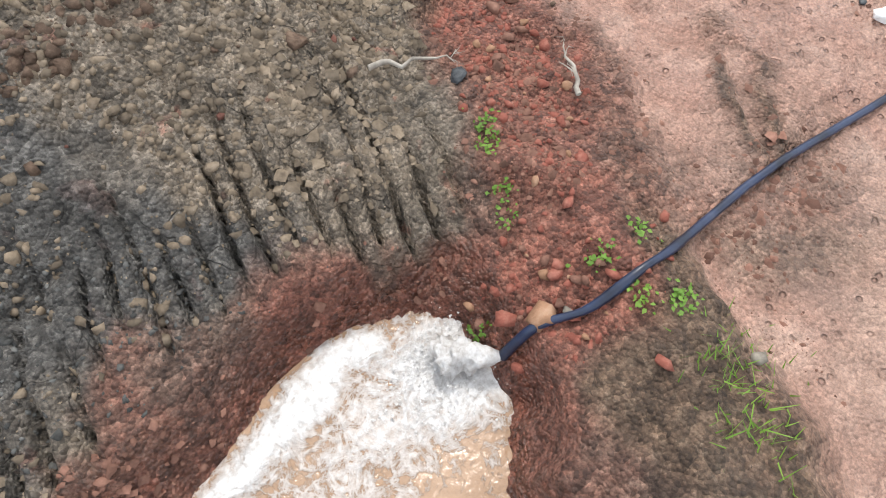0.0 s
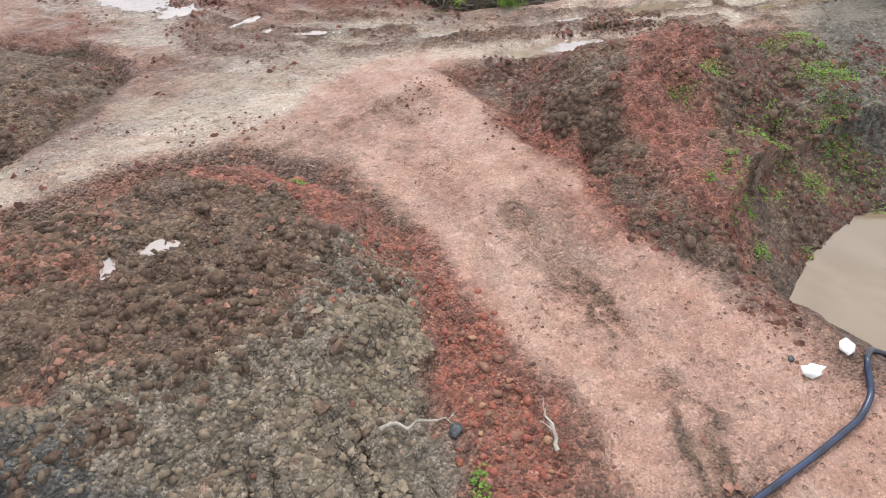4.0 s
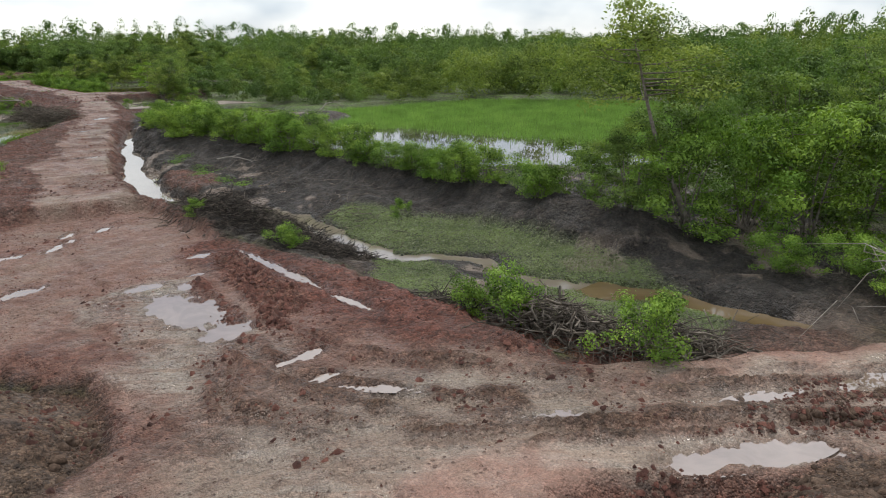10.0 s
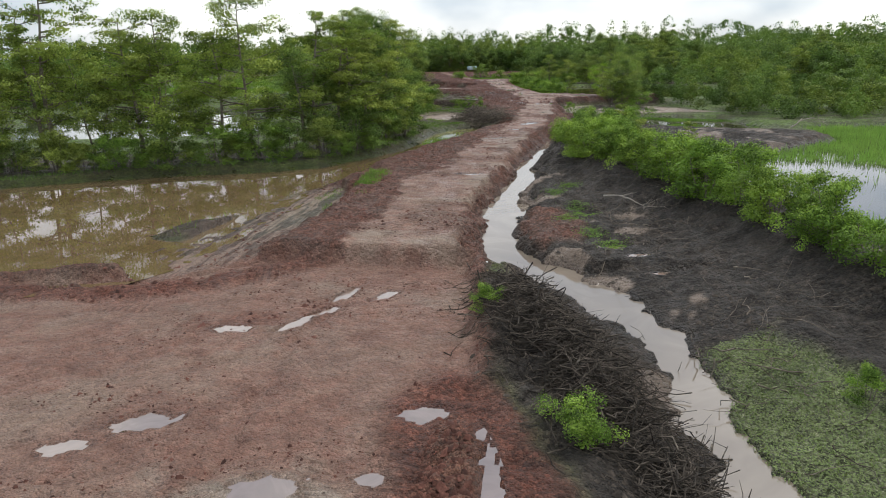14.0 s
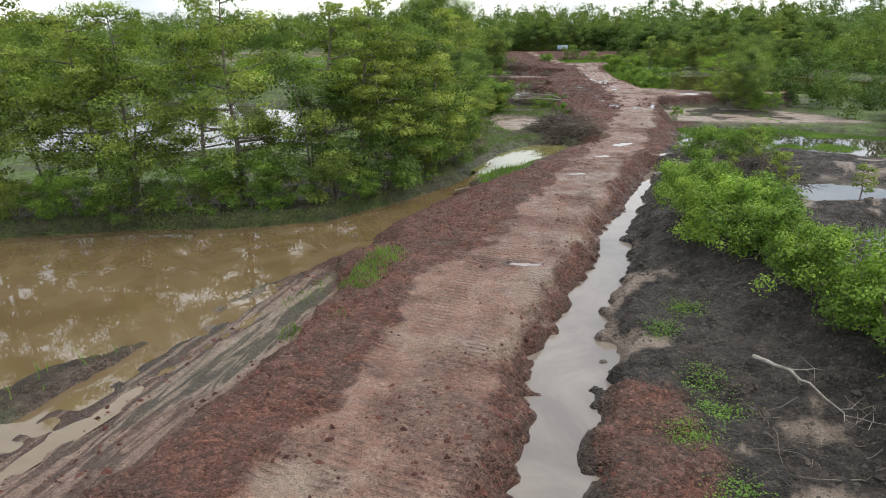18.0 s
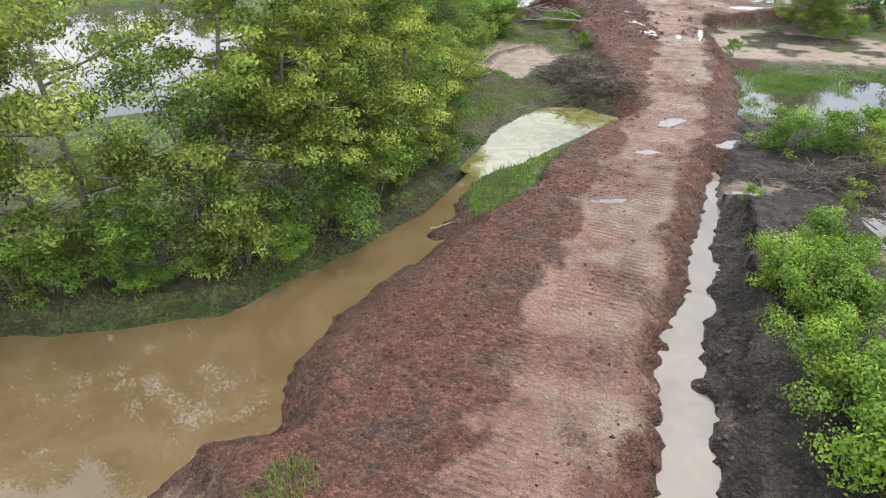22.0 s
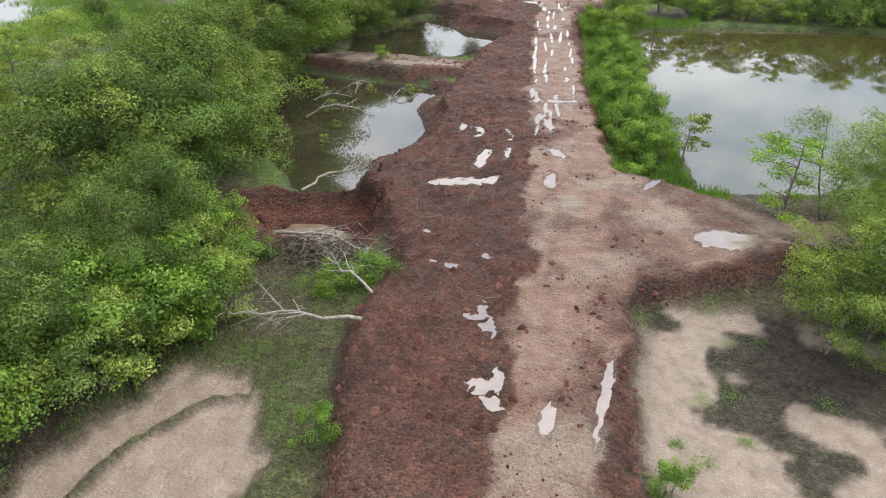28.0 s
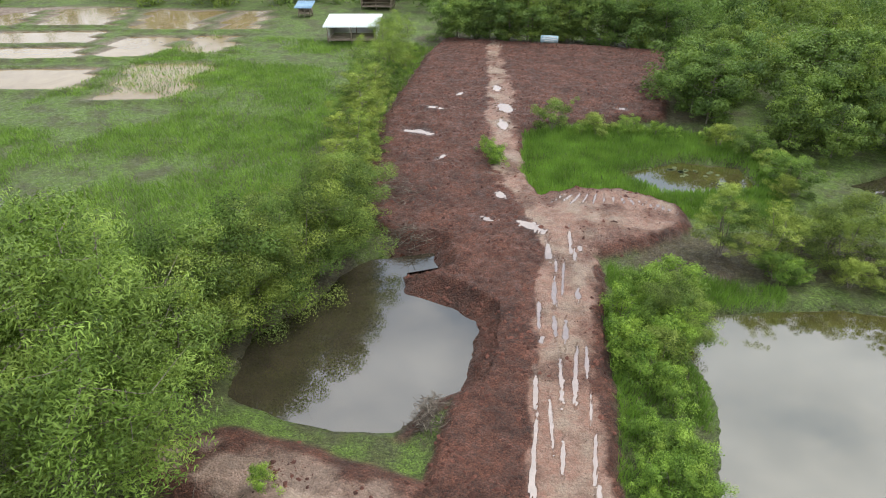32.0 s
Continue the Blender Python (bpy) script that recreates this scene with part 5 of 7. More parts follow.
# ---- trees and bushes ----
def tree_kind(name, height, spread, n_leaf, leaf, seed, material, bare=.25, stems=1, clumps=60, droop=0.0, slim=.5, lean=0.0, clump_r=.27, limbs=14, bulge=.0, flat=.62, ragged=1.0):
    """One tree at the origin: a trunk or several stems with their limbs, and the crown."""
    g = np.random.default_rng(seed)
    stem_meshes, tips = [], []
    for s in range(stems):
        bits = []
        a0 = g.uniform(0, 2 * np.pi) if stems == 1 else 2 * np.pi * s / stems + g.uniform(-.5, .5)
        out = 0 if stems == 1 else spread * g.uniform(.2, .55)
        top = np.array([math.cos(a0) * out + lean, math.sin(a0) * out, height * g.uniform(.78, .95)])
        base = np.array([math.cos(a0), math.sin(a0), 0]) * (0 if stems == 1 else .1)
        t = np.linspace(0, 1, 7)[:, None]
        line = base + (top - base) * t + np.c_[np.sin(t * 5 + seed) * .035 * height * t, np.cos(t * 4 + seed) * .035 * height * t, -.1 * (t == 0)]
        r0 = .013 * height * (1 if stems == 1 else .65) + .012
        bits.append(tube(line, r0 * (1 - .85 * t[:, 0]), 6))
        for k in range(max(4, limbs // stems)):
            u = bare + (1 - bare) * (k + g.uniform(0, 1)) / max(4, limbs // stems)
            p = np.array([np.interp(u, t[:, 0], line[:, i]) for i in range(3)])
            a = g.uniform(0, 2 * np.pi)
            round_off = math.sqrt(max(.08, 1 - ((u - bare) / (1.02 - bare) * 1.05 - .25) ** 2 / .72)) if u > bare + .25 * (1 - bare) else 1.0
            reach = spread * g.uniform(.6, 1.05) * round_off * (1 + bulge * (1 - u))
            rise = g.uniform(.0, .4) * reach - droop * reach
            q = np.linspace(0, 1, 4)[:, None]
            limb = p + q * np.array([math.cos(a) * reach, math.sin(a) * reach, 0]) + (q ** 1.5) * np.array([0, 0, rise]) + g.normal(size=(4, 3)) * .03 * reach * q
            bits.append(tube(limb, r0 * .42 * (1 - .88 * q[:, 0]) * (1.15 - u * .6), 4))
            tips += [limb[1] * .4 + limb[2] * .6, limb[2], limb[3], limb[3]]
            for b in range(2):
                w = g.uniform(.35, .95)
                p2 = p + (limb[3] - p) * w
                e = p2 + np.array([*(g.normal(size=2) * .32 * reach), g.uniform(-.12, .3) * reach])
                bits.append(tube(np.array([p2, e]), np.array([.3, .08]) * r0 * .5, 3))
                tips.append(e)
        tips += [line[-1], line[-1], line[-2]]
        stem_meshes.append(mesh_of("trunk", *joined(bits), WOOD, True))
    tips = np.array(tips)
    pick = g.choice(len(tips), clumps, replace=len(tips) < clumps)
    centres = tips[pick] + g.normal(size=(clumps, 3)) * .06 * spread
    size = (.5 + .9 * g.uniform(0, 1, clumps)) * clump_r * spread
    weight = size ** 2
    which = g.choice(clumps, n_leaf, p=weight / weight.sum())
    off = g.normal(size=(n_leaf, 3))
    off /= np.linalg.norm(off, axis=1)[:, None]
    off[:, 2] = np.where(g.uniform(0, 1, n_leaf) < .45, np.abs(off[:, 2]), off[:, 2])
    away = off.copy()
    off *= (g.uniform(0, 1, (n_leaf, 1)) ** .14) * size[which][:, None] * (1 + .25 * g.normal(size=(n_leaf, 1)) * ragged)
    off[:, 2] = off[:, 2] * flat - droop * np.abs(g.normal(size=n_leaf)) * .3 * spread
    c = centres[which] + off
    c[:, 2] = np.maximum(c[:, 2], .06)
    clump_tone = g.uniform(0, 1, clumps)[which]
    root = new(name)
    for me in stem_meshes:
        part("trunk" if stems == 1 else "stem", me, root)
    part("crown", mesh_of("crown", *leaves(c, leaf, g, slim=slim, outward=away), material, tone=clump_tone), root)
    return root


USED = {}


def plant(kind, x, y, size, label, category, group, turn=None, sunk=.05):
    """Stand one of a kind at a place: the first is the model itself, the rest copies."""
    m = Matrix.Translation((x, y, float(ground_at(np.array([x]), np.array([y]))[0]) - sunk)) @ Matrix.Rotation(turn if turn is not None else rng.uniform(0, 6.28), 4, "Z")
    if USED.get(kind):
        ob = copy_thing(kind, m)
    else:
        ob, USED[kind] = kind, True
        ob.matrix_basis = m
    ob.scale = (size * rng.uniform(.92, 1.08), size * rng.uniform(.92, 1.08), size * rng.uniform(.92, 1.1))
    return tagged(ob, label, category, group)


rng = random.Random(11)
GROVE = [tree_kind("tree", 7.6, 2.6, 11000, .115, 21, TREE_LEAF, .16, clumps=105, limbs=22, clump_r=.17, flat=.45), tree_kind("tree", 8.6, 2.3, 9800, .115, 22, TREE_LEAF, .26, clumps=92, limbs=20, clump_r=.17, flat=.42),
         tree_kind("tree", 6.2, 2.6, 10500, .115, 23, TREE_LEAF, .1, 2, clumps=105, limbs=20, clump_r=.17, flat=.5), tree_kind("tree", 7.0, 2.7, 11500, .115, 24, DARK_LEAF, .12, 2, clumps=110, limbs=22, clump_r=.18, flat=.55)]
BROAD = [tree_kind("broad_tree", 6.8, 3.2, 19000, .12, 31, DARK_LEAF, .04, 2, clumps=84, limbs=24, clump_r=.24, flat=.72, ragged=.45), tree_kind("broad_tree", 6.2, 3.1, 18000, .12, 32, MID_LEAF, .04, 2, clumps=80, limbs=24, clump_r=.24, flat=.72, ragged=.45),
         tree_kind("broad_tree", 7.2, 3.0, 18000, .12, 33, MID_LEAF, .05, 2, clumps=84, limbs=24, clump_r=.22, flat=.68, ragged=.5)]
FAR_TREE = [tree_kind("wood_tree", 7.0, 3.2, 6500, .23, 35, WOOD_LEAF, .06, 1, clumps=80, limbs=18, clump_r=.22), tree_kind("wood_tree", 6.4, 3.0, 6200, .23, 36, DARK_LEAF, .06, 1, clumps=76, limbs=18, clump_r=.22),
            tree_kind("wood_tree", 7.8, 2.7, 5600, .23, 37, MID_LEAF, .12, 1, clumps=64, limbs=18, clump_r=.22)]
WILLOW = [tree_kind("feathery_tree", 8.4, 2.9, 14000, .17, 41, FEATHER_LEAF, .12, 2, clumps=130, droop=.12, slim=.2, limbs=24, clump_r=.2), tree_kind("feathery_tree", 7.8, 2.6, 12000, .17, 42, FEATHER_LEAF, .16, 1, clumps=110, droop=.1, slim=.22, limbs=22, clump_r=.2)]
BUSH = [tree_kind("bush", 1.15, .8, 4200, .07, 51, BUSH_LEAF, .05, 4, clumps=44, clump_r=.25, limbs=16, flat=.85), tree_kind("bush", 1.0, .9, 4400, .07, 52, BUSH_LEAF, .05, 4, clumps=48, clump_r=.25, limbs=16, flat=.85),
        tree_kind("bush", 1.4, .8, 4200, .07, 53, BUSH_LEAF, .05, 3, clumps=42, clump_r=.26, limbs=15, flat=.85)]
SHRUB = [tree_kind("shrub", 2.8, 1.7, 7000, .11, 61, DARK_LEAF, .04, 4, clumps=80, clump_r=.2, limbs=22), tree_kind("shrub", 2.4, 1.7, 7000, .11, 62, TREE_LEAF, .04, 4, clumps=76, clump_r=.2, limbs=22),
         tree_kind("shrub", 2.2, 1.5, 6500, .105, 63, BUSH_LEAF, .04, 4, clumps=70, clump_r=.21, limbs=20)]
LIME = [tree_kind("lime_tree", 5.0, 1.9, 6500, .14, 71, LIME_LEAF, .16, 1, clumps=80, limbs=18, clump_r=.2)]
SAPLING = [tree_kind("sapling", 3.8, 1.35, 3600, .12, 81, LIME_LEAF, .12, 1, clumps=60, clump_r=.2, slim=.26, droop=.08, flat=.35, limbs=22), tree_kind("sapling", 2.6, .9, 1000, .12, 82, TREE_LEAF, .3, 1, clumps=34, clump_r=.2)]

T_LABEL = "slender tree with light green leaves beside water"
B_LABEL = "broad dense tree with deep green foliage"
W_LABEL = "feathery tree with fine drooping light green leaves"


def row_of(kinds_, line, count, across, sizes, label, category, group):
    """Trees or bushes strewn along a line."""
    pts = np.array(line, float)
    run_ = np.r_[0, np.cumsum(np.hypot(*np.diff(pts, axis=0).T))]
    for k in range(count):
        s = run_[-1] * (k + rng.uniform(.15, .85)) / count
        x, y = float(np.interp(s, run_, pts[:, 0])), float(np.interp(s, run_, pts[:, 1]))
        plant(rng.choice(kinds_), x + rng.uniform(-across, across), y + rng.uniform(-across, across), rng.uniform(*sizes), label, category, group)


# the grove on the far bank of the brown pond, and on along the left of the road
row_of(GROVE, [(-5.2, 49.6), (-3.6, 51), (-2.7, 53), (-2.1, 56), (-1.6, 59.5)], 9, .4, (.9, 1.15), T_LABEL, "tree", "trees on the pond bank")
row_of([GROVE[1], GROVE[0], GROVE[2]], [(-30, 41.5), (-20, 44), (-14, 46.9), (-7.6, 49.2)], 16, .6, (.95, 1.25), T_LABEL, "tree", "trees on the pond bank")
row_of(SHRUB, [(-24, 42.2), (-14.5, 44.5), (-9.5, 46.6), (-6.2, 48.1), (-3.4, 49.8), (-2, 52.6), (-1.3, 56), (-.6, 60)], 26, .3, (.55, 1.0), "low leafy shrub hanging over the pond bank", "shrub", "shrubs on the pond bank")
row_of(GROVE, [(-1.9, 61.5), (-2, 64), (-3.2, 68), (-6, 73), (-7.6, 77)], 10, .6, (.7, 1.0), T_LABEL, "tree", "trees left of the road")
plant(LIME[0], -4.2, 64.6, 1.2, "lime green young tree standing in the grove", "tree", "trees left of the road")
row_of(BROAD, [(-5.8, 77), (-6.2, 81), (-6.6, 85)], 5, .7, (.62, .8), B_LABEL, "tree", "trees left of the road")
row_of(SHRUB, [(-5.2, 75), (-3.6, 79.5), (-4.2, 83), (-6.4, 86.5)], 8, .5, (.7, 1.05), "dense green shrub beside the pale silt", "shrub", "shrubs left of the road")
for x, y, size, k in ((-5.2, 74.2, 1.1, 2), (-4.3, 71.2, 1.0, 1), (-2.7, 68.8, .8, 2), (-2.8, 66.9, .9, 1), (-6.8, 76.6, 1.2, 1), (-4.9, 78.4, 1.35, 2), (-3.9, 80.6, 1.3, 2), (-5.9, 80.9, 1.4, 2), (-2.9, 81.9, .9, 1), (-6.6, 71.5, 1.2, 2), (-5.0, 68.2, 1.1, 1)):
    plant(SHRUB[k], x, y, size, "dense bright shrub beside the pale silt", "shrub", "shrubs left of the road")
for x, y, size in ((-8.6, 102.6, .6), (-7.2, 100.2, .5), (-9.8, 98.8, .65), (-6.6, 97.6, .5), (-5.4, 107.4, .55), (-10.6, 105.8, .7), (-7.8, 107.2, .5)):
    plant(SAPLING[1], x, y, size, "half-drowned sapling standing in the pond", "sapling", "saplings in the pond", sunk=-.35)
row_of(BROAD, [(-10, 84), (-10.3, 90), (-12, 95.3), (-13.8, 99.5), (-15.2, 103), (-16.6, 106.5)], 18, .8, (.9, 1.2), B_LABEL, "tree", "trees behind the dark pond")
row_of(GROVE, [(-15, 78), (-17, 86), (-20, 95)], 8, 1.8, (.8, 1.05), T_LABEL, "tree", "trees behind the dark pond")
row_of(WILLOW, [(-15.8, 108.5), (-16.4, 111.2), (-18.2, 113), (-21, 114.4)], 10, .8, (1.3, 1.6), W_LABEL, "tree", "trees behind the dark pond")
row_of(BROAD, [(-16.2, 115), (-17, 119), (-16, 123.5), (-14.2, 128.8), (-14.8, 134)], 17, .6, (.8, 1.1), B_LABEL, "tree", "trees behind the dark pond")
row_of(BROAD + SHRUB, [(-24.5, 104), (-27, 108), (-28, 113)], 6, 1.4, (.7, .95), B_LABEL, "tree", "trees behind the dark pond")
row_of(GROVE, [(-15.5, 135), (-18, 142), (-21.6, 152), (-24.5, 163)], 20, .8, (.62, .9), "grey-green tree at the edge of the red field", "tree", "trees along the red field")
row_of(WILLOW, [(-25.6, 166), (-27, 174), (-27.6, 181)], 5, .9, (.7, .9), W_LABEL, "tree", "trees along the red field")
row_of(SHRUB, [(-15, 132), (-17.4, 142), (-21, 152), (-25, 168), (-26, 184)], 16, .7, (.6, .95), "dense shrub at the edge of the red field", "shrub", "shrubs along the red field")
row_of(FAR_TREE, [(-25, 191), (-18, 193), (-12, 193), (-4, 194), (2, 194), (8, 193)], 30, 1.2, (.85, 1.1), "dense dark mango tree behind the red field", "tree", "trees behind the red field")

# right of the road
row_of(BUSH, [(11.3, 53.4), (10.7, 51.4), (10.9, 48.8), (11.6, 45.8), (12.8, 42.4), (14.3, 39.2), (15.3, 36)], 32, .75, (.95, 1.45), "bright green leafy bush on the black bank", "bush", "bushes on the bank")
row_of(BUSH, [(15.4, 35), (16, 31.5), (17.2, 28), (18, 24), (18.6, 21)], 22, .6, (.75, 1.15), "bright green leafy bush on the black bank", "bush", "bushes on the bank")
for x, y, s in ((11.7, 14.9, .95), (11.2, 15.5, .55), (12.7, 11.7, .95), (9.4, 22.6, .6), (7.7, 26.8, .4), (14.3, 24.6, .45), (3.0, 77.6, .75), (1.2, 84.8, 1.1), (.2, 84.0, .9), (-3.6, 85.0, 1.2), (10.2, 57.2, .4), (12.2, 62.8, 1.45), (13.6, 63.2, 1.35), (15.0, 63.5, 1.5), (-8.3, 105.6, .7), (-5.2, 108.2, .7), (-8.8, 111.7, .8), (11.5, 78.4, .7)):
    plant(rng.choice(BUSH), x, y, s, "small bright green bush on bare earth", "bush", "bushes by the road")
THICKET = [tree_kind("shrub", 4.2, 2.1, 12000, .115, 64, DARK_LEAF, .03, 5, clumps=130, clump_r=.17, limbs=28), tree_kind("shrub", 3.8, 2.2, 12000, .115, 65, BUSH_LEAF, .03, 5, clumps=130, clump_r=.17, limbs=28)]
for x, y, s in ((19.9, 20.8, .62), (19.4, 18.6, .66), (20.4, 17.2, .8), (22.0, 16.2, .95), (23.4, 15.0, 1.05), (25.0, 14.2, 1.0), (26.8, 13.6, .9)):
    plant(rng.choice(THICKET), x, y, s, "dense leafy green shrub above the marsh", "shrub", "shrubs above the marsh")
for x, y, s in ((19.6, 13.6, .5), (20.6, 12.4, .55), (20.2, 10.8, .5), (21.6, 8.8, .6), (23.4, 8.0, .7)):
    plant(SHRUB[2], x, y, s, "low bright shrub at the marsh edge", "shrub", "shrubs above the marsh")
for x, y, size in ((27.6, 18.4, 1.15), (30.5, 16.2, 1.3), (23.6, 20.4, .95)):
    plant(THICKET[0], x, y, size, "dark leafy shrub above the marsh", "shrub", "shrubs above the marsh")
TWIGGY = [tree_kind("twiggy_tree", 7.6, 1.5, 6500, .11, 92, DARK_LEAF, .16, 3, clumps=120, clump_r=.17, limbs=30, flat=.9), tree_kind("twiggy_tree", 6.6, 1.6, 6000, .11, 93, BUSH_LEAF, .12, 3, clumps=110, clump_r=.18, limbs=28, flat=.9)]
for x, y, k, size in ((23.0, 11.1, 0, .98), (25.4, 9.6, 1, 1.0)):
    plant(TWIGGY[k], x, y, size, "ragged leafy tree with pale bare stems", "tree", "trees above the marsh")
row_of(SHRUB, [(23, 8), (28, 7), (34, 5)], 7, 1.0, (.8, 1.1), "tangled green shrub beside the muddy track", "shrub", "shrubs above the marsh")
row_of(GROVE, [(36, 20), (44, 23), (54, 26)], 7, 2.2, (.75, 1.05), T_LABEL, "tree", "trees beyond the marsh")
leaner = tree_kind("leaning_tree", 7.4, 2.3, 7500, .12, 91, TREE_LEAF, .6, 1, clumps=90, lean=-2.6, clump_r=.2, limbs=18)
plant(leaner, 20.6, 17.0, 1.0, "tall leaning tree with a pale bare trunk", "tree", "trees above the marsh", turn=-.95)
for x, y, s in ((15.5, 58.2, .9), (14.2, 60.5, .8), (17.6, 55, .7), (12.6, 56.6, .6)):
    plant(SAPLING[1], x, y, s, "thin leafy sapling on the marsh edge", "sapling", "saplings on the marsh")
row_of(GROVE + SHRUB, [(16, 84.5), (17.4, 87), (18.5, 84)], 5, .6, (.6, .8), B_LABEL, "tree", "trees right of the junction")
row_of(WILLOW, [(17, 86.8), (18.6, 88.2), (17.8, 95.6)], 4, .5, (.62, .75), W_LABEL, "tree", "trees right of the junction")
plant(SAPLING[0], 15.6, 92.6, 1.25, "light green sapling with drooping fronds", "sapling", "saplings right of the road")
plant(SAPLING[1], 12.0, 98.2, 1.15, "thin sapling leaning over the pond", "sapling", "saplings right of the road")
row_of(BUSH, [(10.4, 97), (9.6, 101), (8.9, 105), (8.2, 110), (7.6, 115), (6.8, 121), (5.8, 127), (5.2, 131)], 84, 1.2, (.6, 1.6), "bright green bush between track and pond", "bush", "bushes along the pond")
row_of([BROAD[1]], [(7.6, 125.6), (7.4, 129)], 2, .2, (.55, .65), "pale leafy tree beside the pond", "tree", "trees along the pond")
row_of(SHRUB, [(7.2, 124), (7.4, 128.5), (6.6, 132)], 5, .5, (.9, 1.2), "pale green shrub beside the pond", "shrub", "shrubs along the pond")
row_of(BROAD + GROVE, [(9.4, 136.4), (14, 137.6), (19, 138.6), (26, 139), (34, 137)], 16, 1.1, (.6, .8), B_LABEL, "tree", "trees behind the right pond")
row_of(SHRUB, [(12, 134.4), (20, 135.6), (30, 136)], 9, .5, (.7, .95), "shrub overhanging the pond", "shrub", "shrubs along the pond")
row_of(BUSH + SHRUB, [(-3.5, 157.5), (2, 158.5), (8, 158), (14, 156), (17, 151), (16, 147)], 22, .8, (.7, 1.1), "leafy green bush round the weedy pond", "bush", "bushes round the weedy pond")
row_of(FAR_TREE, [(10, 164), (12, 172), (11, 181)], 16, 1.6, (.9, 1.15), B_LABEL, "tree", "trees beside the red field")
row_of(FAR_TREE, [(17, 158), (22, 164), (30, 160), (38, 155)], 16, 2.4, (.85, 1.1), B_LABEL, "tree", "trees beside the red field")
row_of(FAR_TREE, [(20, 176), (32, 172), (44, 168)], 16, 3.0, (1.0, 1.3), B_LABEL, "tree", "trees beside the red field")
row_of(FAR_TREE, [(40, 98), (46, 110), (46, 124)], 8, 1.6, (.8, 1.05), T_LABEL, "tree", "trees round the right pond")
row_of(BUSH, [(-7.0, 145.8), (-7.5, 148.6), (-9.2, 149.4)], 4, .4, (.9, 1.2), "round green bush on the red field", "bush", "bushes on the red field")


# far woods: many crowns, too many to count, in stands that are set side by side
def stand(seed, trees, across, high, n_each, leaf, material):
    g = np.random.default_rng(seed)
    cs, outs, tones = [], [], []
    for k in range(trees):
        x, y = g.uniform(-across / 2, across / 2, 2)
        h, w = high * g.choice((.45, .7, .85, 1.0, 1.15)) * g.uniform(.9, 1.1), high * g.uniform(.26, .42)
        m = 12
        a, q, up = g.uniform(0, 2 * np.pi, m), g.uniform(.1, 1, m) ** .6, g.uniform(.12, 1, m)
        wide = w * np.sqrt(np.clip(1.05 - (up * 1.25 - .35) ** 2, .05, 1))
        mid = np.stack([x + np.cos(a) * wide * q, y + np.sin(a) * wide * q, h * up * .88], 1)
        d = g.normal(size=(n_each, 3))
        d /= np.linalg.norm(d, axis=1)[:, None]
        d[:, 2] = np.where(g.uniform(0, 1, n_each) < .35, np.abs(d[:, 2]), d[:, 2])
        b = g.integers(0, m, n_each)
        outs.append(d.copy())
        cs.append(mid[b] + d * g.uniform(.2, 1, (n_each, 1)) ** .3 * (w * g.uniform(.28, .5, m))[b][:, None] * np.array([1, 1, .85]))
        tones.append((.65 * g.uniform(0, 1) + .35 * g.uniform(0, 1, m))[b])
    c = np.concatenate(cs)
    c[:, 2] = np.maximum(c[:, 2], .1)
    return mesh_of("woods", *leaves(c, leaf, g, slim=.62, outward=np.concatenate(outs)), material, tone=np.concatenate(tones))


wr = random.Random(5)
SCRUB = [stand(210 + k, 11, 11, 4.0, 1100, .17, m) for k, m in enumerate((WOOD_LEAF, MID_LEAF, BUSH_LEAF, WOOD_LEAF))]
FOREST = [stand(220 + k, 12, 18, 8.0, 1200, .27, m) for k, m in enumerate((WOOD_LEAF, DARK_LEAF, MID_LEAF))]
HORIZON = [stand(230 + k, 14, 20, 8.0, 420, .44, m) for k, m in enumerate((WOOD_LEAF, DARK_LEAF, MID_LEAF))]


def belt(models, x0, x1, y0, y1, gap, h0, h1, label, away=()):
    """Stands side by side over a stretch of the plan, clear of the given outlines."""
    for x in np.arange(x0, x1, gap):
        for y in np.arange(y0, y1, gap):
            px, py = x + wr.uniform(-.35, .35) * gap, y + wr.uniform(-.35, .35) * gap
            if all(outside(np.array([px]), np.array([py]), o)[0] > 3.5 for o in away):
                ob = new("woods", wr.choice(models))
                ob.location, ob.rotation_euler = (px, py, -.1), (0, 0, wr.uniform(0, 6.28))
                ob.scale = (1, 1, wr.uniform(h0, h1))
                tagged(ob, label, "woods", kind="stuff")


belt(SCRUB, 32, 66, 76, 92, 8.5, .7, 1.15, "green scrub wood beyond the reed lake", (REED_LAKE,))
belt(SCRUB, 52, 76, 34, 74, 9.5, .9, 1.4, "green scrub wood beyond the reed lake", (REED_LAKE,))
belt(SCRUB, 26, 42, 92, 104, 9, .9, 1.3, "mixed green scrub beyond the lake", (RIGHT_POND,))
belt(FOREST, 46, 110, 96, 140, 14, .7, 1.0, "mixed green wood beyond the lake", (RIGHT_POND,))
belt(SCRUB, 44, 58, 12, 26, 9, 1.1, 1.7, "green wood beyond the marsh", (REED_LAKE,))
belt(FOREST, 62, 118, 0, 84, 15, .75, 1.15, "green wood beyond the marsh", (REED_LAKE,))
belt(FOREST, -104, -50, 62, 112, 14, .55, .9, "green wood beyond the pale lake", (LEFT_LAKE, FAR_LAKE))
belt(SCRUB, -48, -22, 88, 104, 9, .8, 1.3, "green scrub beyond the pale lake", (LEFT_LAKE, FAR_LAKE))
belt(FOREST, -110, -36, 12, 50, 15, .6, .95, "green wood behind the brown pond", (LEFT_LAKE,))
belt(FOREST, 14, 54, 176, 214, 12, .75, 1.1, "green wood beside the red field")
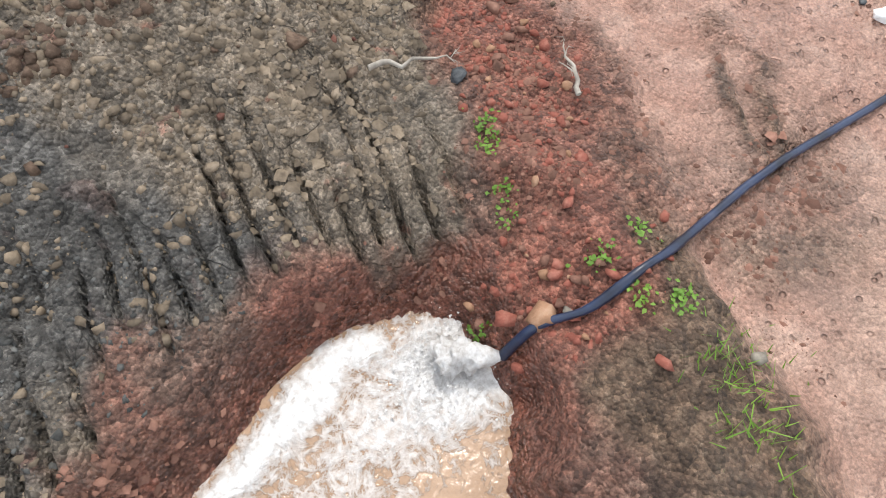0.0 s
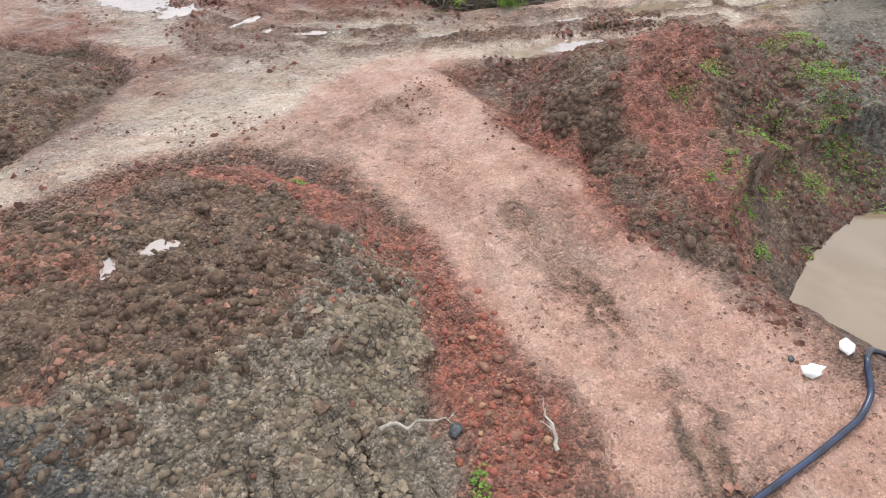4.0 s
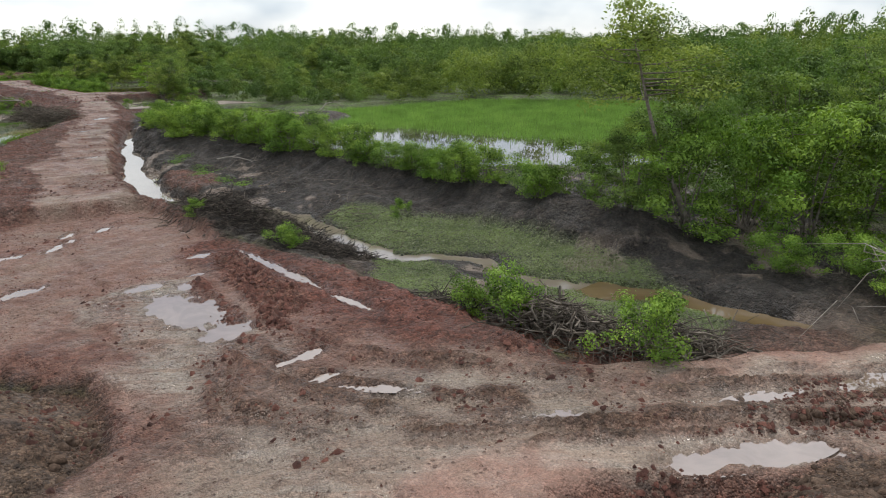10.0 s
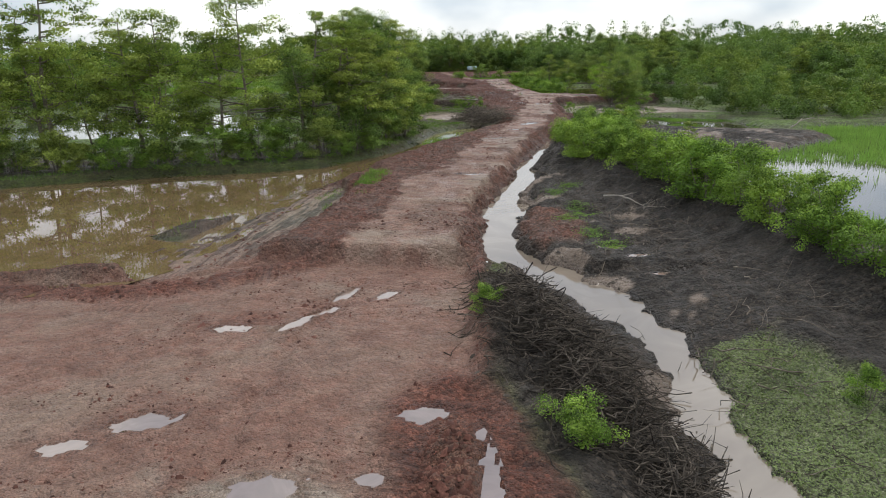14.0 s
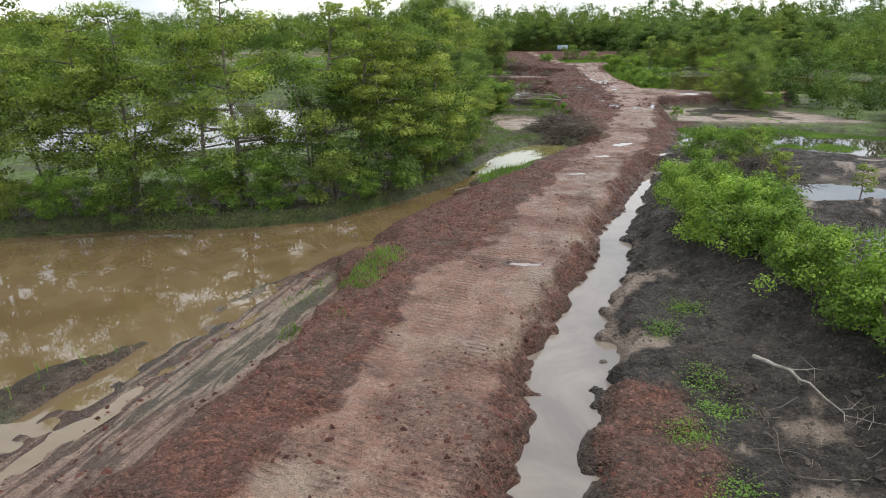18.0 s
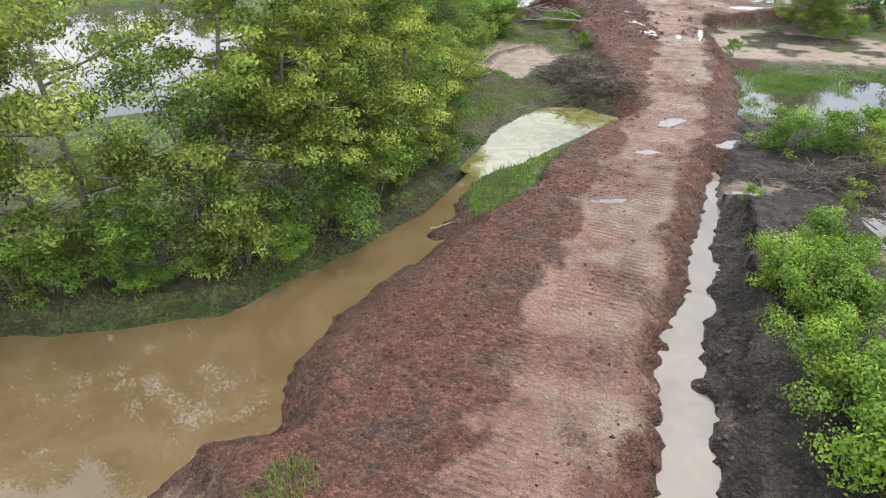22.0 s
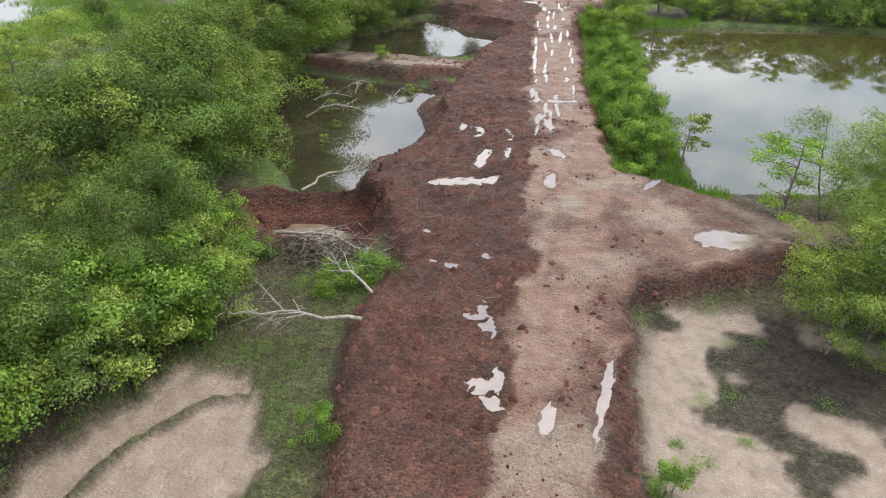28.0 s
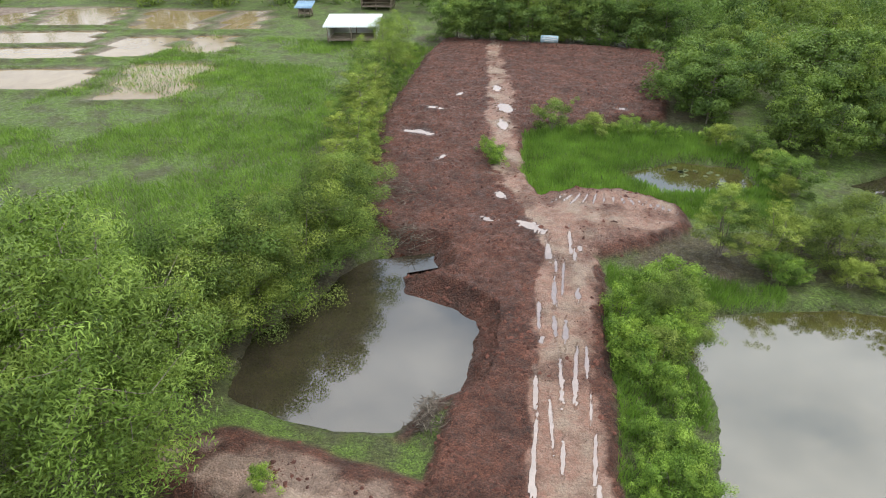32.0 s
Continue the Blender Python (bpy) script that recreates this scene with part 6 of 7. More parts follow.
belt(SCRUB, 26, 54, 142, 172, 10, .9, 1.5, "green scrub beside the red field", (SIDE_POND,))
belt(HORIZON, -140, 180, 216, 262, 17, 1.0, 1.4, "dark wood along the horizon")
belt(HORIZON, 60, 176, 142, 212, 19, 1.0, 1.4, "dark wood along the horizon")
belt(HORIZON, -230, -106, 40, 210, 22, 1.0, 1.5, "dark wood along the horizon")
belt(HORIZON, 122, 280, -20, 132, 24, 1.2, 1.8, "dark wood along the horizon")
for k in range(70):
    ob = new("woods", wr.choice(HORIZON))
    ob.location, ob.rotation_euler = (-420 + 12 * k + wr.uniform(-5, 5), wr.uniform(285, 380), 0), (0, 0, wr.uniform(0, 6.28))
    ob.scale = (1.5, 1.5, wr.uniform(1.6, 2.2))
    tagged(ob, "dark wood along the horizon", "woods", kind="stuff")


# ---- grass, reeds, creepers: stuff ----
def strew(seed, x0, x1, y0, y1, n, keep):
    g = np.random.default_rng(seed)
    x, y = g.uniform(x0, x1, n), g.uniform(y0, y1, n)
    k = g.uniform(0, 1, n) < keep(x, y)
    return x[k], y[k], g


def grass_patch(name, seed, box, n, keep, height, width, material, label, lean=.5):
    x, y, g = strew(seed, *box, n, keep)
    z = np.maximum(ground_at(x, y), WATER - .02)
    ob = tagged(new(name, mesh_of(name, *blades(x, y, z, height, width, g, lean), material, tone=.5 + .5 * fbm(x, y, 1.6, 3, seed + 40))), label, "grass", kind="stuff")
    return ob


def reed_keep(x, y):
    lake = step(.2, -1.0, outside(x, y, REED_LAKE))
    open_water = step(6.6, 5.2, along(x, y, [(23.4, 46, 1), (25.4, 41.5, 1), (27.6, 37, 1), (28, 31, 1)])[0] + .8 * fbm(x, y, 2.5, 3, 301))
    return lake * (1 - .99 * open_water) * step(-.75, -.3, fbm(x, y, 5, 2, 303))


grass_patch("reeds", 1, (14, 66, 27, 73), 150000, reed_keep, .36, .04, REED_LEAF, "bright green reeds standing in shallow water", .35)
grass_patch("water_weed", 2, (10, 27, 56, 79), 170000, lambda x, y: step(.3, -.6, outside(x, y, MARSH_POND)) * step(-.08, .14, fbm(x, y, 2.6, 4, 311) + .3 * step(72, 75, y) * step(79, 76, y) - .1), .12, .022, GRASS_LEAF, "green water grass in the marsh pond", .9)
grass_patch("bank_grass", 3, (-24, 3, 40, 64), 90000, lambda x, y: .6 * step(1.8, .2, np.abs(outside(x, y, BROWN_POND) - .7)) * (outside(x, y, BROWN_POND) > -.1) * step(.4, .1, soil_at("fill", x, y)) * (1 - soil_at("wet", x, y)) * step(-.5, .1, fbm(x, y, 2, 2, 321)), .13, .022, GRASS_LEAF, "low green grass on the pond bank", .8)
grass_patch("bank_grass", 4, (-4, 6, 58, 90), 45000, lambda x, y: step(.25, 0, soil_at("fill", x, y)) * (1 - soil_at("sand", x, y)) * (1 - soil_at("wet", x, y)) * step(.0, .4, fbm(x, y, 2.2, 3, 331)), .13, .025, GRASS_LEAF, "rough green grass beside the red fill", .8)
grass_patch("verge_grass", 5, (3.5, 14, 94, 134), 70000, lambda x, y: step(.35, .05, soil_at("fill", x, y)) * (1 - soil_at("wet", x, y)) * step(-.5, .1, fbm(x, y, 2.0, 2, 341)), .4, .045, GRASS_LEAF, "tall bright green grass along the pond", .7)
grass_patch("field_grass", 6, (-62, -16, 112, 186), 160000, lambda x, y: step(.4, .1, soil_at("fill", x, y)) * step(-.35, .3, fbm(x, y, 7, 3, 351)) * (1 - soil_at("sand", x, y)), .4, .06, GRASS_LEAF, "rough green meadow grass", 1.2)
grass_patch("pond_grass", 7, (-7, 16, 142, 160), 40000, lambda x, y: step(.4, .1, soil_at("fill", x, y)) * step(-.3, .6, outside(x, y, LILY_POND)), .45, .07, GRASS_LEAF, "soft green grass round the weedy pond", .7)
grass_patch("island_grass", 8, (-5, 4, 33, 61), 16000, lambda x, y: (ground_at(x, y) > WATER + .06) * step(.5, .2, soil_at("fill", x, y)) * np.maximum(.8 * step(.3, -.3, outside(x, y, [(1.6, 54.8), (.9, 56.6), (1.4, 59), (3.2, 60.3), (3.5, 57.4), (2.8, 55.2)])), .1 * step(.3, -.2, outside(x, y, [(-4.4, 34), (-4.1, 35.5), (-3.0, 37), (-1.6, 36.6), (-1.6, 34.8), (-3.1, 33.9)]))), .26, .03, GRASS_LEAF, "green grass on a muddy spit", .6)
grass_patch("road_grass", 9, (.2, 2.4, 35, 46), 9000, lambda x, y: step(.25, .5, fbm(x, y, 1.6, 2, 361)) * step(1.2, .3, np.abs(x - 1.0)), .16, .02, GRASS_LEAF, "sparse green grass at the road edge", .7)
x, y, g = strew(12, 10, 18, 11, 30, 150000, lambda x, y: soil_at("mat", x, y))
cz = ground_at(x, y) + g.uniform(.0, .07, len(x))
tagged(new("creeping_plants", mesh_of("creeping_plants", *leaves(np.stack([x, y, cz], 1), .045, g, up=1.5, slim=.6), MAT_LEAF, tone=.5 + .6 * fbm(x, y, .7, 3, 47))), "pale green creeping plants over wet mud", "plants", kind="stuff")

# ---- clods: stuff ----
def clod_field(name, seed, box, n, keep, small, large, material, label, power=5.0):
    x, y, g = strew(seed, *box, n, keep)
    r = small + (large - small) * g.uniform(0, 1, len(x)) ** power
    tagged(new(name, mesh_of(name, *clod_mesh(x, y, ground_at(x, y) - (.2 if power > 4 else .45) * r, r, g, (ROCK_V, ROCK_F) if power < 4 else None), material)), label, "clods", kind="stuff")


clod_field("grey_clods", 43, (-3, 4.4, 2.4, 8), 22000, lambda x, y: soil_at("grey", x, y) * (1 - .6 * soil_at("ash", x, y)) * step(-.35, .3, fbm(x, y, .8, 3, 421)) * step(.2, 1.0, y - 2.2 - .1 * x), .01, .062, GREY_CLOD, "fist-sized grey clay clods on the spoil heap", 3.0)
clod_field("dark_clods", 44, (-4, 2, 2, 6.4), 9000, lambda x, y: soil_at("ash", x, y) * step(-.3, .3, fbm(x, y, .6, 2, 423)), .008, .04, ASH_CLOD, "dark grey clay clods on the spoil heap", 3.0)
clod_field("earth_clods", 45, (-4, 5, 4.6, 9.6), 16000, lambda x, y: step(.2, .6, soil_at("earth", x, y)) * step(-.3, .3, fbm(x, y, .8, 3, 425)), .012, .095, EARTH_CLOD, "brown earth clods on the spoil heap", 3.5)
clod_field("earth_clods", 46, (7, 15, 1, 9), 18000, lambda x, y: step(.2, .6, soil_at("earth", x, y)) * step(-.3, .3, fbm(x, y, .9, 3, 427)), .015, .12, EARTH_CLOD, "brown earth clods on the heap", 3.5)
clod_field("earth_clods", 47, (-4, 5, 11, 19), 12000, lambda x, y: step(.2, .6, soil_at("earth", x, y)) * step(-.3, .3, fbm(x, y, .9, 3, 429)), .015, .12, EARTH_CLOD, "brown earth clods on the heap", 3.5)
clod_field("red_lumps", 48, (1.8, 5, .4, 9.4), 9000, lambda x, y: step(.3, .6, soil_at("vivid", x, y)) * (1 - soil_at("lane", x, y)) * step(-.3, .3, fbm(x, y, .6, 2, 431)), .01, .055, RED_STONE, "bright red clay lumps along the heap", 3.0)
clod_field("grey_clods", 31, (-3, 4.2, 1.8, 8), 60000, lambda x, y: soil_at("grey", x, y) * (1 - soil_at("ash", x, y)) * step(.0, .5, fbm(x, y, .9, 3, 401)) * step(.1, 1.3, y - 1.9), .008, .07, GREY_CLOD, "grey clay clods on the spoil heap")
clod_field("red_clods", 32, (-4, 5, 0, 10), 42000, lambda x, y: soil_at("fill", x, y) * (1 - soil_at("grey", x, y)) * (1 - soil_at("lane", x, y)) * step(-.3, .4, fbm(x, y, .9, 2, 403)), .008, .06, LIGHT_CLOD, "red laterite clods on the spoil heap")
clod_field("red_clods", 33, (7, 16, 1, 9.6), 34000, lambda x, y: soil_at("fill", x, y) * (1 - soil_at("lane", x, y)) * step(-.3, .4, fbm(x, y, .9, 2, 405)), .012, .08, RED_CLOD, "red laterite clods on the heap")
clod_field("red_clods", 34, (-4, 12, 10, 31), 36000, lambda x, y: soil_at("fill", x, y) * (1 - soil_at("lane", x, y)) * step(-.2, .4, fbm(x, y, 1.1, 2, 407)), .015, .09, RED_CLOD, "red clods along the muddy plain")
clod_field("red_clods", 35, (-4, 12, 31, 78), 52000, lambda x, y: soil_at("fill", x, y) * (1 - .97 * soil_at("lane", x, y)) * (1 - soil_at("wet", x, y)) * step(-.5, .3, fbm(x, y, 1.5, 3, 415)), .015, .09, RED_CLOD, "red clods along the road shoulders")
clod_field("red_clods", 36, (-9, 12, 78, 134), 36000, lambda x, y: soil_at("fill", x, y) * (1 - .99 * soil_at("lane", x, y)) * (1 - soil_at("wet", x, y)) * step(-.4, .4, fbm(x, y, 1.7, 3, 417)), .03, .2, RED_CLOD, "red clods on the rough fill")
clod_field("red_clods", 37, (-25, 7, 134, 189), 16000, lambda x, y: soil_at("fill", x, y) * (1 - .99 * soil_at("lane", x, y)) * (1 - soil_at("wet", x, y)), .05, .24, RED_CLOD, "red clods on the far field")
clod_field("lane_crumbs", 39, (0, 11, 9, 31), 26000, lambda x, y: soil_at("lane", x, y) * (1 - soil_at("wet", x, y)) * step(.0, .5, fbm(x, y, 1.2, 3, 411)), .008, .05, RED_CLOD, "small red-brown crumbs trodden into the plain")
clod_field("lane_crumbs", 40, (3, 12, -1, 12), 26000, lambda x, y: soil_at("lane", x, y) * (1 - soil_at("wet", x, y)) * step(.0, .5, fbm(x, y, 1.0, 3, 413)), .006, .035, LIGHT_CLOD, "small red crumbs trodden into the track")
clod_field("lane_crumbs", 41, (1, 12, 31, 100), 40000, lambda x, y: soil_at("lane", x, y) * (1 - soil_at("wet", x, y)) * step(-.1, .5, fbm(x, y, 1.4, 3, 419)) * .5, .01, .06, RED_CLOD, "small red-brown crumbs on the causeway")
clod_field("mud_clods", 42, (6, 9, 16, 23.4), 9000, lambda x, y: step(.2, .6, soil_at("earth", x, y)) * (1 - soil_at("wet", x, y)), .015, .1, RED_CLOD, "dark churned clods between the ruts")
clod_field("black_clods", 38, (6, 19, 14, 64), 60000, lambda x, y: soil_at("black", x, y) * (1 - soil_at("mat", x, y)) * (1 - soil_at("wet", x, y)) * step(-.3, .3, fbm(x, y, 1.3, 2, 409)), .015, .09, BLACK_CLOD, "black mud clods beside the ditch")


# ---- single stones round the hose ----
def stone(x, y, r, stretch_, turn, material, label, seed):
    g = np.random.default_rng(seed)
    off = g.uniform(-9, 9, 3)
    v = (BOULDER_V if r > .1 else ROCK_V) * (1 + .14 * g.normal(size=(len(BOULDER_V if r > .1 else ROCK_V), 1)))
    bump = np.array([noise.fractal(Vector(p * 1.4 + off), 1.0, 2.0, 3) for p in v])
    v = v * (1 + .4 * bump[:, None])
    for _ in range(7):                   # flat broken faces
        d_ = g.normal(size=3)
        d_ /= np.linalg.norm(d_)
        over = v @ d_ - .46
        v = v - np.clip(over, 0, None)[:, None] * d_ * .97
    v = v * np.array(stretch_) * r
    ob = new("stone", mesh_of("stone", v, BOULDER_F if r > .1 else ROCK_F, material))
    ob.matrix_basis = Matrix.Translation((x, y, float(ground_at(np.array([x]), np.array([y]))[0]) + r * stretch_[2] * .2)) @ Matrix.Rotation(radians(turn), 4, "Z")
    return tagged(ob, label, "stone", "stones round the hose")


stone(1.78, 1.16, .13, (1.3, .9, .7), -40, RED_STONE, "brick red angular stone beside the hose", 1)
stone(1.95, .97, .15, (1.2, .9, .8), -30, TAN_STONE, "large tan stone beside the hose mouth", 2)
stone(2.08, .86, .06, (1.2, .9, .7), 10, GREY_STONE, "small grey stone beside the hose", 3)
stone(2.2, .1, .09, (1.4, .8, .6), 60, RED_STONE, "red angular stone on brown earth", 4)
stone(2.75, -.35, .08, (1, 1, .8), 0, GREY_STONE, "grey round stone in sparse grass", 5)
stone(4.3, 8.1, .2, (1.1, .9, .9), 20, RED_STONE, "red boulder lying on the track", 6)
stone(2.4, 5.6, .14, (1.2, .9, .8), 30, EARTH_CLOD, "grey clay boulder on the heap", 7)
sr = random.Random(8)
for k in range(200):
    y = sr.uniform(.5, 4.9)
    x = float(np.interp(y, (.5, 1.2, 1.9, 2.6, 3.5, 4.6), (2.2, 2.3, 2.75, 3.2, 3.85, 4.15))) + sr.gauss(.1, .38)
    if float(soil_at("lane", np.array([x]), np.array([y]))[0]) < .4:
        stone(x, y, .02 + .065 * sr.random() ** 2.2, (sr.uniform(.9, 1.4), 1, sr.uniform(.6, .9)), sr.uniform(0, 180), sr.choice((RED_STONE, RED_STONE, LIGHT_CLOD, LIGHT_CLOD, TAN_STONE)), "broken red stone on red earth", 100 + k)
for k, (x, y) in enumerate(((2.3, 7.0), (3.1, 5.7), (2.0, 5.2), (2.7, 5.0), (.9, 5.6), (.5, 5.6), (3.8, 5.0), (1.3, 5.5), (2.0, 4.9), (2.4, 4.3), (1.9, 3.9))):
    stone(x, y, sr.uniform(.08, .13), (sr.uniform(1, 1.4), 1, sr.uniform(.7, .9)), sr.uniform(0, 180), EARTH_CLOD, "large brown-grey clay lump on the heap", 180 + k)
for k in range(60):
    x, y = sr.gauss(1.6, .9), sr.gauss(5.0, .8)
    stone(x, y, .025 + .06 * sr.random() ** 2, (sr.uniform(.9, 1.3), 1, sr.uniform(.6, .9)), sr.uniform(0, 180), sr.choice((EARTH_CLOD, EARTH_CLOD, GREY_CLOD, RED_CLOD)), "small clay lump on the grey heap", 200 + k)

# ---- hose and its jet ----
n = Nodes("hose_plastic")
n.bump(n.noise(20, 3), .3, .01)
HOSE = n.set(color=n.ramp(n.noise(3.5, 3), (.35, (.008, .012, .026)), (.6, (.018, .03, .07)), (.8, (.06, .065, .09))), rough=.32, spec=.5)
hose_line = [(1.6, 1.03), (1.72, 1.0), (1.86, .95), (2.02, .84), (2.14, .74), (2.42, .68), (2.9, .62), (3.4, .62), (4.0, .6), (4.8, .5), (5.9, .3), (6.6, .2), (7.0, .24), (7.3, .5), (8.0, .55), (8.7, .3)]
pts = np.array(hose_line)
s_ = np.r_[0, np.cumsum(np.hypot(*np.diff(pts, axis=0).T))]
u_ = np.linspace(0, s_[-1], 110)
hx, hy = np.interp(u_, s_, pts[:, 0]), np.interp(u_, s_, pts[:, 1])
for _ in range(3):
    hx[1:-1], hy[1:-1] = (hx[:-2] + 2 * hx[1:-1] + hx[2:]) / 4, (hy[:-2] + 2 * hy[1:-1] + hy[2:]) / 4
hz = ground_at(hx, hy)
for _ in range(12):
    hz[1:-1] = np.maximum(hz[1:-1], (hz[:-2] + hz[2:]) / 2)
hose = thing("hose", (0, 0, 0), "black-blue plastic drain hose pouring water into a pit", "hose")
hv, hf = tube(np.stack([hx, hy, hz + .04], 1), .038 + .006 * np.sin(u_ * 9) * (u_ < 1.6), 12)
part("pipe", mesh_of("pipe", hv, hf, HOSE, True), hose)
mv, mf = tube(np.stack([hx[:3], hy[:3], hz[:3] + .04], 1), np.array([.047, .046, .043]), 12)
part("mouth", mesh_of("mouth", mv, mf, HOSE, True), hose, "flattened open mouth of the hose")
g = np.random.default_rng(77)
FOAM = grained("foam", (.42, .39, .36), (.60, .585, .57), (.72, .72, .715), 22, rough=.5, bump=.9, depth=.02)
n = Nodes("churned_water")
fleck, _, _, _ = n.attribute("foam")
vein = n.math("MULTIPLY", n.math("ABSOLUTE", n.math("SUBTRACT", n.noise(4.5, 6, .62, None, .9), .5)), 6.5)
vein_two = n.math("MULTIPLY", n.math("ABSOLUTE", n.math("SUBTRACT", n.noise(13, 4, .6, None, 1.0), .5)), 6.0)
web = n.math("SUBTRACT", 1.0, n.math("MINIMUM", vein, n.math("ADD", vein_two, .25)))
bubbles = n.cells(11.0, "F1", n.warped(6.0, .12))
froth_f = n.math("MULTIPLY_ADD", web, .42, n.math("MULTIPLY_ADD", n.noise(9.0, 7, .72, None, .6), .62, n.math("MULTIPLY", bubbles, .28)))
whiteness = n.ramp(n.math("MULTIPLY_ADD", fleck, .46, n.math("MULTIPLY", froth_f, .5)), (.49, 0.0), (.57, .55), (.74, 1.0))
n.bump(n.math("ADD", n.noise(7, 4), n.math("MULTIPLY", whiteness, .7)), .6, .06)
CHURN = n.set(color=n.mix(whiteness, n.ramp(n.noise(2, 4), (.35, (.30, .19, .115)), (.7, (.40, .27, .18))), n.ramp(n.noise(16, 5, .7), (.35, (.42, .40, .38)), (.6, (.64, .63, .62)))), rough=n.ramp(whiteness, (0.0, .12), (1.0, .6)), spec=.6)
cx_, cy_ = np.meshgrid(np.linspace(-3.6, 1.8, 150), np.linspace(-1.8, 2.6, 130))
jet_d = np.hypot(cx_ - 1.3, cy_ - 1.25)
edge_d = -outside(cx_, cy_, PUMP_PIT)
fan = np.exp(-(along(cx_, cy_, [(1.55, 1.1, 0), (1.1, 1.3, 0), (.4, 1.35, 0), (-.6, 1.1, 0), (-2, .5, 0)])[0] / .55) ** 2)
spread_f = (.22 + .5 * fan) * step(4.2, .3, jet_d) + .42 * step(.8, .1, jet_d)
left_line = np.exp(-((edge_d - .16 - .08 * vnoise(cx_, cy_, .3, 5)) / .2) ** 2) * step(1.35, .8, cx_) * step(.5, 1.1, cy_)
foam_f = np.clip(np.maximum(spread_f * (.8 + .35 * fbm(cx_, cy_, .6, 3, 501)), left_line * .95), 0, 1)
wz = -.95 + .02 * fbm(cx_, cy_, .25, 3, 503) + .05 * foam_f * (.6 + .6 * fbm(cx_, cy_, .16, 2, 505)) + .06 * left_line
ci = (np.arange(129)[:, None] * 150 + np.arange(149)[None]).ravel()
churn = mesh_of("water", np.stack([cx_, cy_, wz], -1).reshape(-1, 3), np.stack([ci, ci + 1, ci + 151, ci + 150], 1), CHURN, True)
att = churn.attributes.new("foam", "FLOAT_COLOR", "POINT")
att.data.foreach_set("color", np.repeat(foam_f.ravel()[:, None], 4, 1).astype(np.float32).ravel())
tagged(new("water", churn), "foaming brown water churned up in the pit", "water", kind="structure")
jq = np.linspace(0, 1, 40)
jet_line = np.stack([1.6 - .34 * jq, 1.03 + .34 * jq, hz[0] + .04 - (hz[0] + .96) * jq ** 2.2], 1)
jv, jf = tube(jet_line, .036 + .15 * jq ** .9, 26)
froth = np.array([noise.fractal(Vector(p * 9.0), .7, 2.3, 5) for p in jv])
jv = jv + (jv - np.repeat(jet_line, 26, 0)) * (.75 * froth * np.repeat(.12 + jq, 26))[:, None]
jet = thing("water_jet", (0, 0, 0), "white jet of water from the hose mouth", "water")
part("stream", mesh_of("stream", jv, jf, FOAM, True), jet)
dx_, dy_ = g.normal(1.2, .24, 900), g.normal(1.35, .2, 900)
tagged(part("spray", mesh_of("spray", *clod_mesh(dx_, dy_, np.full(900, -.92) + np.abs(g.normal(0, .06, 900)), g.uniform(.004, .013, 900), g), FOAM, True), jet), "fine white spray round the jet", kind="stuff")


# ---- dead wood ----
def brushwood(x, y, rx, ry, high, count, seed, label, turn=0.0, thick=.018, long=1.4, material=TWIG):
    """A tangle of dead twigs and sticks."""
    g = np.random.default_rng(seed)
    c, s = math.cos(radians(turn)), math.sin(radians(turn))
    bits = []
    for k in range(count):
        u, v = g.normal(0, .42) * rx, g.normal(0, .42) * ry
        q = math.hypot(u / rx, v / ry)
        px, py = x + u * c - v * s, y + u * s + v * c
        z = float(ground_at(np.array([px]), np.array([py]))[0]) + high * max(0, 1 - q * q) * g.uniform(0, 1)
        a, ln = g.uniform(0, 2 * np.pi), long * g.uniform(.3, 1.1)
        rise = g.normal(0, .28) * ln
        t = np.linspace(0, 1, 5)[:, None]
        line = np.array([px, py, z]) + (t - .5) * np.array([math.cos(a) * ln, math.sin(a) * ln, rise]) + g.normal(size=(5, 3)) * .05 * ln
        floor = ground_at(line[:, 0], line[:, 1])
        line[:, 2] = np.maximum(line[:, 2], floor + .005)
        r = thick * g.uniform(.35, 1.2)
        bits.append(tube(line, r * (1.1 - .8 * t[:, 0]), 4))
        if g.uniform() < .5:
            e = line[3] + g.normal(size=3) * .25 * ln
            bits.append(tube(np.array([line[2], (line[2] + e) / 2 + .03, e]), [r * .6, r * .5, r * .2], 3))
    ob = new("brushwood", mesh_of("brushwood", *joined(bits), material, True))
    return tagged(ob, label, "brushwood", "heaps of brushwood", "stuff")


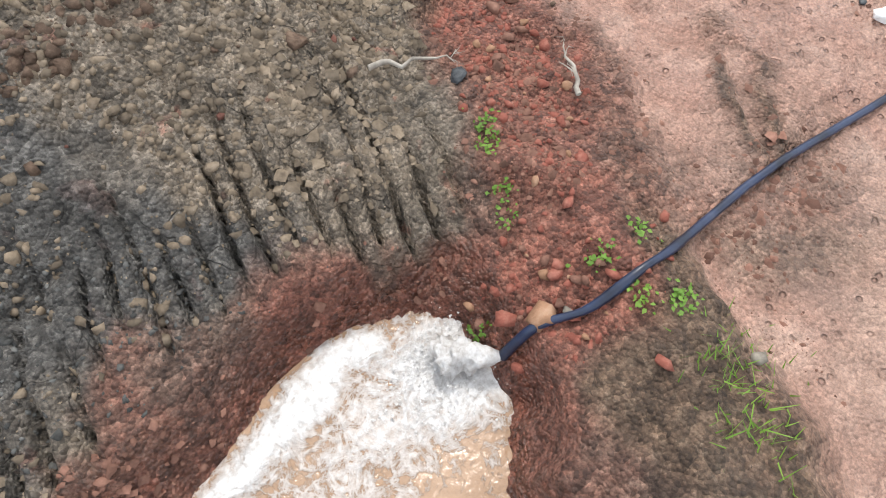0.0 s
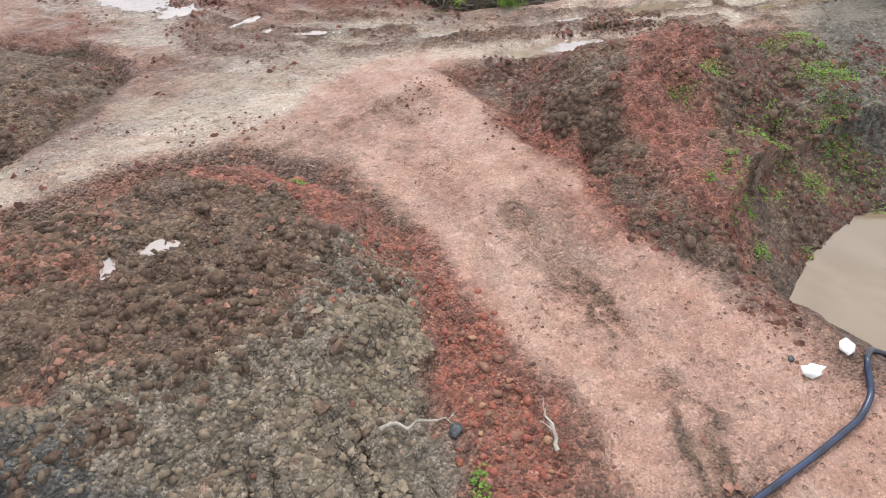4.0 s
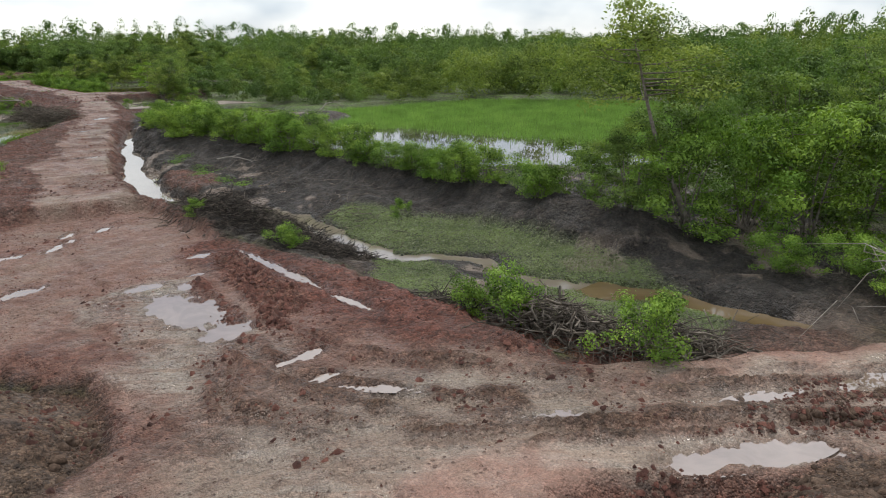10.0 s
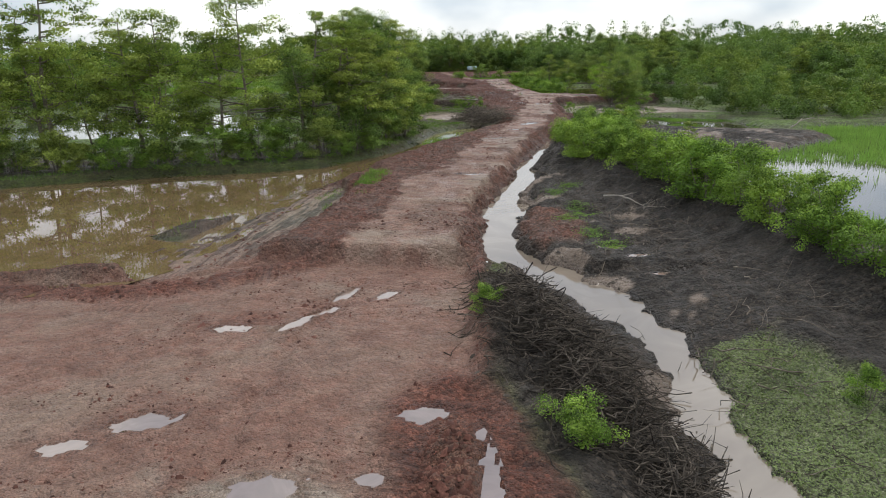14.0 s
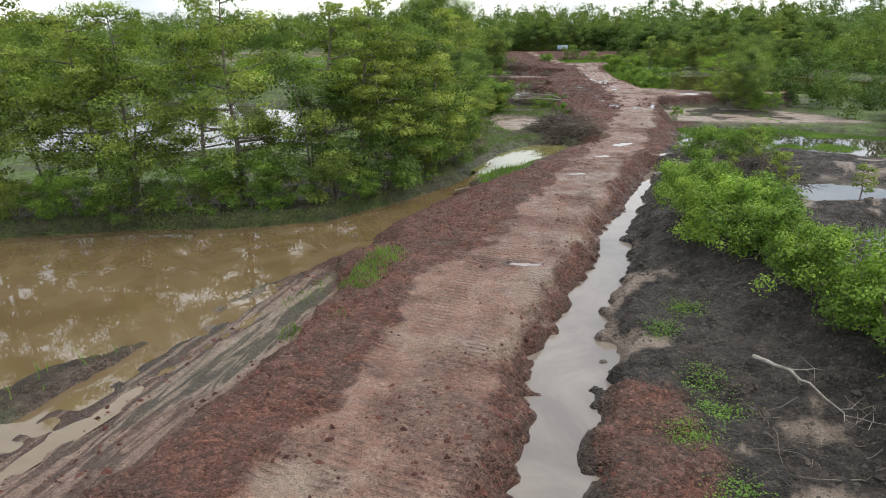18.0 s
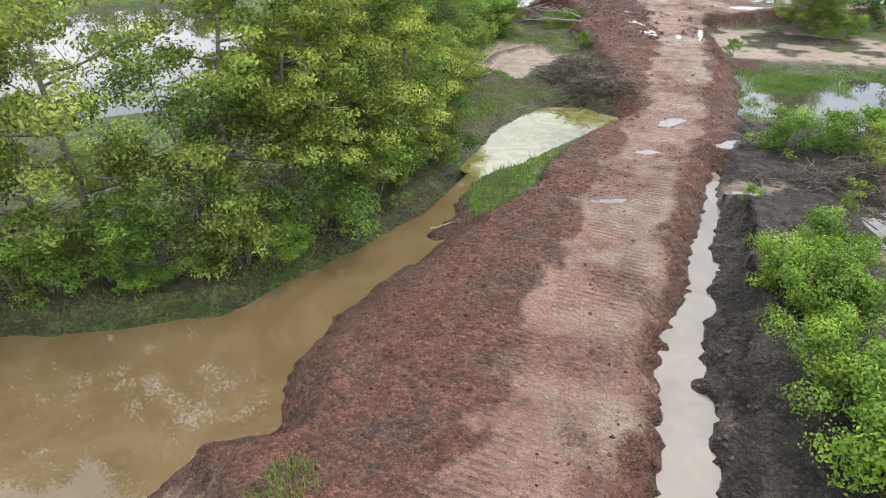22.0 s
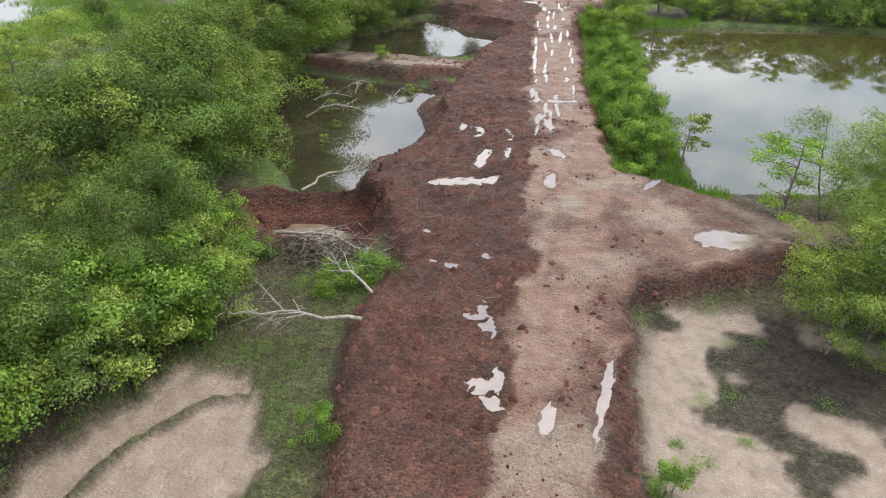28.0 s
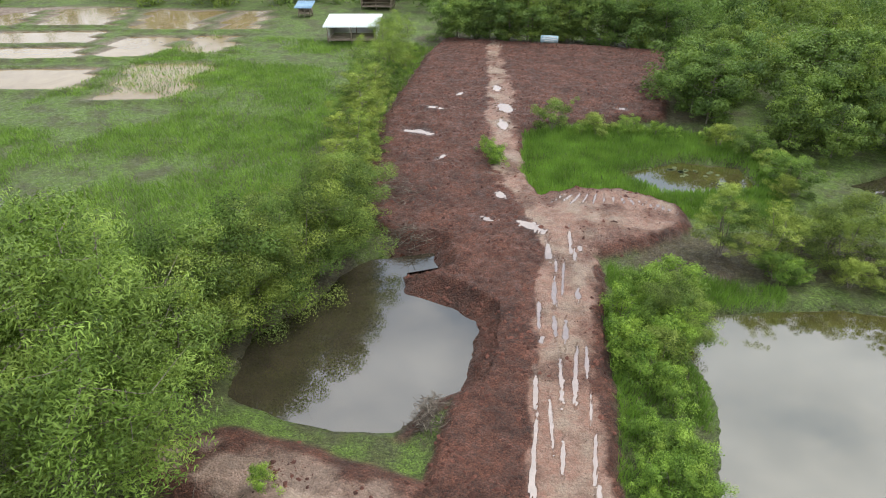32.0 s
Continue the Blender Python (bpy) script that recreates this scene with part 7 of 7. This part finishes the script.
def dead_tree(x, y, length, turn, seed, label, rise=.25, limbs=9, name="fallen_branch"):
    g = np.random.default_rng(seed)
    d_ = np.array([math.cos(radians(turn)), math.sin(radians(turn)), 0])
    z = float(ground_at(np.array([x]), np.array([y]))[0])
    t = np.linspace(0, 1, 9)[:, None]
    line = np.array([x, y, max(z, WATER) + .05]) + t * d_ * length + np.c_[g.normal(size=(9, 2)) * .03 * length, .1 + rise * np.sin(t[:, 0] * 3) + .0 * t[:, 0]]
    r0 = .012 * length + .02
    bits = [tube(line, r0 * (1 - .85 * t[:, 0]), 6)]
    for k in range(limbs):
        u = g.uniform(.25, .98)
        p = np.array([np.interp(u, t[:, 0], line[:, i]) for i in range(3)])
        a = radians(turn) + g.choice((-1, 1)) * g.uniform(.3, 1.1)
        ln = length * g.uniform(.15, .4)
        q = np.linspace(0, 1, 5)[:, None]
        limb = p + q * np.array([math.cos(a) * ln, math.sin(a) * ln, g.uniform(-.1, .45) * ln]) + g.normal(size=(5, 3)) * .04 * ln * q
        bits.append(tube(limb, r0 * .5 * (1 - .85 * q[:, 0]) * (1.2 - u), 4))
        for b in range(3):
            w = g.integers(1, 5)
            e = limb[w] + g.normal(size=3) * np.array([.3, .3, .2]) * ln
            bits.append(tube(np.array([limb[w], e]), [r0 * .16, r0 * .05], 3))
    return tagged(new(name, mesh_of(name, *joined(bits), PALE_WOOD, True)), label, "branch", "fallen branches")


PALE_WOOD = grained("pale_dead_wood", (.16, .14, .12), (.30, .27, .23), (.46, .43, .38), 7, random_tint=.2)
brushwood(9.3, 25.4, 4.6, 1.35, .62, 1900, 601, "tangled dark heap of dead twigs and roots", -66, .014, .95, DARK_TWIG)
brushwood(10.7, 21.8, 1.6, .9, .3, 260, 616, "tangled dark heap of dead twigs and roots", -60, .016, .9, DARK_TWIG)
brushwood(12.3, 13.9, 1.9, .8, .7, 420, 602, "heap of dead grey branches beside the track", -65, .022, 1.15)
brushwood(13.6, 12.0, 1.6, .7, .6, 300, 617, "heap of dead grey branches beside the track", -50, .02, 1.2)
brushwood(11.3, 15.9, 1.3, .7, .4, 160, 618, "dark roots and twigs beside the track", -60, .02, .9, DARK_TWIG)
brushwood(3.4, 71.2, 2.4, 1.8, 1.1, 700, 603, "large grey heap of bare branches by the fill", 20, .02, 1.7)
brushwood(4.1, 69.0, 1.9, 1.3, .9, 420, 619, "large grey heap of bare branches by the fill", 60, .018, 1.5)
brushwood(5.4, 68.2, 1.6, .8, .6, 150, 604, "grey branches lying at the water edge", -40, .02, 1.3)
brushwood(-.8, 85.8, 2.6, 1.0, .7, 200, 605, "dead brushwood beside the red pit", 5, .022, 1.6)
brushwood(-3.6, 117.8, .8, 1.6, 1.1, 170, 606, "dark heap of dry twigs in the pond corner", 0, .02, 1.3)
brushwood(-8.2, 110.2, 2.4, .6, .5, 130, 607, "dead branches on the earth bank", 0, .02, 1.4)
brushwood(13.4, 60.0, 2.6, 1.2, .6, 170, 608, "grey brushwood on black mud", 20, .02, 1.5)
brushwood(15.4, 60.8, 2.4, 1.6, .7, 120, 609, "grey brushwood on black mud", -30, .022, 1.7)
brushwood(-10.4, 133.0, 2.6, 1.2, .5, 130, 610, "dry brushwood at the pond end", 20, .025, 1.6)
brushwood(11.8, 34.5, 2.2, 5.5, .12, 90, 611, "scattered twigs on black mud", 0, .012, .9)
brushwood(12.2, 45.5, 1.6, 3.5, .2, 70, 612, "scattered pale twigs under the bushes", 0, .014, 1.3)
brushwood(13, 26, 2.0, 5, .12, 80, 613, "scattered twigs on dark mud", -20, .014, 1.1)
brushwood(2.6, 90, 2.5, 9, .06, 60, 614, "sticks scattered on the red fill", 0, .018, 1.2)
brushwood(-13.5, 139, 2.5, 3, .5, 110, 615, "dry brushwood beside the red field", 0, .025, 1.6)
dead_tree(2.4, 81.6, 4.2, 195, 621, "pale dead branch lying on wet grass", .2, 12)
dead_tree(2.3, 83, 3.2, 150, 622, "pale dead branch lying on wet grass", .2, 10)
dead_tree(-4.8, 91.3, 4.0, 55, 623, "grey uprooted tree fallen into the pond", .4, 14)
dead_tree(-3.2, 86.4, 4.6, -10, 624, "bare grey branch beside the red pit", .5, 12)
dead_tree(-9.5, 101, 3.6, 20, 625, "leafless branches standing in the pond", .7, 14)
dead_tree(12.6, 46.6, 3.2, 100, 626, "bare pale branch over green bushes", .8, 9)
dead_tree(11.2, 39.0, 2.6, -60, 627, "crooked pale branch on black mud", .2, 4)
dead_tree(22.0, 11.2, 4.5, 200, 628, "bare grey branches hanging from the bush", .9, 14)
dead_tree(.7, 53.5, 1.2, 50, 630, "short log at the edge of the channel", .02, 0, "log")
dead_tree(-8.6, 47.4, 2.0, 20, 631, "thin pole lying on the grassy bank", .02, 0, "log")
dead_tree(2.3, 3.42, .75, -38, 632, "pale forked stick on the clay heap", .03, 2)
dead_tree(3.55, 2.1, .6, 60, 633, "dry twig on red earth", .05, 4)
for k, (x, y, ln, a) in enumerate(((-10.6, 104.2, 2.4, 20), (-8.6, 106.2, 1.8, 100), (-5.8, 106.2, 1.2, 60), (-12.4, 105.4, 1.8, 160), (-9.6, 107.4, 1.6, 30))):
    dead_tree(x, y, ln, a, 640 + k, "bare grey branches sticking out of the pond", .35, 12)
dead_tree(10.8, 67.6, 1.2, 300, 634, "dark broken branch at the water edge", .1, 3)
dead_tree(26.5, 64, 3, 20, 635, "bare grey branch in the marsh", .6, 9)


# ---- litter by the hose ----
def bag(x, y, r, seed, material, label):
    g = np.random.default_rng(seed)
    v = BOULDER_V.copy()
    off = g.uniform(-9, 9, 3)
    wrinkle = np.array([noise.fractal(Vector(p * 1.6 + off), .8, 2.2, 4) for p in v])
    v = v * (1 + .38 * wrinkle[:, None]) * np.array([1.2, .85, .5]) * r
    ob = new("plastic_bag", mesh_of("plastic_bag", v, BOULDER_F, material, True))
    ob.matrix_basis = Matrix.Translation((x, y, float(ground_at(np.array([x]), np.array([y]))[0]) + r * .35)) @ Matrix.Rotation(g.uniform(0, 6), 4, "Z")
    return tagged(ob, label, "bag", "litter by the hose")


WHITE_BAG = grained("white_plastic", (.70, .70, .70), (.80, .80, .79), (.85, .85, .85), 6, rough=.4, bump=.4)
BLACK_BAG = grained("dark_plastic", (.02, .024, .028), (.05, .055, .06), (.10, .105, .11), 12, rough=.4, bump=.6)
bag(6.75, .86, .13, 1, WHITE_BAG, "crumpled white plastic bag on red earth")
bag(7.32, .72, .12, 2, WHITE_BAG, "crumpled white plastic bag beside the pit")
bag(6.78, 1.12, .05, 3, BLACK_BAG, "small crumpled black bag on red earth")
bag(2.95, 3.02, .09, 4, BLACK_BAG, "dark grey scrap between red stones")
bag(7.4, 30.9, .05, 5, WHITE_BAG, "white scrap at the ditch edge")
stone(9.0, 71.0, .12, (1.2, 1, .6), 20, GREY_STONE, "pale lump on the lane", 31)


# ---- weeds on the near earth ----
def weed(x, y, size, count, seed, label, material, long=.3):
    g = np.random.default_rng(seed)
    px, py = x + g.normal(0, size * .5, count), y + g.normal(0, size * .5, count)
    v, f = blades(px, py, ground_at(px, py) + .01, long, .014, g, 1.6)
    ob = new("weed", mesh_of("weed", v, f, material, tone=np.full(count, .6)))
    return tagged(ob, label, "weed", "weeds on bare earth", "stuff")


def creeper(x, y, size, count, seed, label="small green creeping weed on bare earth"):
    g = np.random.default_rng(seed)
    px, py = x + g.normal(0, size * .5, count), y + g.normal(0, size * .5, count)
    c = np.stack([px, py, ground_at(px, py) + g.uniform(.01, .07, count)], 1)
    return tagged(new("weed", mesh_of("weed", *leaves(c, .045, g, up=1.6, slim=.7), GRASS_LEAF, tone=np.full(count, .55))), label, "weed", "weeds on bare earth", "stuff")


for k, (x, y) in enumerate(((2.5, -.35), (2.35, -.6), (2.65, -.15), (2.2, -.45), (2.9, -.4), (2.4, -.1), (2.2, -.75))):
    weed(x, y, .26, 22, 700 + k, "straggling tuft of green grass on brown earth", GRASS_LEAF, .11)
for k, (x, y, n_) in enumerate(((2.75, 2.45, 40), (2.62, 2.3, 30), (2.45, 1.95, 30), (2.5, .95, 40), (2.65, .3, 60), (2.45, .5, 30), (1.62, 1.32, 25), (2.9, .9, 25), (2.3, 1.75, 20), (3.9, 7.4, 50))):
    creeper(x, y, .12, n_, 720 + k)
for k in range(26):
    x, y = sr.uniform(10.2, 15.5), sr.uniform(1.6, 5.6)
    creeper(x, y, sr.uniform(.25, .6), 160, 750 + k, "patch of green weed on the pit slope")
for k in range(14):
    x, y = sr.uniform(8.6, 10.6), sr.uniform(2.0, 4.0)
    creeper(x, y, .15, 40, 790 + k)
for k, (x, y) in enumerate(((10.2, 38.2), (10.4, 37.2), (9.8, 36.0), (10.5, 34.6), (9.4, 40.2), (11.0, 33.4), (10.0, 41.5))):
    creeper(x, y, .5, 500, 820 + k, "pale green creeping plants on black mud")
for k in range(16):
    x, y = sr.uniform(11.3, 19), sr.uniform(78, 87)
    creeper(x, y, sr.uniform(.2, .5), 150, 840 + k, "green weed on wet pale silt")

# ---- the far end: hut, sign, roofs ----
TIN = grained("tin_roof", (.50, .56, .58), (.62, .68, .70), (.74, .78, .78), 2.5, rough=.45, bump=.2)
BLUE_TIN = grained("blue_tin", (.14, .26, .40), (.22, .36, .50), (.34, .48, .58), 3, rough=.45, bump=.2)
PINK_WALL = grained("pink_plaster", (.46, .22, .19), (.55, .27, .23), (.60, .33, .28), 2, rough=.8, bump=.2)
RED_TILE = grained("red_roof", (.26, .07, .05), (.36, .11, .08), (.44, .16, .12), 4, rough=.7)
PLANK = grained("weathered_plank", (.16, .13, .10), (.26, .21, .16), (.36, .30, .24), 5, rough=.85)
SIGN_BLUE = grained("sign_paint", (.30, .46, .56), (.40, .56, .64), (.50, .64, .70), 3, rough=.5, bump=.1)
WHITE_PAINT = grained("white_paint", (.68, .68, .66), (.78, .78, .76), (.82, .82, .81), 3, rough=.6, bump=.1)


def box(cx, cy, cz, sx, sy, sz):
    x, y, z = sx / 2, sy / 2, sz / 2
    v = np.array([(a, b, c) for c in (-z, z) for b in (-y, y) for a in (-x, x)]) + np.array([cx, cy, cz])
    return v, np.array([(0, 2, 3, 1), (4, 5, 7, 6), (0, 1, 5, 4), (1, 3, 7, 5), (3, 2, 6, 7), (2, 0, 4, 6)])


def corrugated(w, d, z, drop, waves=26):
    """A sloping sheet of ridged tin with some thickness."""
    u = np.linspace(-w / 2, w / 2, waves * 4 + 1)
    ridge = .035 * np.sin(np.linspace(0, waves * 2 * np.pi, len(u)))
    rows = [np.stack([u, np.full_like(u, yy), z + ridge - dz + t], 1) for yy, dz, t in ((-d / 2, drop, 0), (d / 2, 0, 0), (d / 2, 0, .03), (-d / 2, drop, .03))]
    v = np.concatenate(rows)
    m = len(u)
    f = [(a * m + k, b * m + k, b * m + k + 1, a * m + k + 1) for a, b in ((1, 0), (2, 1), (3, 2), (0, 3)) for k in range(m - 1)]
    return v, np.array(f)


def hut(x, y, w, d, h, turn, roof, wall, label, open_front=True):
    root = thing("hut", (x, y, float(ground_at(np.array([x]), np.array([y]))[0]) - .05), label, "hut")
    root.rotation_euler = (0, 0, radians(turn))
    for sx in (-1, 0, 1):
        for sy in (-1, 1):
            part("post", mesh_of("post", *box(sx * (w / 2 - .3), sy * (d / 2 - .3), (h - .3 + (.25 if sy > 0 else 0)) / 2, .14, .14, h - .3 + (.25 if sy > 0 else 0)), PLANK), root)
    part("floor", mesh_of("floor", *box(0, 0, .55, w - .5, d - .5, .1), PLANK), root)
    part("wall", mesh_of("wall", *box(0, d / 2 - .3, h / 2 + .2, w - .6, .08, h - .9), wall), root)
    for s in (-1, 1):
        part("wall", mesh_of("wall", *box(s * (w / 2 - .3), .3, h / 2 + .05, .08, d - 1.2, h - 1.2), wall), root)
    part("roof", mesh_of("roof", *corrugated(w + .5, d + .8, h + .35, .75), roof, True), root, "pale ridged tin roof")
    for k in range(3):
        part("rail", mesh_of("rail", *box(0, -d / 2 + .3, .8 + .25 * k, w - .6, .05, .06), PLANK), root)
    return root


hut(-38.0, 187.6, 7.6, 5.0, 2.9, 14, TIN, WHITE_PAINT, "small field hut with a pale tin roof on posts")
hut(-53.5, 202.0, 2.6, 2.0, 2.0, 10, BLUE_TIN, PLANK, "tiny shelter with a blue tin roof")
hut(-44, 212.0, 6.0, 4.0, 3.0, 10, WHITE_PAINT, PLANK, "white roofed shed among trees")
house = thing("house", (-16, 212, .1), "pink plastered house half hidden by trees", "house")
for wx0, wy0, ww, dd in ((0, -3, 10, .2), (0, 3, 10, .2), (-5, 0, .2, 6), (5, 0, .2, 6)):
    part("wall", mesh_of("wall", *box(wx0, wy0, 1.6, ww, dd, 3.2), PINK_WALL), house)
rv = np.array([(-5.6, -3.8, 3.1), (5.6, -3.8, 3.1), (5.6, 3.8, 3.1), (-5.6, 3.8, 3.1), (-4, 0, 5.0), (4, 0, 5.0)])
part("roof", mesh_of("roof", rv, np.array([(0, 1, 5), (0, 5, 4), (2, 3, 4), (2, 4, 5), (0, 4, 3), (1, 2, 5), (0, 2, 1), (0, 3, 2)]), RED_TILE), house, "red roof")
for k in (-3, 0, 3):
    win = part("window", mesh_of("window", *box(k, -3.13, 1.7, 1.2, .08, 1.1), WHITE_PAINT), house)
sign = thing("signboard", (-9.0, 187.8, float(ground_at(np.array([-9.0]), np.array([187.8]))[0])), "pale blue signboard standing at the field edge", "sign")
for s in (-1, 1):
    part("post", mesh_of("post", *box(s * 1.0, 0, .55, .1, .1, 1.1), PLANK), sign)
part("board", mesh_of("board", *box(0, -.06, .95, 2.4, .06, .95), SIGN_BLUE), sign)
for k, wd_ in enumerate((1.7, 2.0, 1.3)):
    part("lettering", mesh_of("lettering", *box(0, -.095, 1.2 - .25 * k, wd_, .012, .1), WHITE_PAINT), sign, "pale unreadable line of writing")
for k in range(24):
    a, q = sr.uniform(0, 6.28), sr.uniform(0, 1)
    lx, ly = 8.2 + 3.2 * q * math.cos(a), 151.6 + 1.3 * q * math.sin(a)
    va = np.linspace(.3, 6.0, 9)
    pad = np.array([(0, 0, 0)] + [(math.cos(t) * .22, math.sin(t) * .22, 0) for t in va])
    ob = new("lily_pad", mesh_of("lily_pad", np.concatenate([pad, pad - [0, 0, .008]]), np.array([(0, i, i + 1) for i in range(1, 9)] + [(10, i + 11, i + 10) for i in range(1, 9)]), MAT_LEAF))
    ob.location, ob.rotation_euler = (lx, ly, WATER + .012), (0, 0, a)
    tagged(ob, "pale round lily pad afloat on the pond", "lily pad", "lily pads")
